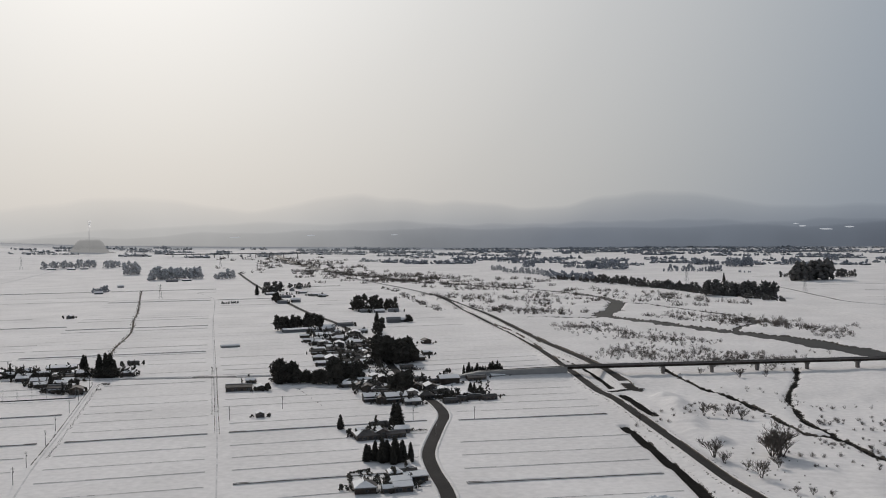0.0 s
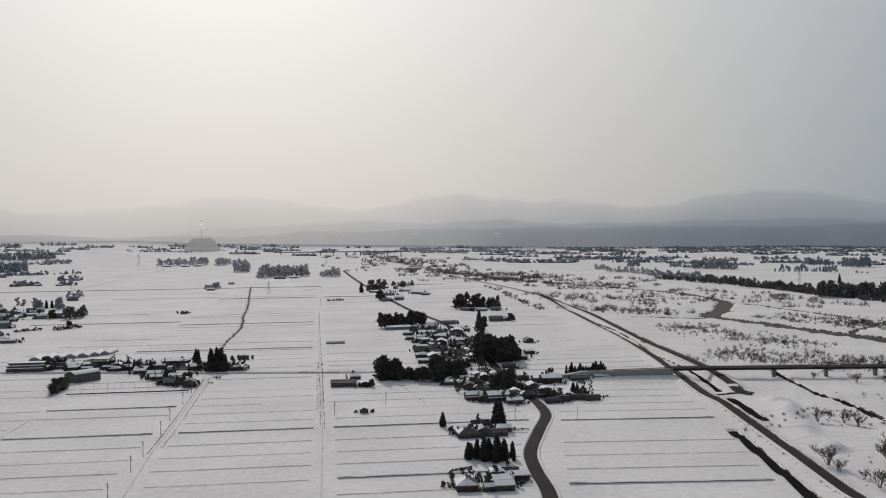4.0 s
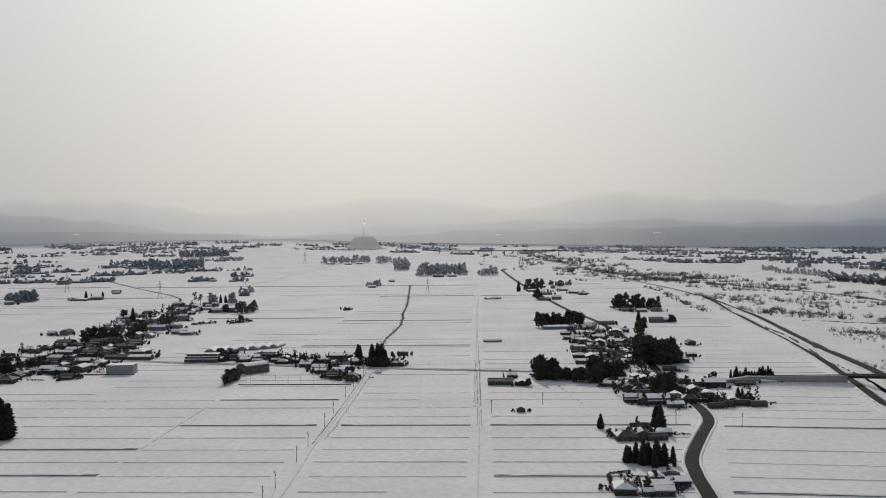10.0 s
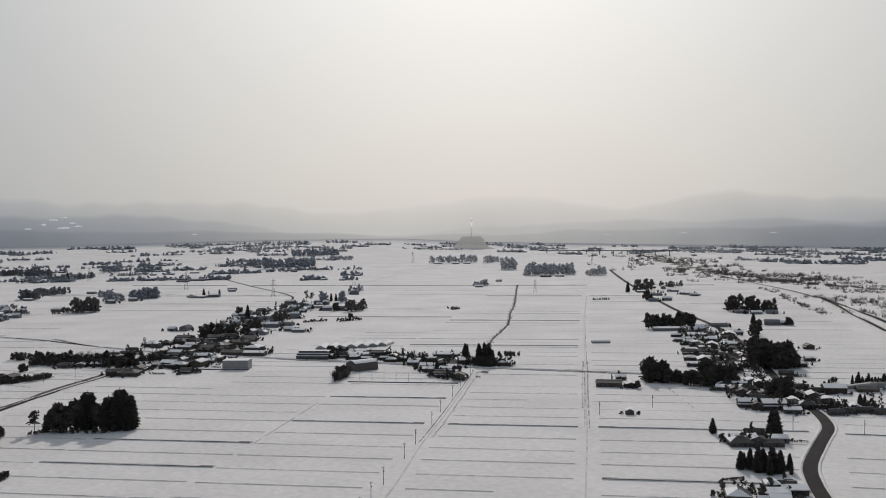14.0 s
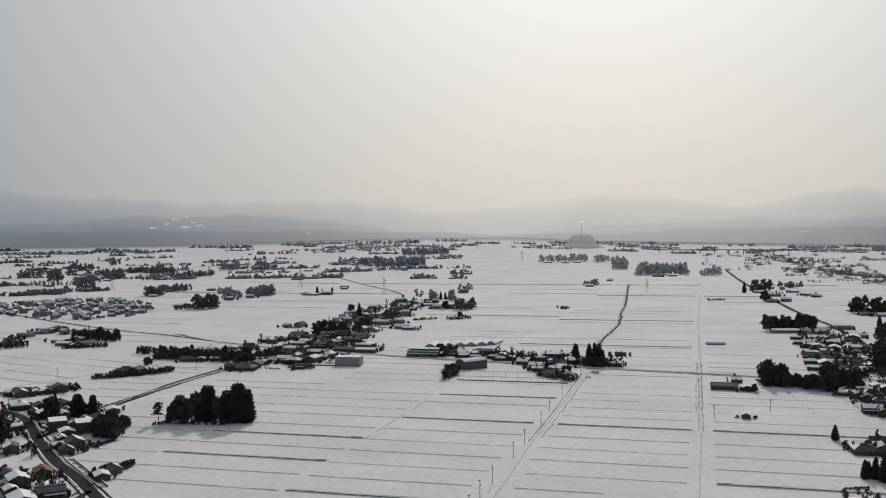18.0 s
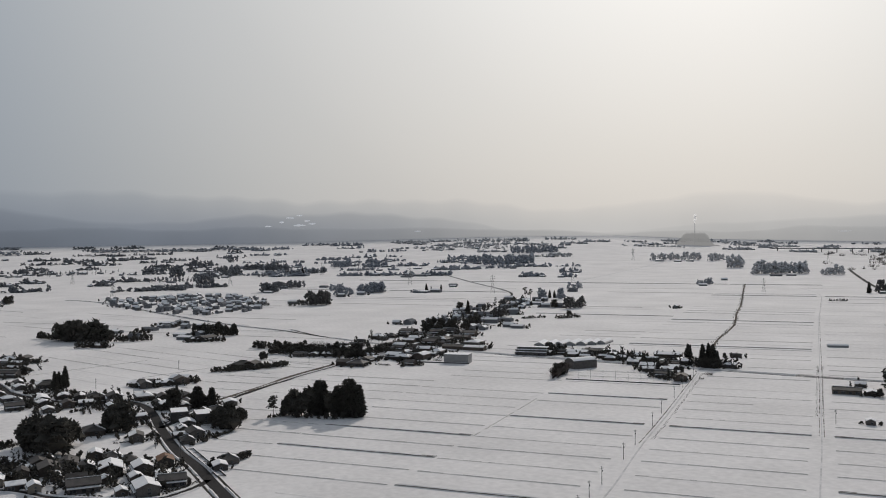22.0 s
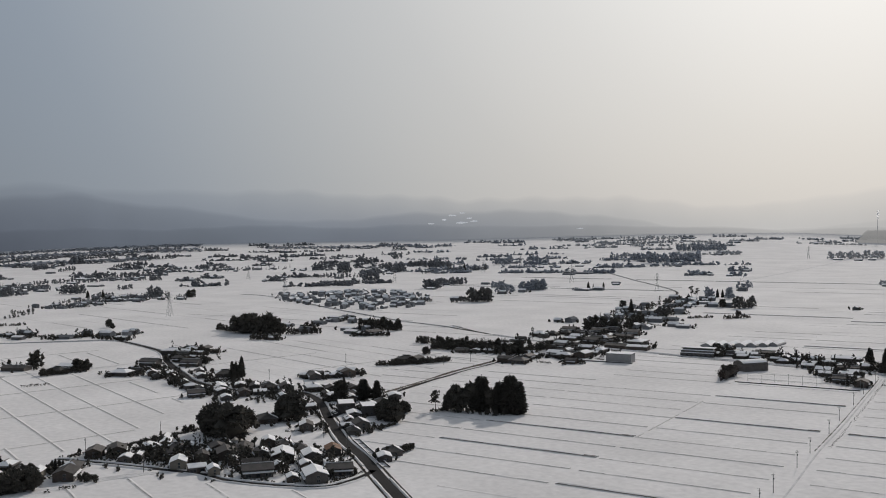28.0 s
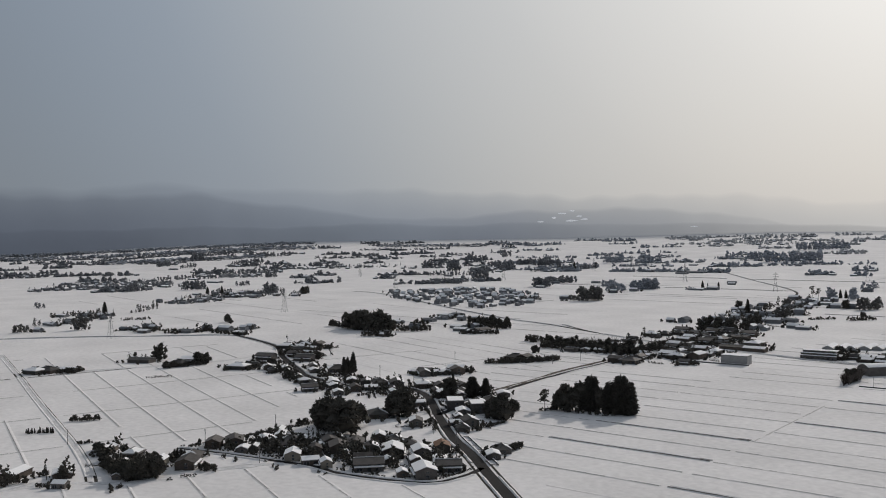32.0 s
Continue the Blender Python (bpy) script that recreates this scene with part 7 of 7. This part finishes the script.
stack = tagged(new("chimney"), "slender works chimney with a white steam plume on a far knoll", "chimney")
stack.location = (-1534, 4070, 70)
# shaft painted pale in place of haze
part("shaft", Build().rod((0, 0, -50), (0, 0, 80), 1.6, 0.9, 10).mesh("shaft", HAZED_RIM), stack)
STEAM = bpy.data.materials.new("steam")
STEAM.use_nodes = True
sn, sl = STEAM.node_tree.nodes, STEAM.node_tree.links
thin = sn.new("ShaderNodeBsdfTranslucent")
thin.inputs["Color"].default_value = (0.95, 0.95, 0.95, 1)
clear, veil = sn.new("ShaderNodeBsdfTransparent"), sn.new("ShaderNodeMixShader")
veil.inputs["Fac"].default_value = 0.4
sl.new(clear.outputs["BSDF"], veil.inputs[1])
sl.new(thin.outputs["BSDF"], veil.inputs[2])
sl.new(veil.outputs["Shader"], sn["Material Output"].inputs["Surface"])
puff = Build()
for i in range(60):
    q = i / 59
    puff.blob((kr.gauss(3 * q, 1.6 + 2 * q), kr.gauss(0, 1.5 + 2 * q), 81 + 40 * q), 1.6 + 2.2 * q, 1.6 + 2.2 * q, 3.4, kr)
part("steam_plume", puff.mesh("steam_plume", STEAM), stack, "white steam")

# tufts along the field road
scrub([(x + rowrng.uniform(1.5, 3.0) * rowrng.choice((-1, 1)), y, rowrng.uniform(0.4, 0.9)) for x, y in curve([(-165, 670), (-224, 910)], 1.2)], "roadside_tufts", "dry grass tufts along a field road")
scrub([(x + rowrng.uniform(2, 4), y, rowrng.uniform(0.4, 1.0)) for x, y in curve([(-236, 545), (-256, 630), (-304, 815)], 1.6)], "roadside_tufts", "dry grass tufts along the pole path")

FIELD_DITCH = curve([(-537, 161), (-525, 211), (-530, 235), (-550, 266), (-558, 300), (-562, 330)], 3)
ribbon("field_ditch", FIELD_DITCH, 1.2, EARTH, 0.07, "dark ditch along the edge of the western fields", "ditch")
scrub([(x + rowrng.uniform(-1.5, 1.5), y + rowrng.uniform(-1.5, 1.5), rowrng.uniform(1.0, 2.6)) for x, y in FIELD_DITCH for _ in range(2)], "ditch_brush", "dark brush along a field ditch")

FRONT_HEDGE = [p for p in curve(shifted(ROAD_LINES[10], 4.6), 2.2)]
clump_thing("roadside_hedge", "low dark hedge and garden wall along a village road", "hedge", [(x, y, rowrng.uniform(0.7, 1.8), rowrng.uniform(0.7, 1.2)) for x, y in FRONT_HEDGE if rowrng.random() < 0.75], LEAVES, "", 6)
for off in (-5.4, 5.6):
    ribbon("roadside_ditch", shifted(curve(MAIN, 8), off), 0.7, EARTH, 0.07, "dark roadside ditch in the snow", "ditch")


def dashes(name, line, off, half, label, seed, share=0.7):
    """A narrow drain beside a path, open in places and snowed over in others."""
    rr, b = random.Random(seed), Build()
    pts = np.array(shifted(curve([tuple(p) for p in line], 3.0), off))
    for a, c in zip(pts[:-1], pts[1:]):
        if rr.random() > share:
            continue
        d = (c - a) / np.hypot(*(c - a))
        n = np.array([-d[1], d[0]]) * half * rr.uniform(0.6, 1.3)
        z = ground_at(*a) + 0.05
        b.add([(*(a - n), z), (*(c - n), z), (*(c + n), z), (*(a + n), z)], [(0, 1, 2, 3)])
    return tagged(new(name, b.mesh(name, EARTH)), label, "drain", kind="stuff")


dashes("field_drain", [(-233, 530), (-255, 622), (-304, 815)], 2.4, 0.35, "narrow dark drain beside the pole path", 1, 0.8)
dashes("field_drain", [(-148, 605), (-186, 760), (-224, 910)], 1.4, 0.28, "narrow dark drain along a field road", 2, 0.6)
dashes("field_drain", [(-148, 605), (-224, 910), (-340, 1376), (-453, 1849)], -1.6, 0.3, "narrow dark drain along a field road", 3, 0.55)
dashes("field_drain", [(-90, 700), (-140, 830)], 2.0, 0.3, "narrow dark drain between paddies", 4, 0.4)
